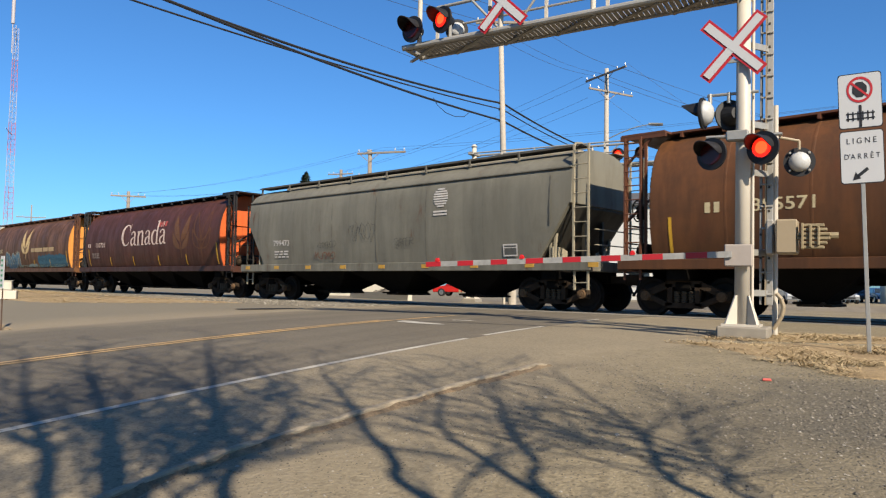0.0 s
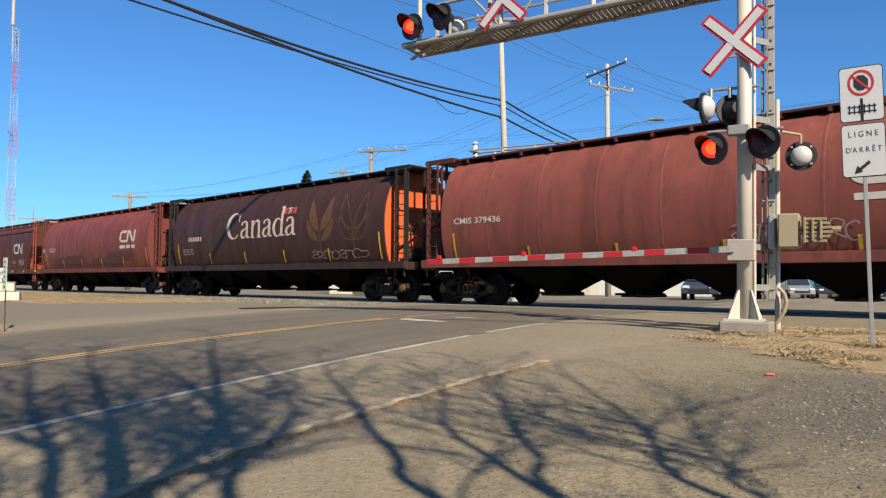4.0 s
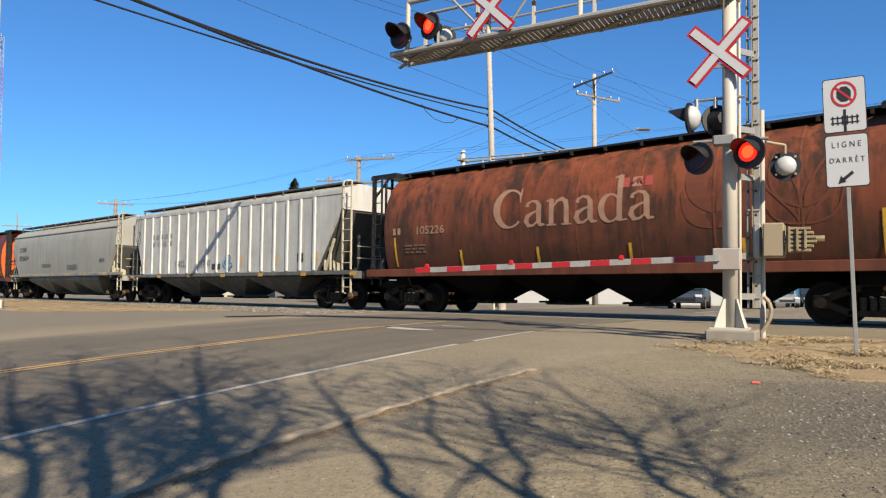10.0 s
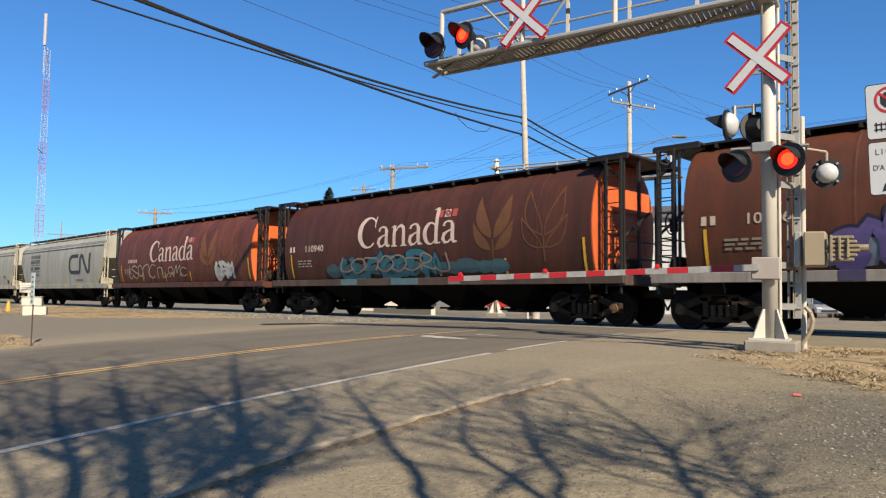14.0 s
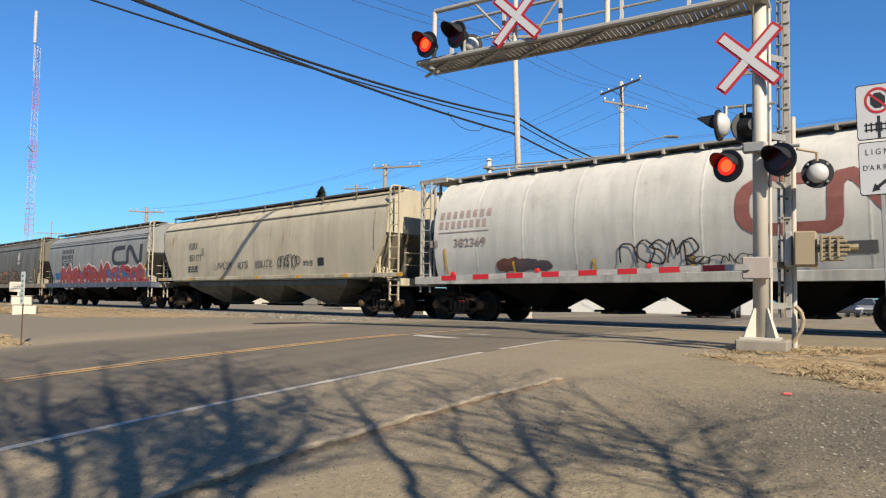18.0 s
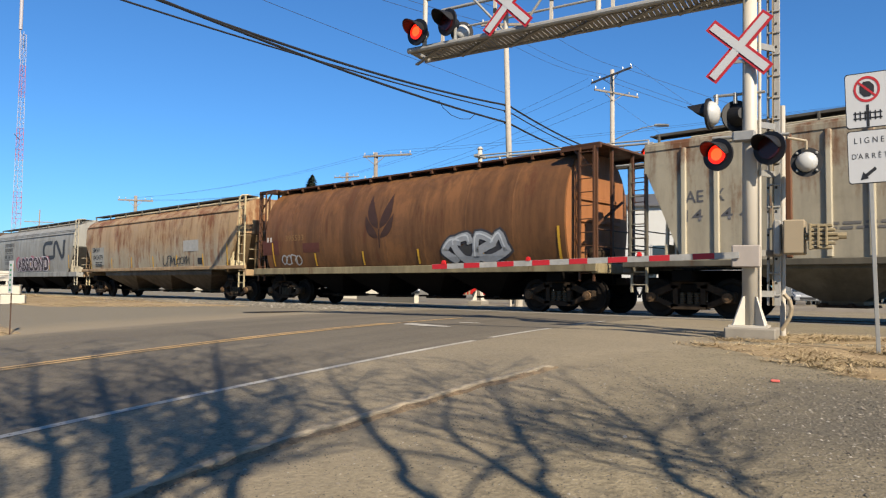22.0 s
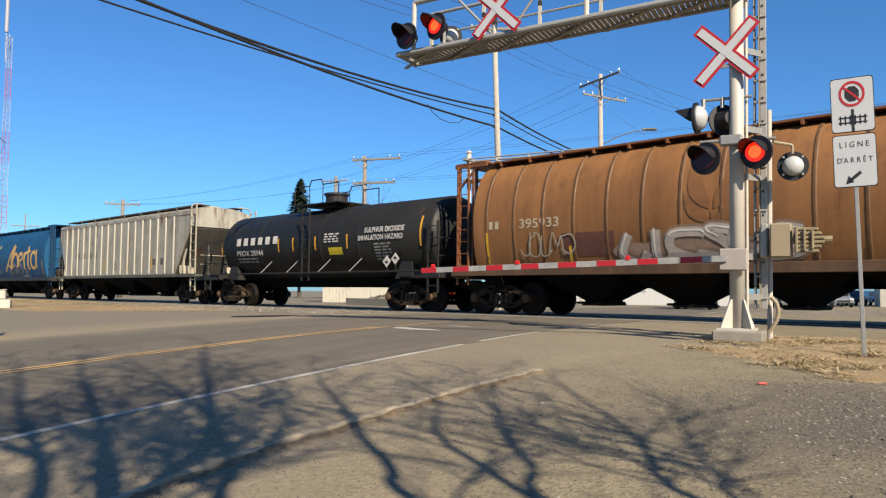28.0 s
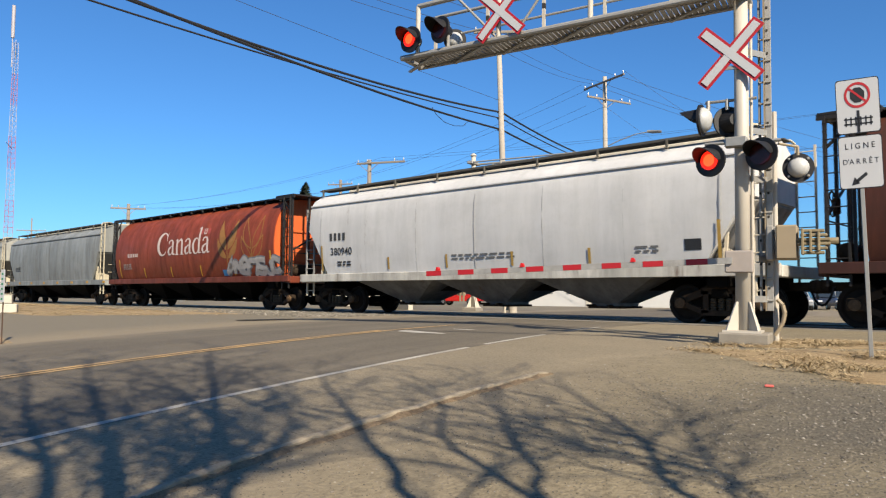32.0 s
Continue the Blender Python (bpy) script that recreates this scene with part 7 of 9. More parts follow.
def serif_word():
    """The word Canada in a book face with thick and thin strokes; small letters one unit high."""
    bm = bmesh.new()

    def round_letter(x, cx, cy, rx, ry, a0, a1, thin, thick):
        stroke(bm, [(x + cx + rx * math.cos(radians(d)), cy + ry * math.sin(radians(d)), thin + thick * max(0.0, -math.cos(radians(d)))) for d in range(a0, a1 + 1, 15)])

    def letter_a(x):
        stroke(bm, [(x + 0.13, 0.76, 0.15), (x + 0.16, 0.89, 0.10), (x + 0.33, 0.97, 0.08), (x + 0.52, 0.93, 0.12), (x + 0.61, 0.78, 0.19), (x + 0.62, 0.55, 0.20), (x + 0.62, 0.18, 0.20), (x + 0.68, 0.06, 0.14), (x + 0.86, 0.06, 0.06)])
        stroke(bm, [(x + 0.60, 0.60, 0.06), (x + 0.36, 0.52, 0.09), (x + 0.15, 0.40, 0.17), (x + 0.10, 0.22, 0.20), (x + 0.20, 0.05, 0.15), (x + 0.38, 0.05, 0.08), (x + 0.60, 0.22, 0.06)])

    round_letter(0, 0.70, 0.75, 0.58, 0.72, 45, 315, 0.08, 0.22)
    stroke(bm, [(1.14, 0.96, 0.05), (1.13, 1.25, 0.09), (1.16, 1.50, 0.05)])
    x = 1.30
    letter_a(x)
    x += 0.92
    stroke(bm, [(x + 0.20, 0.0, 0.19), (x + 0.20, 0.97, 0.19)])
    stroke(bm, [(x + 0.0, 0.90, 0.05), (x + 0.22, 0.98, 0.08)])
    stroke(bm, [(x + 0.28, 0.70, 0.05), (x + 0.42, 0.90, 0.10), (x + 0.60, 0.96, 0.15), (x + 0.75, 0.85, 0.19), (x + 0.79, 0.62, 0.19), (x + 0.79, 0.0, 0.19)])
    for c in (0.20, 0.79):
        stroke(bm, [(x + c - 0.19, 0.03, 0.06), (x + c + 0.19, 0.03, 0.06)])
    x += 1.06
    letter_a(x)
    x += 0.92
    round_letter(x, 0.42, 0.48, 0.33, 0.47, 35, 325, 0.07, 0.15)
    stroke(bm, [(x + 0.73, 0.02, 0.19), (x + 0.73, 1.60, 0.19)])
    stroke(bm, [(x + 0.52, 1.52, 0.05), (x + 0.76, 1.60, 0.08)])
    stroke(bm, [(x + 0.70, 0.03, 0.06), (x + 0.98, 0.06, 0.06)])
    x += 1.02
    letter_a(x)
    return bm


def gold_word():
    """The word Alberta with a tall slanting first letter, about 3.4 wide and 1 high."""
    bm = bmesh.new()
    stroke(bm, [(0.0, 0.0, 0.09), (0.30, 0.30, 0.10), (0.62, 0.72, 0.10), (0.90, 1.12, 0.09)])
    stroke(bm, [(0.88, 1.12, 0.10), (0.78, 0.72, 0.12), (0.62, 0.10, 0.13)])
    stroke(bm, [(1.02, 1.06, 0.11), (0.94, 0.72, 0.12), (0.78, 0.10, 0.13)])
    stroke(bm, [(0.28, 0.34, 0.09), (0.45, 0.22, 0.10), (0.64, 0.10, 0.10)])
    stroke(bm, [(0.94, 0.55, 0.10)] + [(1.17 + 0.25 * math.cos(radians(d)), 0.40 + 0.33 * math.sin(radians(d)), 0.13) for d in range(120, -151, -18)])
    stroke(bm, [(1.50, 0.38, 0.09), (1.92, 0.50, 0.09)] + [(1.73 + 0.23 * math.cos(radians(d)), 0.40 + 0.33 * math.sin(radians(d)), 0.13) for d in range(30, 311, 18)])
    stroke(bm, [(2.10, 0.06, 0.14), (2.10, 0.76, 0.14)])
    stroke(bm, [(2.12, 0.55, 0.10), (2.22, 0.72, 0.13), (2.36, 0.74, 0.12)])
    stroke(bm, [(2.52, 1.0, 0.13), (2.50, 0.25, 0.14), (2.56, 0.10, 0.13), (2.68, 0.08, 0.10)])
    stroke(bm, [(2.34, 0.76, 0.10), (2.74, 0.80, 0.10)])
    stroke(bm, [(3.05 + 0.25 * math.cos(radians(d)), 0.42 + 0.33 * math.sin(radians(d)), 0.13) for d in range(40, 326, 18)])
    stroke(bm, [(3.34, 0.82, 0.13), (3.34, 0.08, 0.14)])
    return bm


def fitted(bm, x0, z0, x1, z1):
    """Scales a flat drawing into a box and centres it on the origin; returns the box's middle."""
    xs, ys = [v.co.x for v in bm.verts], [v.co.y for v in bm.verts]
    kx, ky = (x1 - x0) / (max(xs) - min(xs)), (z1 - z0) / (max(ys) - min(ys))
    cx, cy = (max(xs) + min(xs)) / 2, (max(ys) + min(ys)) / 2
    for v in bm.verts:
        v.co.x, v.co.y = (v.co.x - cx) * kx, (v.co.y - cy) * ky
    return (x0 + x1) / 2, (z0 + z1) / 2


def wheat(s, thin=False):
    """A stem with two pairs of broad pointed leaves."""
    bm = bmesh.new()
    for side in (-1, 1):
        for (x0, z0), (x1, z1), w, bend in (((0.04, -0.28), (0.46, 0.72), 0.17, 0.10), ((0.05, -0.55), (0.60, 0.12), 0.13, 0.10)):
            d = Vector((x1 - x0, z1 - z0))
            nrm = Vector((d.y, -d.x)).normalized()
            out, back = [], []
            for i in range(9):
                f = i / 8
                c = Vector((x0, z0)) + d * f + nrm * bend * math.sin(math.pi * f)
                r = w * math.sin(math.pi * f ** 0.8) + 0.004
                out.append(c + nrm * r)
                back.append(c - nrm * r)
            if thin:
                ribbon(bm, [(side * p.x * s, p.y * s) for p in out + back[::-1] + out[:1]], 0.035 * s)
            else:
                for i in range(8):
                    bm.faces.new([bm.verts.new((side * p.x * s, p.y * s, 0)) for p in (out[i], out[i + 1], back[i + 1], back[i])])
    ribbon(bm, [(0, -0.85 * s), (0, -0.3 * s)], 0.05 * s)
    return bm


GLYPHS = [
    [(0.9, 0.8), (0.5, 1), (0.12, 0.75), (0.5, 0.5), (0.88, 0.25), (0.5, 0), (0.1, 0.2)],
    [(0.9, 0.85), (0.5, 1), (0.1, 0.7), (0.1, 0.3), (0.5, 0), (0.9, 0.15)],
    [(0.1, 0), (0.1, 0.9), (0.5, 1), (0.88, 0.8), (0.9, 0)],
    [(0.5, 1), (0.1, 0.6), (0.2, 0.1), (0.6, 0), (0.95, 0.4), (0.8, 0.9), (0.45, 1)],
    [(0.0, 0.1), (0.3, 1), (0.5, 0.35), (0.75, 0.95), (1, 0)],
    [(0.15, 1), (0.12, 0.1), (0.6, 0), (0.9, 0.3)],
    [(0.1, 0.05), (0.15, 1), (0.8, 0.9), (0.7, 0.5), (0.2, 0.45), (0.95, 0)],
]


def curve(pts, n=4):
    """A smooth line through the points."""
    out = []
    for i in range(len(pts) - 1):
        p = [Vector(pts[max(0, min(len(pts) - 1, i + k))]) for k in (-1, 0, 1, 2)]
        for k in range(n):
            t = k / n
            out.append(0.5 * (2 * p[1] + (p[2] - p[0]) * t + (2 * p[0] - 5 * p[1] + 4 * p[2] - p[3]) * t * t + (3 * p[1] - p[0] - 3 * p[2] + p[3]) * t ** 3))
    out.append(Vector(pts[-1]))
    return out


def scrawl(rng, w, hgt, n, overlap=1.1, rough=1.0):
    """Sprayed letter-like loops and hooks in a row, each its own smooth line."""
    step = w / n
    rows = []
    for i in range(n):
        g = rng.choice(GLYPHS)
        x0 = -w / 2 + step * i + step * rng.uniform(-0.06, 0.06)
        k = rng.uniform(0.82, 1.12)
        lean = rng.uniform(-0.05, 0.22) * step
        drop = rng.uniform(-0.06, 0.06) * hgt
        flip = rng.random() < 0.3
        pts = []
        for x, y in g:
            x = 1 - x if flip else x
            x += rng.uniform(-0.07, 0.07) * rough
            y += rng.uniform(-0.06, 0.06) * rough
            pts.append((x0 + step * overlap * x + lean * y, (y - 0.5) * hgt * k + drop))
        rows.append(curve(pts))
    return rows


def drawn(rows, thick):
    """Bands along lines, each laid a hair above the one before it."""
    bm = bmesh.new()
    for k, pts in enumerate(rows):
        n0 = len(bm.verts)
        ribbon(bm, pts, thick)
        bm.verts.ensure_lookup_table()
        for v in bm.verts[n0:]:
            v.co.z = 0.0006 * k
    return bm


def cloud(rng, w, hgt, n):
    """Overlapping soft-edged patches of sprayed colour behind letters."""
    bm = bmesh.new()
    for k in range(n):
        cx = -w / 2 + w * (k + 0.5) / n
        cy, r = rng.uniform(-0.12, 0.12) * hgt, rng.uniform(0.38, 0.55) * hgt
        sx = max(1.0, 0.75 * w / n / r)
        vs = []
        for i in range(14):
            q = 1 + rng.uniform(-0.12, 0.12)
            vs.append(bm.verts.new((cx + r * sx * q * math.cos(i * 0.4488), cy + r * q * math.sin(i * 0.4488), 0.0003 * k)))
        bm.faces.new(vs)
    return bm


def bars(rows, w, gap, height):
    """Small unreadable data lines."""
    bm = bmesh.new()
    rng = random.Random(rows * 7 + int(w * 100))
    for i in range(rows):
        x = -w / 2
        while x < w / 2 - 0.1:
            ln = rng.uniform(0.12, 0.35)
            rect(bm, x, -i * gap, min(w / 2, x + ln), -i * gap + height)
            x += ln + 0.07
    return bm


def marks_on_car(car, kind, L, num, marks, M_rack):
    h = L / 2
    rng = random.Random(num * 13 + 5)
    for k_mark, m in enumerate(marks):
        what, x, z = m[0], m[1] * h + 0.3, m[2]
        col, size = m[3], m[4]
        lift = 0.008
        if kind == "ribbed" and what not in ("reflect",):
            lift = 0.006
        if kind == "tank":
            lift = 0.022
        if what in ("fit", "logo", "canada", "alberta", "cloud", "spray", "squares"):
            # a drawing in a box: x0, z0, colour, x1, z1
            x1, z1 = m[4] * h + 0.3, m[5]
            more = m[6:]
            if what == "fit":
                bm, name = text_mesh(more[0], 1.0, more[2] if len(more) > 2 else 0.0, more[1] if len(more) > 1 else 0.012), "lettering"
                lift = more[3] if len(more) > 3 else lift
            elif what == "logo":
                bm, name, lift = winding_logo(1.0, more[0] if more else 0.21), "logo_shape", 0.010
            elif what == "canada":
                bm, name = serif_word(), "lettering"
            elif what == "alberta":
                bm, name = gold_word(), "lettering"
            elif what == "cloud":
                bm, name, lift = cloud(rng, x1 - x, z1 - z, more[0]), "graffiti_fill", 0.010
            elif what == "spray":
                bm, name, lift = drawn(scrawl(rng, x1 - x, z1 - z, more[0], 1.25, 1.6), more[1]), "graffiti_tag", 0.026
            else:
                bm, name = bmesh.new(), "lettering"
                at = 0.0
                for k in more[0]:
                    rect(bm, at, 0, at + k, 1)
                    at += k + 0.7
            x, z = fitted(bm, x, z, x1, z1)
        elif what == "wheat":
            bm, name = wheat(size), "painted_leaves"
        elif what == "wheat_line":
            bm, name = wheat(size, True), "painted_leaves"
        elif what == "disc":
            bm = bmesh.new()
            for k in range(8):
                y = -size + 2 * size * (k + 0.5) / 8
                w = math.sqrt(max(0.01, size * size - y * y))
                rect(bm, -w, y - size * 0.08, w, y + size * 0.08)
            for k in range(2):
                rect(bm, -size * 0.95, -size * 1.5 - k * 0.3 * size, size * 0.95, -size * 1.32 - k * 0.3 * size)
            name = "logo_shape"
        elif what == "piece":
            count = max(3, int(m[6] * 1.5))
            rows = scrawl(rng, size, m[5], count, 1.4, 2.6)
            thick = min(0.34 * m[5], 0.60 * size / count)
            edge = part("graffiti_outline", on_side(drawn(rows, thick * 1.55), kind, x, z, 0.014), flat_paint(m[7]), car)
            tagged(edge, kind="stuff")
            light = tuple(min(0.7, c * 1.5 + 0.08) for c in col)
            gleam = [[(p.x - thick * 0.15, p.y + thick * 0.18) for p in q[: max(3, len(q) // 2)]] for q in rows]
            gleam = part("graffiti_highlight", on_side(drawn(gleam, thick * 0.2), kind, x, z, 0.034), flat_paint(light), car)
            tagged(gleam, kind="stuff")
            bm, name, lift = drawn(rows, thick), "graffiti_fill", 0.024
        elif what == "outline":
            bm, name, lift = drawn(scrawl(rng, size, m[5], m[6]), m[7]), "graffiti_outline", 0.020
        elif what == "tag":
            bm, name, lift = drawn(scrawl(rng, size, m[5], m[6], 1.5, 3.0), m[7]), "graffiti_tag", 0.026
        elif what == "rule":
            bm, name = bmesh.new(), "painted_line"
            rect(bm, -size / 2, -m[5] / 2, size / 2, m[5] / 2)
        elif what == "bars":
            bm, name = bars(int(m[5]), size, m[6], m[6] * 0.55), "data_plate"
        elif what == "patch":
            bm = bmesh.new()
            rect(bm, -size / 2, -m[5] / 2, size / 2, m[5] / 2)
            name, lift = "paint_patch", 0.005
        elif what == "reflect":
            bm = bmesh.new()
            rect(bm, -0.04, -size / 2, 0.04, size / 2)
            name, lift = "reflector", 0.009
        elif what == "sillmark":
            bm = bmesh.new()
            box(bm, (x, -1.564, z), (size, 0.008, m[5] if len(m) > 5 else 0.12))
            part("reflector", bm, flat_paint(col), car)
            continue
        else:
            continue
        if not bm.verts:
            bm.free()
            continue
        ob = part(name, on_side(bm, kind, x, z, lift + 0.0008 * k_mark), flat_paint(col), car)
        if name in ("graffiti_fill", "graffiti_outline", "graffiti_tag", "data_plate"):
            tagged(ob, kind="stuff")

# ---- the cars, from the head of the train to its tail ----
SHIFT = -1.0
JOINTS = [8.4, -8.4, -25.4, -42.0, -58.8, -76.0, -92.7, -109.6, -126.3, -142.7, -159.6, -176.1, -193.5, -210.2, -227.5, -244.1, -260.9, -277.8, -294.5, -311.0,
          -328.4, -345.8, -362.1, -380.4, -396.8, -413.6, -430.4, -446.9, -464.8, -481.8, -499.0, -515.9, -532.2, -549.1, -563.3, -580.2, -597.6, -614.4, -632.0, -648.7, -665.2, -682.0]
ORANGE = (0.702, 0.135, 0.032)
BROWN = (0.092, 0.030, 0.017)
SILVER = (0.42, 0.44, 0.45)


def yellows(n=6, z=1.62, size=0.46):
    """Yellow strips up the side, the outer two longer."""
    out = []
    for i in range(n):
        outer = i in (0, n - 1)
        out.append(("reflect", -0.825 + 1.61 * i / (n - 1), z + (0.24 if outer else 0), YELLOW, size + (0.44 if outer else 0)))
    return out


def sillmarks(n, z=1.225):
    return [("sillmark", -0.93 + 1.86 * i / (n - 1), z, (0.55, 0.31, 0.05), 0.30) for i in range(n)]


def data(x, z, col, w=0.9, rows=3):
    return [("bars", x, z, col, w, rows, 0.10)]


def wordbars(x0, z0, x1, z1, col, *lengths):
    """Words that cannot be lettered, as bars of their length."""
    return [("squares", x0, z0, col, x1, z1, lengths)]


def number(digits, col=WHITE, x0=-0.71, x1=-0.575, z=2.50, tall=0.25, prefix=True):
    out = [("fit", x0, z - tall / 2, col, x1, z + tall / 2, digits)]
    if prefix:
        out += wordbars(x0 - 0.125, z - tall * 0.42, x0 - 0.085, z + tall * 0.42, col, 1.0, 1.0)
    return out


def flag(x, z, white, red=(0.42, 0.075, 0.06)):
    return [("patch", x - 0.036, z, red, 0.20, 0.24), ("patch", x, z, white, 0.25, 0.24), ("patch", x + 0.036, z, red, 0.20, 0.24), ("tag", x, z, red, 0.13, 0.14, 1, 0.05)]


def canada(num, body, label, word=PINKISH, extra=(), rust=0.05, end=ORANGE, sill=None, leaves=None, digits=None, grime=0.5, rust_col=(0.13, 0.045, 0.018), shift=0.0):
    gold = leaves or tuple(c * 0.8 + d for c, d in zip(body, (0.07, 0.035, 0.006)))
    marks = [("canada", -0.335 + shift, 2.36, word, 0.24 + shift, 3.56), ("wheat", 0.41 + shift, 2.80, gold, 1.28), ("wheat_line", 0.63 + shift, 2.80, gold, 1.28)] + flag(0.185 + shift, 3.33, word)
    marks += number(digits, word) if digits else wordbars(-0.71, 2.40, -0.58, 2.58, word, 1, 1, 1, 1, 1, 1)
    marks += yellows() + data(-0.72, 2.02, tuple(c * 0.5 for c in word)) + list(extra)
    return dict(kind="round", body=body, end=end, sill=sill or tuple(c * 0.6 + 0.006 for c in body), rack=BLACKP, label=label, rust=rust, grime=grime, rust_col=rust_col, marks=marks)


def rail_name(x0, x1, col, digits):
    """A company's name in two lines of bars, with its number between rules."""
    mid = (x0 + x1) / 2
    w = (x1 - x0) * 8.4
    out = wordbars(x0, 3.14, x1, 3.38, col, 1, 1, 1, 1, 1, 1, 1, 1) + wordbars(x0, 2.80, x1 - 0.01, 3.04, col, 1, 1, 1, 1, 1, 1, 1, 1)
    out += [("rule", mid, 2.70, col, w, 0.03), ("rule", mid, 2.25, col, w, 0.03), ("rule", mid, 1.60, col, w, 0.025)]
    out += wordbars(x0, 2.34, x0 + 0.05, 2.58, col, 1, 1) + [("fit", x0 + 0.075, 2.34, col, x1, 2.58, digits)]
    return out + data(mid, 2.05, tuple(c * 0.6 + 0.12 for c in col), w * 0.95, 2)


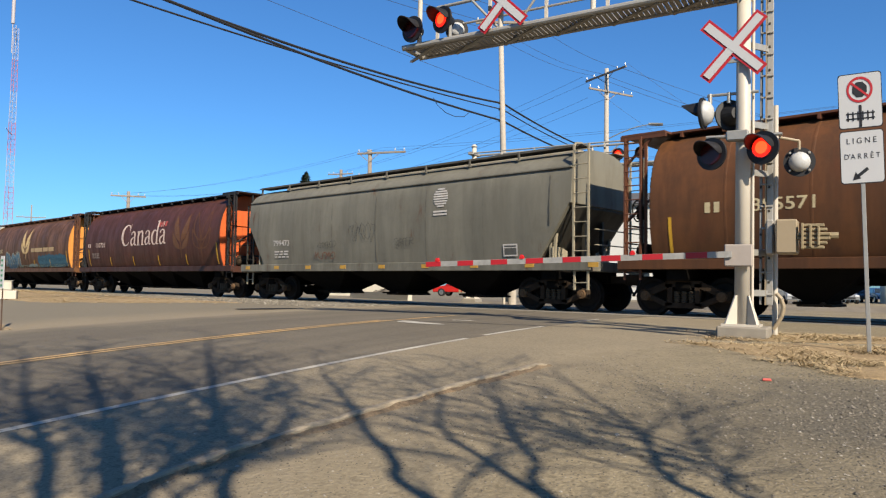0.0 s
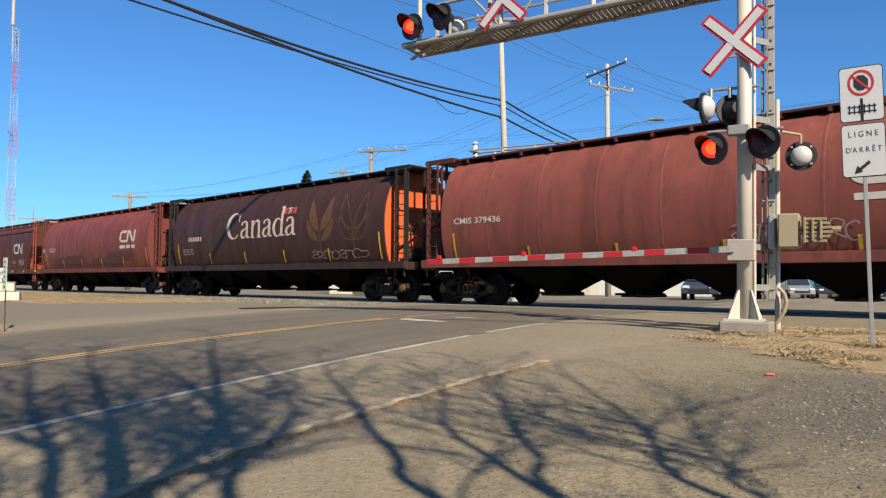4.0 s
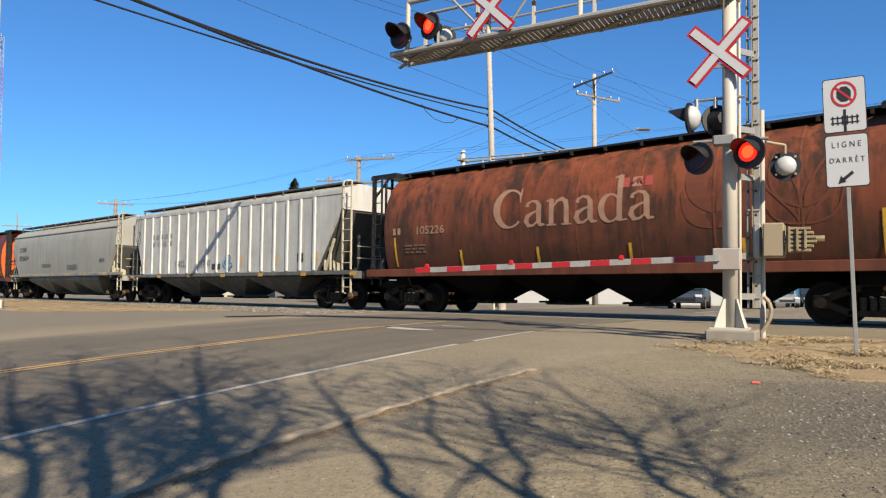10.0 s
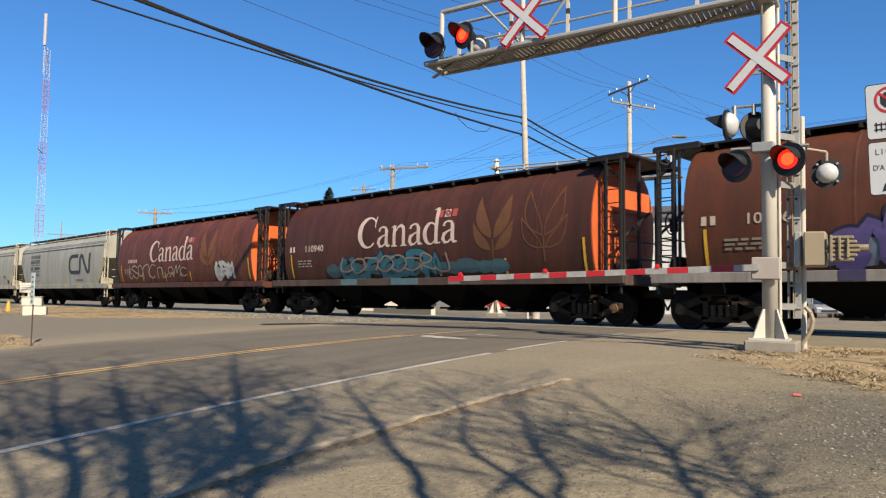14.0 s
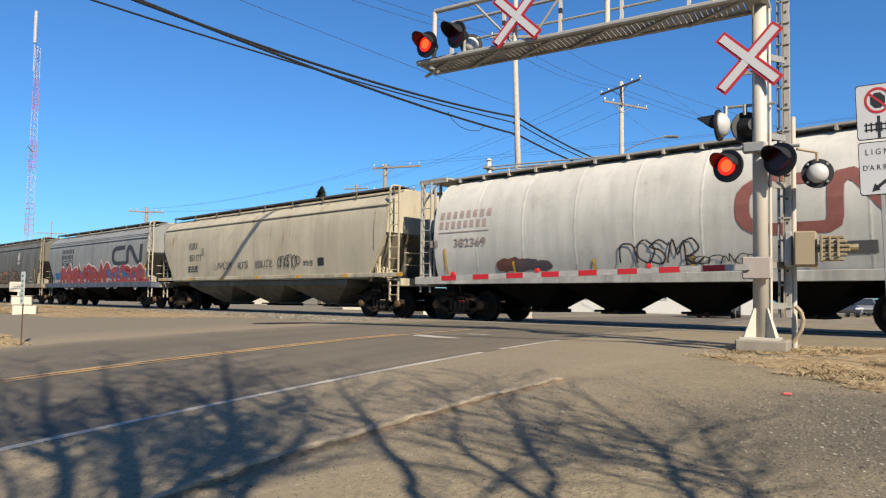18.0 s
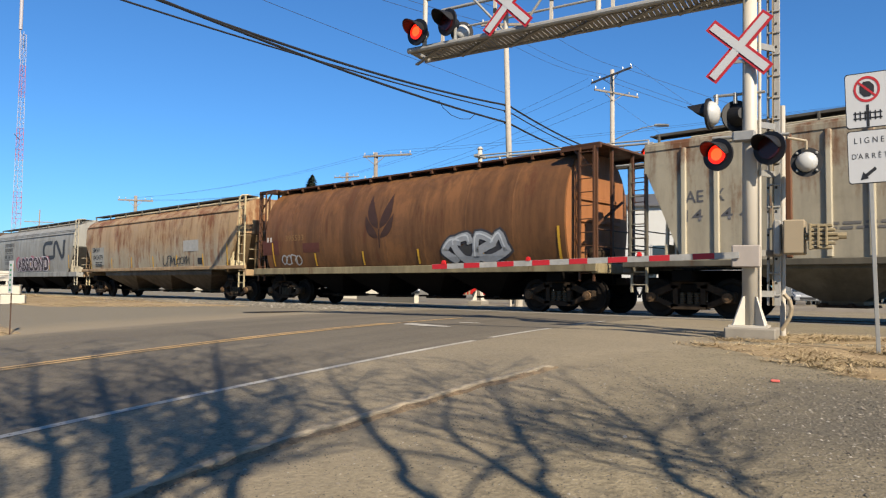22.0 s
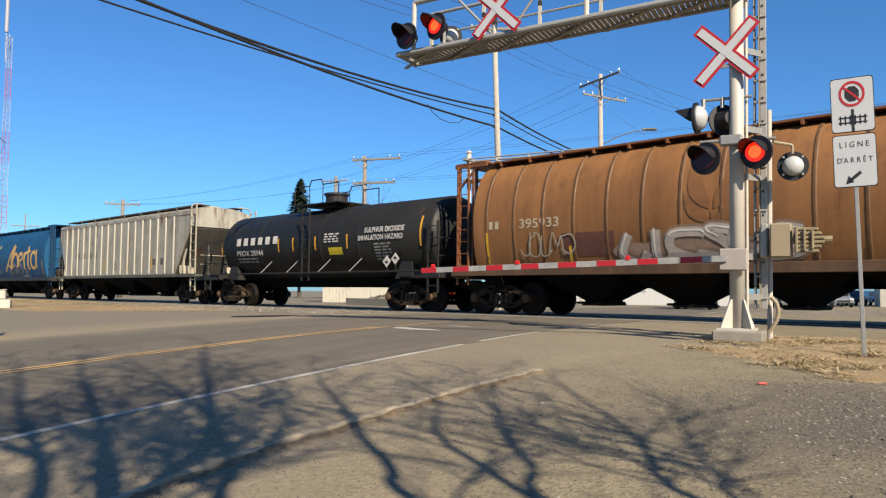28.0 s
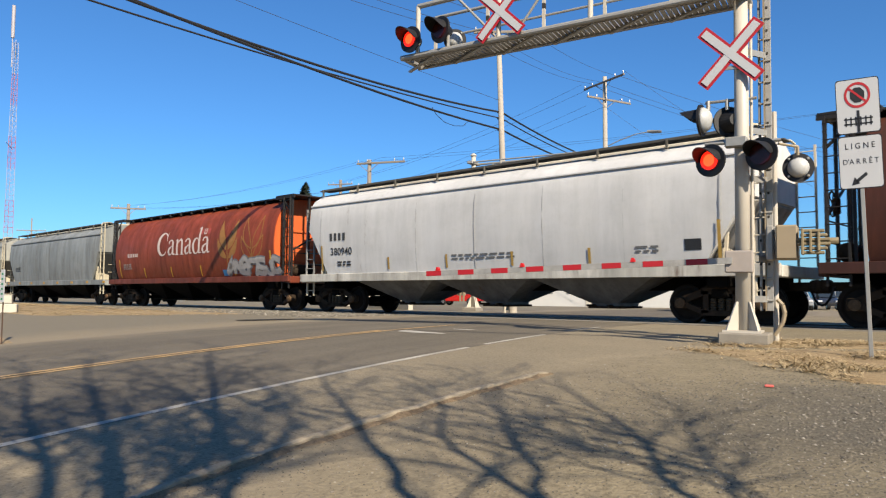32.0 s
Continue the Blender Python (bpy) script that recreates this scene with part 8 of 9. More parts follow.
GREY = (0.30, 0.31, 0.31)
INK = (0.035, 0.04, 0.048)
CARS = [
    dict(kind="round", body=(0.135, 0.055, 0.020), end=(0.264, 0.106, 0.035), rack=(0.13, 0.05, 0.025), rust=0.3, grime=0.6, label="ochre-brown cylindrical grain hopper car with rusty end frames", marks=number("395571", (0.6, 0.5, 0.3), -0.60, -0.45, 2.48, 0.28) + yellows()),
    dict(kind="smooth", body=(0.200, 0.189, 0.150), end=(0.373, 0.326, 0.232), grime=0.25, label="weathered grey grain hopper car with yellow sill reflectors", marks=number("799473", WHITE, -0.72, -0.60, 2.15, 0.22, False) + sillmarks(9) + data(-0.66, 1.8, WHITE) + [("disc", 0.31, 3.30, WHITE, 0.30), ("tag", -0.34, 2.0, (0.07, 0.07, 0.06), 0.96, 0.21, 7, 0.013), ("tag", -0.12, 2.4, (0.07, 0.07, 0.06), 1.28, 0.49, 6, 0.014), ("tag", 0.12, 2.0, (0.07, 0.07, 0.06), 0.80, 0.24, 6, 0.013), ("spray", -0.42, 1.50, (0.18, 0.07, 0.04), -0.28, 1.80, 5, 0.03), ("patch", 0.62, 1.65, WHITE, 0.5, 0.34), ("patch", 0.62, 1.65, (0.10, 0.10, 0.09), 0.42, 0.26)]),
    canada(2, BROWN, "dark brown cylindrical grain hopper car with orange ends and white word", digits="110701"),
    dict(kind="round", body=(0.167, 0.072, 0.026), end=(0.634, 0.264, 0.053), rack=(0.10, 0.04, 0.02), rust=0.45, grime=0.8, rust_col=(0.06, 0.028, 0.014), label="ochre-brown grain hopper car with gold leaf emblem and blue graffiti", marks=[("wheat", -0.04, 2.95, (0.62, 0.44, 0.20), 1.25)] + wordbars(0.09, 2.34, 0.55, 2.58, (0.46, 0.33, 0.17), 3, 8, 5, 5) + number("395533", (0.6, 0.5, 0.3)) + [("cloud", -0.49, 1.40, (0.05, 0.10, 0.13), -0.19, 2.1, 5), ("piece", -0.34, 1.80, (0.08, 0.16, 0.22), 2.5, 0.75, 5, (0.38, 0.36, 0.28)), ("cloud", 0.22, 1.38, (0.028, 0.10, 0.15), 0.78, 2.2, 8), ("cloud", 0.24, 1.36, (0.05, 0.15, 0.21), 0.80, 1.85, 13), ("spray", 0.26, 1.45, (0.05, 0.16, 0.22), 0.76, 2.05, 15, 0.03), ("cloud", 0.02, 1.42, (0.30, 0.38, 0.36), 0.2, 1.62, 4), ("spray", -0.2, 1.38, (0.30, 0.42, 0.36), 0.75, 1.56, 22, 0.03)] + yellows()),
    dict(kind="smooth", body=(0.365, 0.348, 0.283), end=(0.513, 0.440, 0.310), lines=True, grime=0.22, rust=0.15, high=0.10, rust_col=(0.24, 0.13, 0.07), label="pale grey grain hopper car with cream ends and blue graffiti", marks=[("fit", -0.755, 2.27, DARK, -0.675, 2.50, "SMW")] + number("841375", DARK, -0.745, -0.62, 1.95, 0.23, False) + [("piece", 0.37, 1.84, (0.30, 0.32, 0.32), 1.2, 0.9, 2, (0.02, 0.025, 0.03)), ("piece", 0.05, 1.78, (0.20, 0.24, 0.26), 1.2, 0.45, 3, (0.11, 0.14, 0.16)), ("piece", 0.62, 1.72, (0.36, 0.41, 0.45), 1.8, 0.55, 4, (0.20, 0.25, 0.30)), ("spray", -0.60, 1.52, (0.14, 0.15, 0.16), -0.10, 1.98, 11, 0.03), ("spray", -0.5, 1.42, (0.16, 0.17, 0.18), 0.1, 1.7, 12, 0.024), ("spray", 0.12, 1.42, (0.10, 0.16, 0.2), 0.3, 1.7, 6, 0.024)] + sillmarks(9)),
    dict(kind="round", body=(0.264, 0.077, 0.058), end=(0.194, 0.053, 0.044), rack=(0.10, 0.03, 0.025), label="faded maroon cylindrical grain hopper car with white winding emblem", marks=[("logo", 0.445, 2.62, WHITE, 0.66, 3.28)] + wordbars(0.455, 2.32, 0.66, 2.46, WHITE, 3, 2, 2) + [("fit", -0.82, 2.37, WHITE, -0.61, 2.55, "CMIS 379436"), ("spray", 0.16, 1.50, (0.36, 0.27, 0.28), 0.47, 2.0, 9, 0.035)] + yellows(6, 1.5, 0.3)),
    canada(6, (0.068, 0.027, 0.022), "dark brown cylindrical grain hopper car with orange ends", extra=[("spray", 0.35, 1.45, (0.4, 0.3, 0.28), 0.72, 1.8, 8, 0.03)]),
    dict(kind="round", body=(0.229, 0.055, 0.04), end=(0.176, 0.044, 0.035), rack=(0.14, 0.035, 0.025), label="red-maroon cylindrical grain hopper car with white winding emblem", marks=[("patch", -0.40, 1.72, (0.105, 0.028, 0.022), 4.7, 0.46), ("patch", -0.30, 1.98, (0.105, 0.028, 0.022), 2.4, 0.16), ("patch", 0.22, 1.68, (0.105, 0.028, 0.022), 3.6, 0.40), ("patch", 0.42, 1.92, (0.105, 0.028, 0.022), 3.2, 0.50), ("logo", 0.425, 2.60, WHITE, 0.64, 3.22)] + wordbars(0.43, 2.30, 0.64, 2.46, WHITE, 3, 2, 2) + number("382527", WHITE, -0.755, -0.64, 2.45, 0.24) + yellows()),
    dict(kind="smooth", body=(0.115, 0.028, 0.015), end=(0.317, 0.065, 0.027), label="dark maroon grain hopper car with white winding emblem", marks=[("logo", 0.44, 2.38, WHITE, 0.645, 3.05)] + number("853083", WHITE, -0.67, -0.51, 2.10, 0.30, False) + [("fit", -0.67, 2.56, WHITE, -0.57, 2.86, "NOKL")] + wordbars(-0.49, 1.66, -0.35, 1.80, WHITE, 3, 2, 2) + [("spray", 0.555, 1.58, (0.45, 0.45, 0.47), 0.675, 2.02, 4, 0.04), ("patch", 0.33, 1.72, (0.34, 0.27, 0.2), 0.45, 0.36), ("patch", 0.33, 1.72, (0.05, 0.02, 0.018), 0.37, 0.28)] + data(-0.62, 1.78, WHITE) + data(-0.10, 1.95, (0.4, 0.3, 0.27), 0.7, 2) + data(0.44, 1.85, (0.4, 0.3, 0.27), 0.6, 2) + sillmarks(8)),
    dict(kind="ribbed", hopper_shade=0.28, body=(0.40, 0.415, 0.36), end=(0.42, 0.425, 0.35), rust=0.70, high=0.15, grime=0.2, rust_col=(0.15, 0.055, 0.02), label="pale grey ribbed hopper car heavily streaked with rust", marks=[("fit", -0.735, 2.02, (0.12, 0.13, 0.14), -0.625, 2.36, "AB  X"), ("fit", -0.56, 2.00, (0.12, 0.13, 0.14), -0.42, 2.34, "779 22")] + data(-0.6, 1.75, (0.12, 0.13, 0.14), 2.4, 2) + sillmarks(8)),
    dict(kind="round", body=(0.352, 0.119, 0.057), second=(0.264, 0.273, 0.29), end=(0.484, 0.458, 0.396), rack=(0.10, 0.05, 0.03), sill=(0.42, 0.40, 0.35), rust=0.1, label="orange primer and blue-grey cylindrical hopper car with pale ends", marks=[("patch", -0.80, 2.24, (0.22, 0.21, 0.16), 1.25, 0.70), ("fit", -0.87, 1.99, (0.05, 0.05, 0.05), -0.74, 2.19, "383590")] + wordbars(-0.845, 2.30, -0.79, 2.52, (0.05, 0.05, 0.05), 1, 1) + [("patch", -0.28, 1.70, (0.05, 0.05, 0.06), 0.75, 0.36), ("patch", 0.01, 1.60, (0.05, 0.05, 0.06), 0.72, 0.18), ("patch", 0.15, 1.92, (0.07, 0.07, 0.08), 0.4, 0.5)] + sillmarks(5)),
    dict(kind="ribbed", body=(0.345, 0.34, 0.308), end=(0.43, 0.40, 0.33), rust=0.36, high=0.10, grime=0.6, rust_col=(0.12, 0.06, 0.035), label="dirty grey ribbed hopper car", marks=[("fit", -0.61, 2.25, (0.09, 0.09, 0.10), -0.40, 2.53, "4 8 2 0 1"), ("patch", -0.66, 2.39, (0.09, 0.09, 0.10), 0.28, 0.26), ("patch", 0.35, 1.94, (0.05, 0.05, 0.05), 0.40, 0.34), ("patch", 0.44, 1.94, (0.05, 0.05, 0.05), 0.38, 0.34)] + data(-0.55, 1.95, (0.15, 0.15, 0.15), 2.2, 3)),
    canada(12, (0.27, 0.078, 0.034), "rust-red cylindrical grain hopper car with orange ends and worn paint", word=(0.40, 0.23, 0.15), leaves=(0.17, 0.05, 0.022), rust=0.62, rust_col=(0.055, 0.03, 0.018), grime=0.7, digits="105226", shift=-0.02) | dict(second=(0.11, 0.042, 0.024)),
    dict(kind="ribbed", hopper_shade=0.25, body=(0.53, 0.525, 0.495), end=(0.560, 0.502, 0.371), rust=0.06, grime=0.25, label="dusty white ribbed hopper car with cream ends", marks=[("reflect", x, 1.78, YELLOW, 0.42) for x in (-0.80, -0.53, -0.26, 0.15, 0.42, 0.70)] + [("spray", -0.46, 1.62, (0.06, 0.07, 0.08), -0.35, 1.92, 5, 0.03), ("spray", -0.20, 1.62, (0.06, 0.07, 0.08), -0.12, 1.92, 4, 0.03), ("patch", -0.07, 1.60, (0.05, 0.05, 0.06), 0.65, 0.24), ("piece", 0.035, 1.77, (0.25, 0.4, 0.5), 0.6, 0.45, 2, (0.05, 0.12, 0.2)), ("patch", 0.59, 1.83, (0.05, 0.05, 0.05), 0.36, 0.32), ("outline", -0.89, 3.45, (0.10, 0.11, 0.12), 0.62, 1.1, 2, 0.035), ("spray", -0.93, 2.75, (0.10, 0.2, 0.18), -0.85, 3.0, 3, 0.03)] + wordbars(-0.72, 2.95, -0.50, 3.15, GREY, 1, 1, 1, 1, 1) + wordbars(-0.72, 2.62, -0.50, 2.82, GREY, 1, 1, 1, 1) + sillmarks(7)),
    dict(kind="smooth", hopper_shade=0.65, sill_z=1.42, body=(0.335, 0.332, 0.295), end=(0.513, 0.458, 0.341), rust=0.0, grime=0.10, bays=3, label="clean light grey grain hopper car with cream ends", marks=number("353654", DARK, -0.775, -0.59, 2.48, 0.28, False) + [("fit", -0.775, 2.86, DARK, -0.63, 3.13, "COER")] + data(-0.25, 2.0, (0.12, 0.12, 0.12), 1.4, 2) + data(0.2, 1.9, (0.12, 0.12, 0.12), 1.4, 3) + data(0.66, 2.15, (0.12, 0.12, 0.12), 0.6, 2) + sillmarks(8, 1.42)),
    canada(15, (0.135, 0.036, 0.018), "red-brown grain hopper car with orange ends and silver graffiti", rust=0.15, word=(0.66, 0.5, 0.44), extra=[("fit", -0.66, 1.42, (0.14, 0.12, 0.12), -0.09, 2.26, "bKO", 0.09, 0.0, 0.012), ("fit", -0.65, 1.46, SILVER, -0.10, 2.22, "bKO", 0.045, 0.0, 0.022), ("cloud", -0.70, 1.40, (0.30, 0.28, 0.27), -0.05, 1.58, 9), ("piece", 0.365, 1.78, (0.40, 0.38, 0.36), 3.2, 0.6, 4, (0.09, 0.08, 0.08)), ("spray", 0.60, 1.6, (0.4, 0.36, 0.3), 0.74, 1.9, 5, 0.03)], digits="111590"),
    canada(16, (0.111, 0.036, 0.018), "brown grain hopper car with orange ends and purple graffiti", rust=0.15, word=(0.52, 0.42, 0.32), extra=[("cloud", -0.56, 1.40, (0.16, 0.20, 0.26), -0.09, 2.12, 7), ("cloud", -0.40, 2.0, (0.26, 0.22, 0.10), -0.28, 2.42, 2), ("piece", -0.32, 1.76, (0.10, 0.075, 0.23), 3.5, 0.74, 4, (0.016, 0.013, 0.03)), ("cloud", -0.08, 1.40, (0.10, 0.15, 0.14), 0.13, 2.10, 3), ("piece", 0.02, 1.78, (0.30, 0.28, 0.15), 1.4, 0.62, 2, (0.02, 0.02, 0.015)), ("cloud", 0.14, 1.38, (0.075, 0.055, 0.085), 0.66, 2.25, 7), ("cloud", 0.10, 2.12, (0.14, 0.20, 0.19), 0.30, 2.36, 3), ("piece", 0.39, 1.80, (0.17, 0.075, 0.16), 3.5, 0.78, 3, (0.40, 0.28, 0.40))] + [("sillmark", x, 1.225, c, w, 0.21) for x, c, w in ((-0.47, (0.05, 0.04, 0.09), 0.5), (-0.36, (0.035, 0.03, 0.06), 0.4), (-0.24, (0.05, 0.04, 0.09), 0.55), (0.07, (0.15, 0.22, 0.23), 0.4), (0.24, (0.10, 0.08, 0.09), 0.6))], digits="109067", shift=0.01, sill=(0.30, 0.27, 0.245)),
    canada(17, (0.089, 0.029, 0.018), "dark brown grain hopper car with orange ends and teal graffiti", extra=[("cloud", -0.56, 1.38, (0.045, 0.10, 0.115), 0.34, 1.98, 12), ("spray", -0.46, 1.5, (0.26, 0.20, 0.17), 0.20, 2.15, 8, 0.07), ("piece", -0.16, 1.74, (0.03, 0.13, 0.17), 5.0, 0.62, 5, (0.010, 0.022, 0.03)), ("cloud", 0.26, 1.40, (0.05, 0.12, 0.14), 0.48, 1.85, 3)] + [("sillmark", x, 1.225, c, w, 0.21) for x, c, w in ((-0.40, (0.10, 0.17, 0.18), 0.9), (-0.05, (0.09, 0.16, 0.18), 1.3), (0.22, (0.20, 0.17, 0.14), 0.5))], digits="110940", sill=(0.10, 0.065, 0.05)),
    canada(18, (0.150, 0.044, 0.024), "red-brown grain hopper car with orange ends and white graffiti", rust=0.2, shift=-0.055, extra=[("spray", -0.70, 1.55, (0.5, 0.42, 0.38), -0.30, 2.3, 5, 0.05), ("spray", -0.28, 1.55, (0.45, 0.38, 0.34), 0.11, 2.2, 5, 0.05), ("cloud", 0.44, 1.5, (0.34, 0.42, 0.40), 0.62, 2.0, 3), ("piece", 0.53, 1.82, (0.5, 0.48, 0.46), 1.5, 0.6, 2, (0.1, 0.07, 0.06))]),
    dict(kind="smooth", body=(0.36, 0.35, 0.30), end=(0.485, 0.431, 0.318), lines=True, grime=0.18, rust=0.05, label="pale blue-grey grain hopper car with dark winding emblem", marks=[("logo", 0.21, 1.95, INK, 0.63, 3.20, 0.18), ("bars", 0.42, 1.55, (0.1, 0.1, 0.12), 1.2, 1, 0.16)] + rail_name(-0.66, -0.44, INK, "388949") + sillmarks(8)),
    dict(kind="smooth", body=(0.39, 0.372, 0.305), end=(0.513, 0.440, 0.310), lines=True, grime=0.15, rust=0.04, label="grey-green grain hopper car with cream ends", marks=number("350919", DARK, -0.79, -0.69, 2.02, 0.25, False) + [("fit", -0.79, 2.28, DARK, -0.70, 2.53, "CEFX"), ("patch", 0.71, 1.60, DARK, 0.42, 0.26)] + data(-0.72, 1.72, DARK, 0.9, 2) + data(0.60, 2.0, DARK, 0.5, 2) + [("patch", x, 1.85, (0.32, 0.31, 0.27), 0.5, 0.34) for x in (-0.58, -0.2)] + [("sillmark", x, 1.29 - 0.045 * k, (0.10, 0.10, 0.09), w * (1 - 0.12 * k), 0.018) for x, w in ((-0.52, 1.1), (-0.06, 0.9), (0.36, 1.3)) for k in range(3)] + sillmarks(8)),
    dict(kind="round", body=(0.62, 0.605, 0.55), end=(0.56, 0.52, 0.43), rack=(0.40, 0.38, 0.34), rust=0.04, grime=0.2, label="off-white cylindrical hopper car with red-brown winding emblem", marks=[("logo", 0.27, 2.08, (0.27, 0.10, 0.08), 0.74, 3.40, 0.20)] + wordbars(-0.85, 3.08, -0.60, 3.30, (0.42, 0.33, 0.29), 1, 1, 1, 1, 1, 1, 1, 1) + wordbars(-0.85, 2.78, -0.62, 3.00, (0.42, 0.33, 0.29), 1, 1, 1, 1, 1, 1, 1, 1) + [("rule", -0.73, 2.66, (0.36, 0.28, 0.24), 2.0, 0.03), ("spray", -0.09, 1.50, (0.04, 0.035, 0.04), 0.18, 2.15, 5, 0.05), ("spray", 0.12, 1.48, (0.05, 0.06, 0.06), 0.34, 1.75, 6, 0.03), ("cloud", -0.58, 1.42, (0.16, 0.06, 0.04), -0.42, 1.85, 3), ("cloud", -0.52, 1.42, (0.10, 0.08, 0.09), -0.34, 1.80, 3), ("patch", 0.565, 1.77, (0.10, 0.10, 0.10), 0.72, 0.26)] + number("382369", (0.36, 0.28, 0.24), -0.775, -0.62, 2.34, 0.25) + yellows(6, 1.55, 0.35)),
    dict(kind="smooth", hopper_shade=0.34, sill_z=1.43, body=(0.50, 0.45, 0.335), end=(0.541, 0.458, 0.310), rust=0.10, grime=0.16, high=0.05, rust_col=(0.26, 0.16, 0.08), label="cream grain hopper car with black graffiti tags", marks=number("851171", DARK, -0.635, -0.52, 2.38, 0.30, False) + [("fit", -0.64, 2.77, DARK, -0.55, 3.07, "FURX"), ("spray", -0.38, 1.80, INK, -0.22, 2.16, 6, 0.028), ("spray", -0.17, 1.80, INK, -0.08, 2.14, 4, 0.035), ("patch", 0.005, 1.97, (0.2, 0.19, 0.16), 0.5, 0.28), ("spray", 0.035, 1.82, INK, 0.12, 2.16, 4, 0.03), ("spray", 0.16, 1.76, INK, 0.33, 2.30, 6, 0.05), ("patch", 0.465, 1.97, DARK, 0.36, 0.28), ("patch", -0.50, 2.65, (0.25, 0.23, 0.18), 0.22, 0.3)] + data(-0.6, 1.95, DARK) + data(0.38, 1.97, (0.2, 0.18, 0.15), 0.6, 2) + sillmarks(7, 1.43)),
    dict(kind="smooth", body=(0.262, 0.268, 0.262), end=(0.447, 0.405, 0.310), lines=True, grime=0.2, rust=0.06, sill=(0.10, 0.12, 0.17), label="blue-grey grain hopper car with black emblem and red graffiti", marks=rail_name(-0.62, -0.39, INK, "388754") + [("logo", 0.32, 2.25, INK, 0.79, 3.30, 0.20), ("cloud", -0.80, 1.36, (0.03, 0.13, 0.30), 0.86, 2.16, 17), ("cloud", -0.78, 1.34, (0.40, 0.36, 0.36), 0.86, 1.60, 26), ("cloud", -0.62, 1.40, (0.26, 0.05, 0.05), -0.26, 2.0, 5), ("cloud", -0.18, 1.40, (0.26, 0.05, 0.05), 0.26, 2.0, 6), ("cloud", 0.33, 1.40, (0.26, 0.05, 0.05), 0.84, 1.95, 7), ("piece", -0.45, 1.74, (0.33, 0.06, 0.06), 3.2, 0.85, 4, (0.62, 0.55, 0.54)), ("piece", 0.03, 1.74, (0.30, 0.05, 0.05), 3.8, 0.85, 4, (0.62, 0.55, 0.54)), ("piece", 0.58, 1.70, (0.33, 0.06, 0.06), 4.4, 0.80, 5, (0.62, 0.55, 0.54))] + [("reflect", x, 1.6, YELLOW, 0.5) for x in (-0.76, -0.48, -0.20, 0.15, 0.47)] + [("reflect", 0.83, 1.85, YELLOW, 0.8)]),
    dict(kind="smooth", body=(0.147, 0.139, 0.116), end=(0.336, 0.290, 0.209), sill=(0.27, 0.225, 0.155), label="dark grey grain hopper car with orange graffiti and white emblem", marks=number("799723", WHITE, -0.65, -0.51, 2.04, 0.28, False) + wordbars(-0.66, 2.37, -0.62, 2.62, WHITE, 1, 1) + [("disc", 0.345, 3.27, WHITE, 0.30), ("cloud", -0.52, 1.40, (0.35, 0.12, 0.05), 0.42, 1.62, 9), ("cloud", -0.50, 1.85, (0.36, 0.12, 0.05), -0.36, 2.2, 2), ("cloud", 0.10, 1.9, (0.36, 0.12, 0.05), 0.36, 2.2, 3), ("cloud", -0.14, 2.0, (0.36, 0.12, 0.05), 0.06, 2.25, 3), ("piece", -0.27, 1.78, (0.15, 0.105, 0.06), 3.4, 0.7, 4, (0.012, 0.01, 0.01)), ("piece", 0.12, 1.78, (0.15, 0.105, 0.06), 3.0, 0.7, 3, (0.012, 0.01, 0.01)), ("spray", -0.78, 1.90, WHITE, -0.70, 2.2, 4, 0.03), ("patch", 0.65, 1.63, WHITE, 0.56, 0.28), ("patch", 0.65, 1.63, (0.05, 0.05, 0.045), 0.48, 0.20)] + [("reflect", x, 1.66, YELLOW, 0.4) for x in (-0.38, -0.11, 0.17, 0.43)] + [("reflect", x, 1.92, YELLOW, 0.85) for x in (-0.73, 0.76)] + data(0.52, 1.9, (0.35, 0.34, 0.3), 0.8, 3)),
    dict(kind="ribbed", body=(0.424, 0.375, 0.277), end=(0.447, 0.396, 0.287), rust=0.4, high=0.08, rusty_ribs=(3, 7, 10, 13, 15), rust_col=(0.17, 0.065, 0.025), label="grey ribbed hopper car with brown rust runs", hopper_shade=0.35, marks=[("fit", -0.80, 2.66, (0.10, 0.10, 0.11), -0.69, 2.94, "AE  X"), ("fit", -0.80, 2.22, (0.10, 0.10, 0.11), -0.62, 2.50, "14 14 4"), ("patch", 0.46, 2.0, (0.16, 0.15, 0.12), 0.5, 0.4), ("patch", 0.42, 1.95, (0.45, 0.42, 0.35), 0.3, 0.3)] + data(-0.35, 2.0, (0.16, 0.15, 0.14), 1.4, 2) + data(0.12, 1.9, (0.16, 0.15, 0.14), 1.4, 2)),
    dict(kind="round", body=(0.205, 0.092, 0.034), end=(0.37, 0.15, 0.053), rack=(0.10, 0.045, 0.022), rust=0.3, grime=0.7, sill=(0.28, 0.23, 0.13), label="dark ochre-brown cylindrical hopper car with faint leaf emblem", marks=[("wheat", -0.075, 2.90, (0.05, 0.021, 0.012), 1.15), ("patch", -0.845, 2.12, (0.11, 0.03, 0.018), 1.1, 0.55), ("patch", -0.53, 2.06, (0.11, 0.03, 0.018), 1.0, 0.34)] + wordbars(-0.87, 2.34, -0.83, 2.52, WHITE, 1, 1) + [("fit", -0.72, 2.34, (0.27, 0.15, 0.055), -0.58, 2.56, "395533"), ("cloud", 0.27, 1.42, (0.05, 0.05, 0.05), 0.56, 2.0, 3), ("piece", 0.41, 1.74, (0.38, 0.40, 0.42), 2.4, 0.7, 3, (0.05, 0.05, 0.06)), ("spray", -0.76, 1.42, SILVER, -0.60, 1.85, 4, 0.06)] + yellows()),
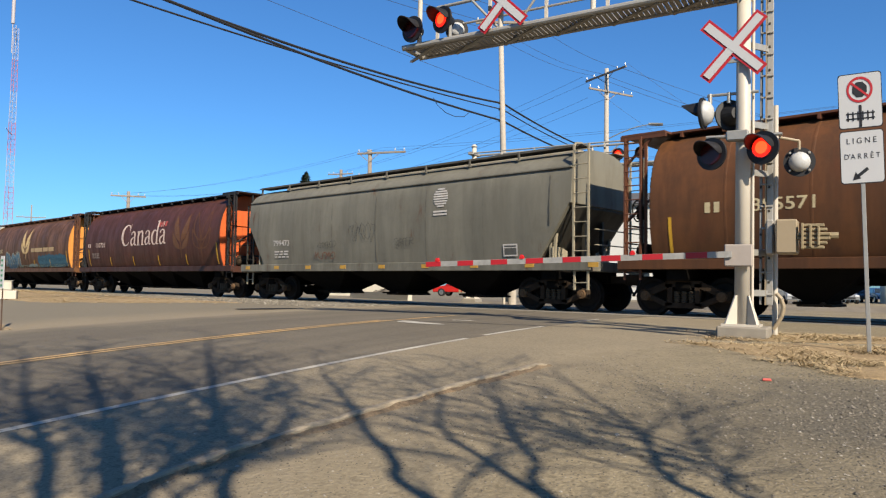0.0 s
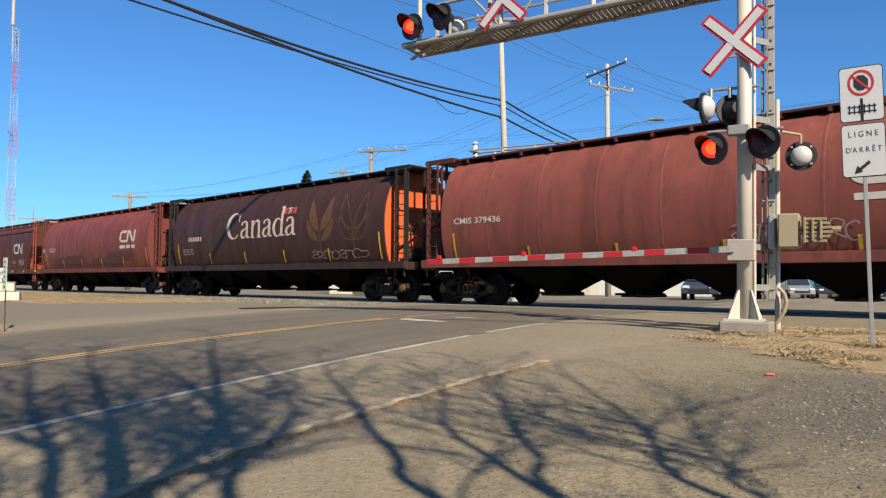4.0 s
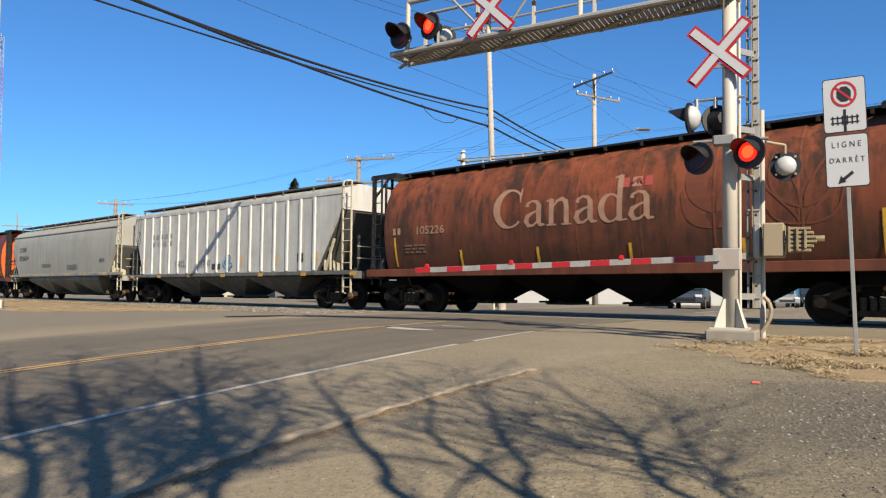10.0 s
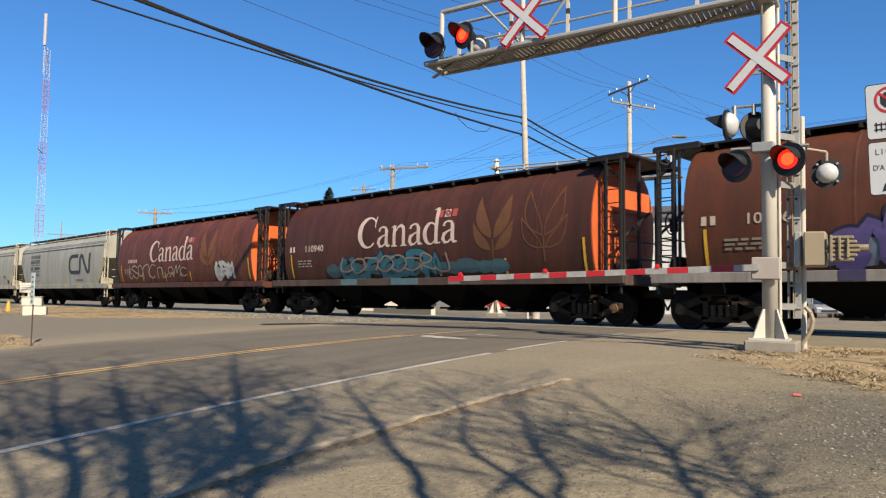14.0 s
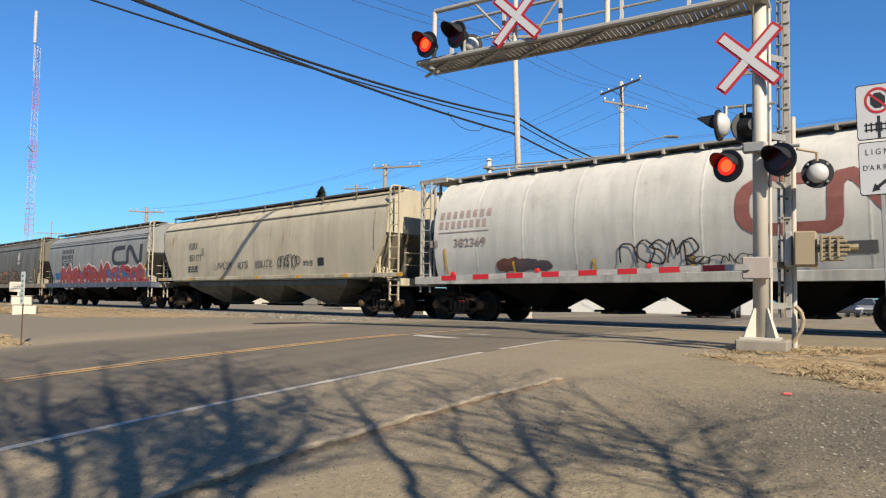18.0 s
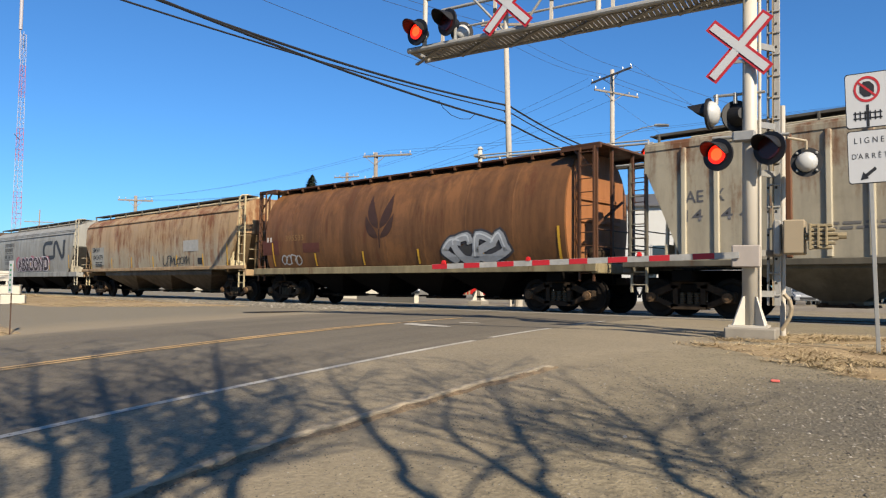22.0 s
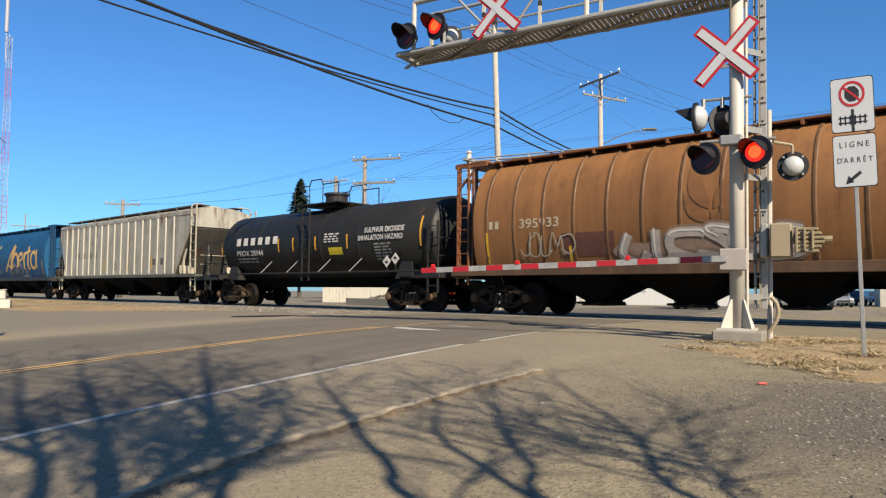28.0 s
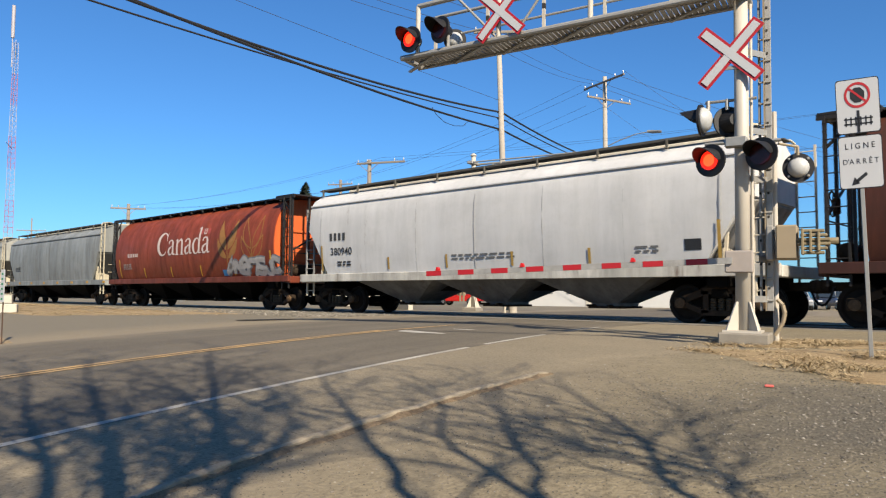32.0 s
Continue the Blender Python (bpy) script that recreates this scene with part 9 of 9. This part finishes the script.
    dict(kind="smooth", sill_z=1.41, body=(0.44, 0.30, 0.165), second=(0.385, 0.345, 0.26), end=(0.579, 0.484, 0.294), rust=0.6, high=0.04, grime=0.22, rust_col=(0.20, 0.075, 0.03), label="cream grain hopper car stained with orange rust", hopper_shade=0.3, marks=[("patch", -0.73, 2.16, (0.34, 0.34, 0.31), 1.6, 0.95), ("patch", 0.43, 2.42, (0.40, 0.40, 0.38), 1.4, 0.50), ("fit", -0.81, 2.36, DARK, -0.70, 2.64, "SMW"), ("fit", -0.80, 1.95, DARK, -0.66, 2.23, "845479"), ("spray", 0.13, 1.50, INK, 0.26, 2.02, 3, 0.06), ("spray", 0.26, 1.55, INK, 0.42, 2.0, 5, 0.05), ("patch", 0.52, 1.72, DARK, 0.42, 0.28)] + data(-0.72, 1.80, DARK) + [("reflect", x, 1.75, YELLOW, 0.55) for x in (-0.53, -0.26, 0.01, 0.28, 0.55)] + [("reflect", x, 1.95, YELLOW, 0.9) for x in (-0.84, 0.78)]),
    dict(kind="smooth", body=(0.320, 0.317, 0.292), end=(0.429, 0.387, 0.294), lines=True, grime=0.25, rust=0.16, high=0.06, label="grey grain hopper car with black emblem and purple graffiti", marks=rail_name(-0.62, -0.42, INK, "386175") + [("logo", 0.27, 2.15, INK, 0.71, 3.28, 0.20), ("cloud", -0.34, 1.40, (0.42, 0.10, 0.14), 0.42, 2.46, 9), ("cloud", -0.32, 1.42, (0.30, 0.24, 0.27), 0.41, 2.38, 9), ("fit", -0.31, 1.42, (0.62, 0.58, 0.60), 0.405, 2.36, "ABSCOND", 0.10, 0.0, 0.016), ("fit", -0.295, 1.46, (0.035, 0.02, 0.03), 0.39, 2.32, "ABSCOND", 0.045, 0.0, 0.022), ("spray", -0.28, 1.5, (0.60, 0.56, 0.58), 0.38, 2.2, 10, 0.02)] + [("reflect", x, 1.95, YELLOW, 0.8) for x in (-0.90, 0.78)] + [("reflect", x, 1.75, YELLOW, 0.5) for x in (-0.40, 0.0, 0.40)]),
    dict(kind="ribbed", body=(0.30, 0.275, 0.232), end=(0.206, 0.141, 0.085), rust=0.5, high=0.12, rust_col=(0.10, 0.05, 0.028), grime=0.5, label="dark grey ribbed hopper car with rusty ends", marks=wordbars(-0.59, 2.28, -0.53, 2.54, (0.05, 0.05, 0.055), 1, 1) + [("fit", -0.505, 2.28, (0.05, 0.05, 0.055), -0.345, 2.54, "385 568"), ("patch", 0.48, 1.98, (0.05, 0.05, 0.05), 0.36, 0.3), ("patch", 0.57, 1.98, (0.05, 0.05, 0.05), 0.36, 0.3), ("reflect", 0.72, 1.9, YELLOW, 0.75), ("reflect", -0.82, 1.9, YELLOW, 0.6)]),
    dict(kind="smooth", body=(0.373, 0.361, 0.304), end=(0.513, 0.458, 0.333), lines=True, grime=0.15, rust=0.04, label="light grey-green grain hopper car with pale ends", marks=[("fit", -0.71, 1.93, DARK, -0.55, 2.16, "345238"), ("spray", -0.40, 1.75, INK, -0.33, 2.2, 2, 0.03), ("patch", 0.72, 1.65, WHITE, 0.52, 0.30), ("patch", 0.72, 1.65, DARK, 0.38, 0.20), ("patch", 0.05, 1.76, DARK, 0.76, 0.20), ("patch", 0.05, 1.76, (0.40, 0.39, 0.34), 0.68, 0.14)] + sillmarks(9)),
    dict(kind="smooth", body=(0.182, 0.180, 0.160), end=(0.373, 0.334, 0.248), label="dark grey grain hopper car with yellow sill reflectors", marks=number("799651", WHITE, -0.62, -0.46, 2.05, 0.26, False) + wordbars(-0.64, 2.38, -0.60, 2.60, WHITE, 1, 1) + [("cloud", 0.34, 1.42, (0.36, 0.34, 0.10), 0.56, 2.1, 3), ("spray", 0.34, 1.45, (0.05, 0.10, 0.04), 0.56, 2.25, 5, 0.05), ("spray", 0.16, 2.05, INK, 0.27, 2.35, 4, 0.03), ("disc", 0.36, 3.3, WHITE, 0.30)] + sillmarks(9)),
    dict(kind="round", body=(0.317, 0.145, 0.051), end=(0.581, 0.246, 0.079), rack=(0.22, 0.085, 0.035), sill=(0.141, 0.079, 0.044), rust=0.22, hoops=(0.17, 0.085, 0.035), label="ochre cylindrical grain hopper car with pale graffiti", marks=number("395933", (0.55, 0.45, 0.3), -0.69, -0.54, 2.50, 0.26) + [("patch", -0.44, 1.88, (0.13, 0.05, 0.03), 1.5, 0.6), ("spray", -0.69, 1.58, (0.40, 0.35, 0.26), -0.48, 2.25, 5, 0.04), ("cloud", -0.36, 1.42, (0.30, 0.20, 0.14), 0.16, 2.0, 6), ("piece", -0.10, 1.76, (0.44, 0.38, 0.33), 3.9, 0.66, 4, (0.26, 0.16, 0.1)), ("wheat", -0.06, 2.85, (0.24, 0.105, 0.036), 1.1)] + yellows()),
    dict(kind="tank", body=(0.014, 0.014, 0.013), rack=BLACKP, rust=0.02, grime=0.2, label="black tank car with white warning words", marks=wordbars(-0.68, 2.42, -0.28, 2.72, WHITE, 1, 1, 1, 1, 1, 1) + [("fit", -0.68, 2.00, WHITE, -0.42, 2.22, "PROX 28944"), ("fit", 0.425, 2.60, WHITE, 0.695, 2.78, "SULPHUR DIOXIDE", 0.03), ("fit", 0.385, 2.34, WHITE, 0.69, 2.52, "INHALATION HAZARD", 0.03), ("bars", 0.55, 2.18, (0.28, 0.27, 0.25), 0.8, 6, 0.10), ("patch", 0.205, 2.04, (0.75, 0.55, 0.02), 0.75, 0.25), ("bars", 0.18, 2.62, WHITE, 0.8, 4, 0.09), ("bars", -0.58, 1.86, (0.3, 0.3, 0.3), 1.4, 2, 0.12)] + [("reflect", x, 2.35, (0.75, 0.36, 0.03), 0.50) for x in (-0.84, -0.27, -0.14, 0.05, 0.30)] + [("reflect", 0.80, 2.55, (0.75, 0.36, 0.03), 0.95)]),
    dict(kind="ribbed", body=(0.40, 0.375, 0.31), end=(0.485, 0.431, 0.326), rust=0.34, high=0.05, rust_col=(0.16, 0.085, 0.045), grime=0.45, label="dusty pale grey ribbed hopper car", marks=[("fit", x0, 2.28, (0.10, 0.10, 0.10), x1, 2.56, w) for x0, x1, w in ((-0.56, -0.49, "38"), (-0.44, -0.385, "82"), (-0.37, -0.31, "03"))] + wordbars(-0.65, 2.28, -0.585, 2.56, (0.10, 0.10, 0.10), 1, 1) + [("patch", 0.45, 1.93, (0.12, 0.10, 0.08), 0.42, 0.30), ("patch", 0.55, 1.93, (0.12, 0.10, 0.08), 0.36, 0.30), ("outline", -0.045, 1.78, (0.12, 0.10, 0.08), 0.3, 0.34, 1, 0.03)] + [("reflect", x, 1.85, YELLOW, 0.6) for x in (-0.82, -0.2, 0.13, 0.43)]),
    dict(kind="round", body=(0.007, 0.072, 0.175), end=(0.009, 0.097, 0.229), sill=(0.030, 0.033, 0.038), rack=(0.008, 0.055, 0.13), rust=0.0, grime=0.3, label="blue cylindrical grain hopper car with gold word", marks=[("alberta", 0.015, 1.68, (0.66, 0.40, 0.12), 0.685, 3.48), ("fit", -0.78, 3.28, (0.62, 0.50, 0.2), -0.60, 3.60, "Take an", 0.0, 0.35), ("fit", -0.765, 2.92, (0.62, 0.50, 0.2), -0.51, 3.26, "Alberta Break", 0.0, 0.35), ("fit", -0.49, 3.08, (0.62, 0.50, 0.2), -0.395, 3.30, "... visit", 0.0, 0.35), ("fit", -0.365, 3.18, (0.62, 0.50, 0.2), -0.105, 3.48, "Norglenwold", 0.02, 0.12), ("rule", -0.66, 2.83, (0.62, 0.50, 0.2), 2.0, 0.03), ("fit", -0.80, 2.36, (0.60, 0.45, 0.2), -0.54, 2.60, "ALNX 396010"), ("cloud", -0.66, 1.42, (0.16, 0.24, 0.34), -0.21, 2.05, 6), ("piece", -0.44, 1.76, (0.03, 0.10, 0.20), 3.4, 0.62, 4, (0.42, 0.50, 0.58)), ("outline", -0.46, 2.44, (0.30, 0.38, 0.46), 0.7, 0.42, 1, 0.06), ("patch", -0.155, 1.98, (0.6, 0.38, 0.12), 0.62, 0.70), ("patch", -0.175, 2.40, (0.6, 0.38, 0.12), 0.16, 0.26), ("patch", -0.135, 2.38, (0.6, 0.38, 0.12), 0.16, 0.20), ("patch", -0.115, 2.62, (0.6, 0.38, 0.12), 0.10, 0.14), ("piece", 0.27, 1.72, (0.05, 0.07, 0.10), 1.6, 0.5, 3, (0.30, 0.33, 0.36)), ("spray", 0.38, 1.34, (0.5, 0.5, 0.5), 0.52, 1.50, 5, 0.03)] + data(-0.72, 2.05, (0.25, 0.25, 0.25), 1.3, 2) + yellows()),
    canada(36, (0.092, 0.028, 0.017), "dark brown grain hopper car with orange ends and white word", word=(0.68, 0.58, 0.54), digits="110696"),
    dict(kind="smooth", hopper_shade=0.3, body=(0.66, 0.655, 0.64), end=(0.727, 0.642, 0.488), rust=0.02, grime=0.14, sill=(0.651, 0.625, 0.554), label="white grain hopper car with black numbers", marks=[("fit", -0.785, 1.99, DARK, -0.655, 2.25, "380940")] + wordbars(-0.79, 2.50, -0.695, 2.76, (0.06, 0.06, 0.06), 1, 1, 1, 1) + [("patch", 0.71, 1.82, DARK, 0.40, 0.26)] + data(-0.7, 1.72, DARK, 0.8, 2) + data(0.0, 1.78, (0.15, 0.15, 0.15), 2.4, 2) + data(0.58, 1.78, (0.15, 0.15, 0.15), 0.6, 2) + [("reflect", x, 1.65, (0.45, 0.28, 0.06), 0.4) for x in (-0.45, -0.16, 0.12, 0.40)] + [("reflect", x, 1.9, (0.45, 0.28, 0.06), 0.9) for x in (-0.84, 0.78)]),
    canada(38, (0.30, 0.056, 0.020), "bright red grain hopper car with orange ends and gold leaves", word=(0.70, 0.60, 0.54), leaves=(0.34, 0.16, 0.04), extra=[("piece", 0.62, 1.70, (0.42, 0.40, 0.38), 3.8, 0.6, 5, (0.2, 0.2, 0.22)), ("patch", 0.38, 1.5, (0.05, 0.25, 0.5), 0.4, 0.26)]),
    dict(kind="smooth", body=(0.302, 0.317, 0.307), end=(0.541, 0.484, 0.356), label="pale grey grain hopper car with cream ends", marks=data(-0.7, 2.2, DARK) + sillmarks(8)),
    dict(kind="smooth", body=(0.355, 0.352, 0.313), end=(0.541, 0.484, 0.356), label="light grey grain hopper car with pale ends", marks=data(-0.7, 2.2, DARK)),
]


def run(t):
    """Metres that the train has gone at t seconds; it slows very slightly."""
    return 19.4 * t - 0.01 * t * t


TRAIN = []
for i, spec in enumerate(CARS):
    f, b = JOINTS[i] + SHIFT, JOINTS[i + 1] + SHIFT
    TRAIN.append((build_car(i, f, b, **spec), (f + b) / 2))


def motions():
    times = [0, 4, 8, 12, 16, 20, 24, 28, 32]
    for car, middle in TRAIN:
        walk(car, [(t, pose(middle + run(t), TRACK_Y, 0)) for t in times])
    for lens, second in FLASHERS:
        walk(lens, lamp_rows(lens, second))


motions()
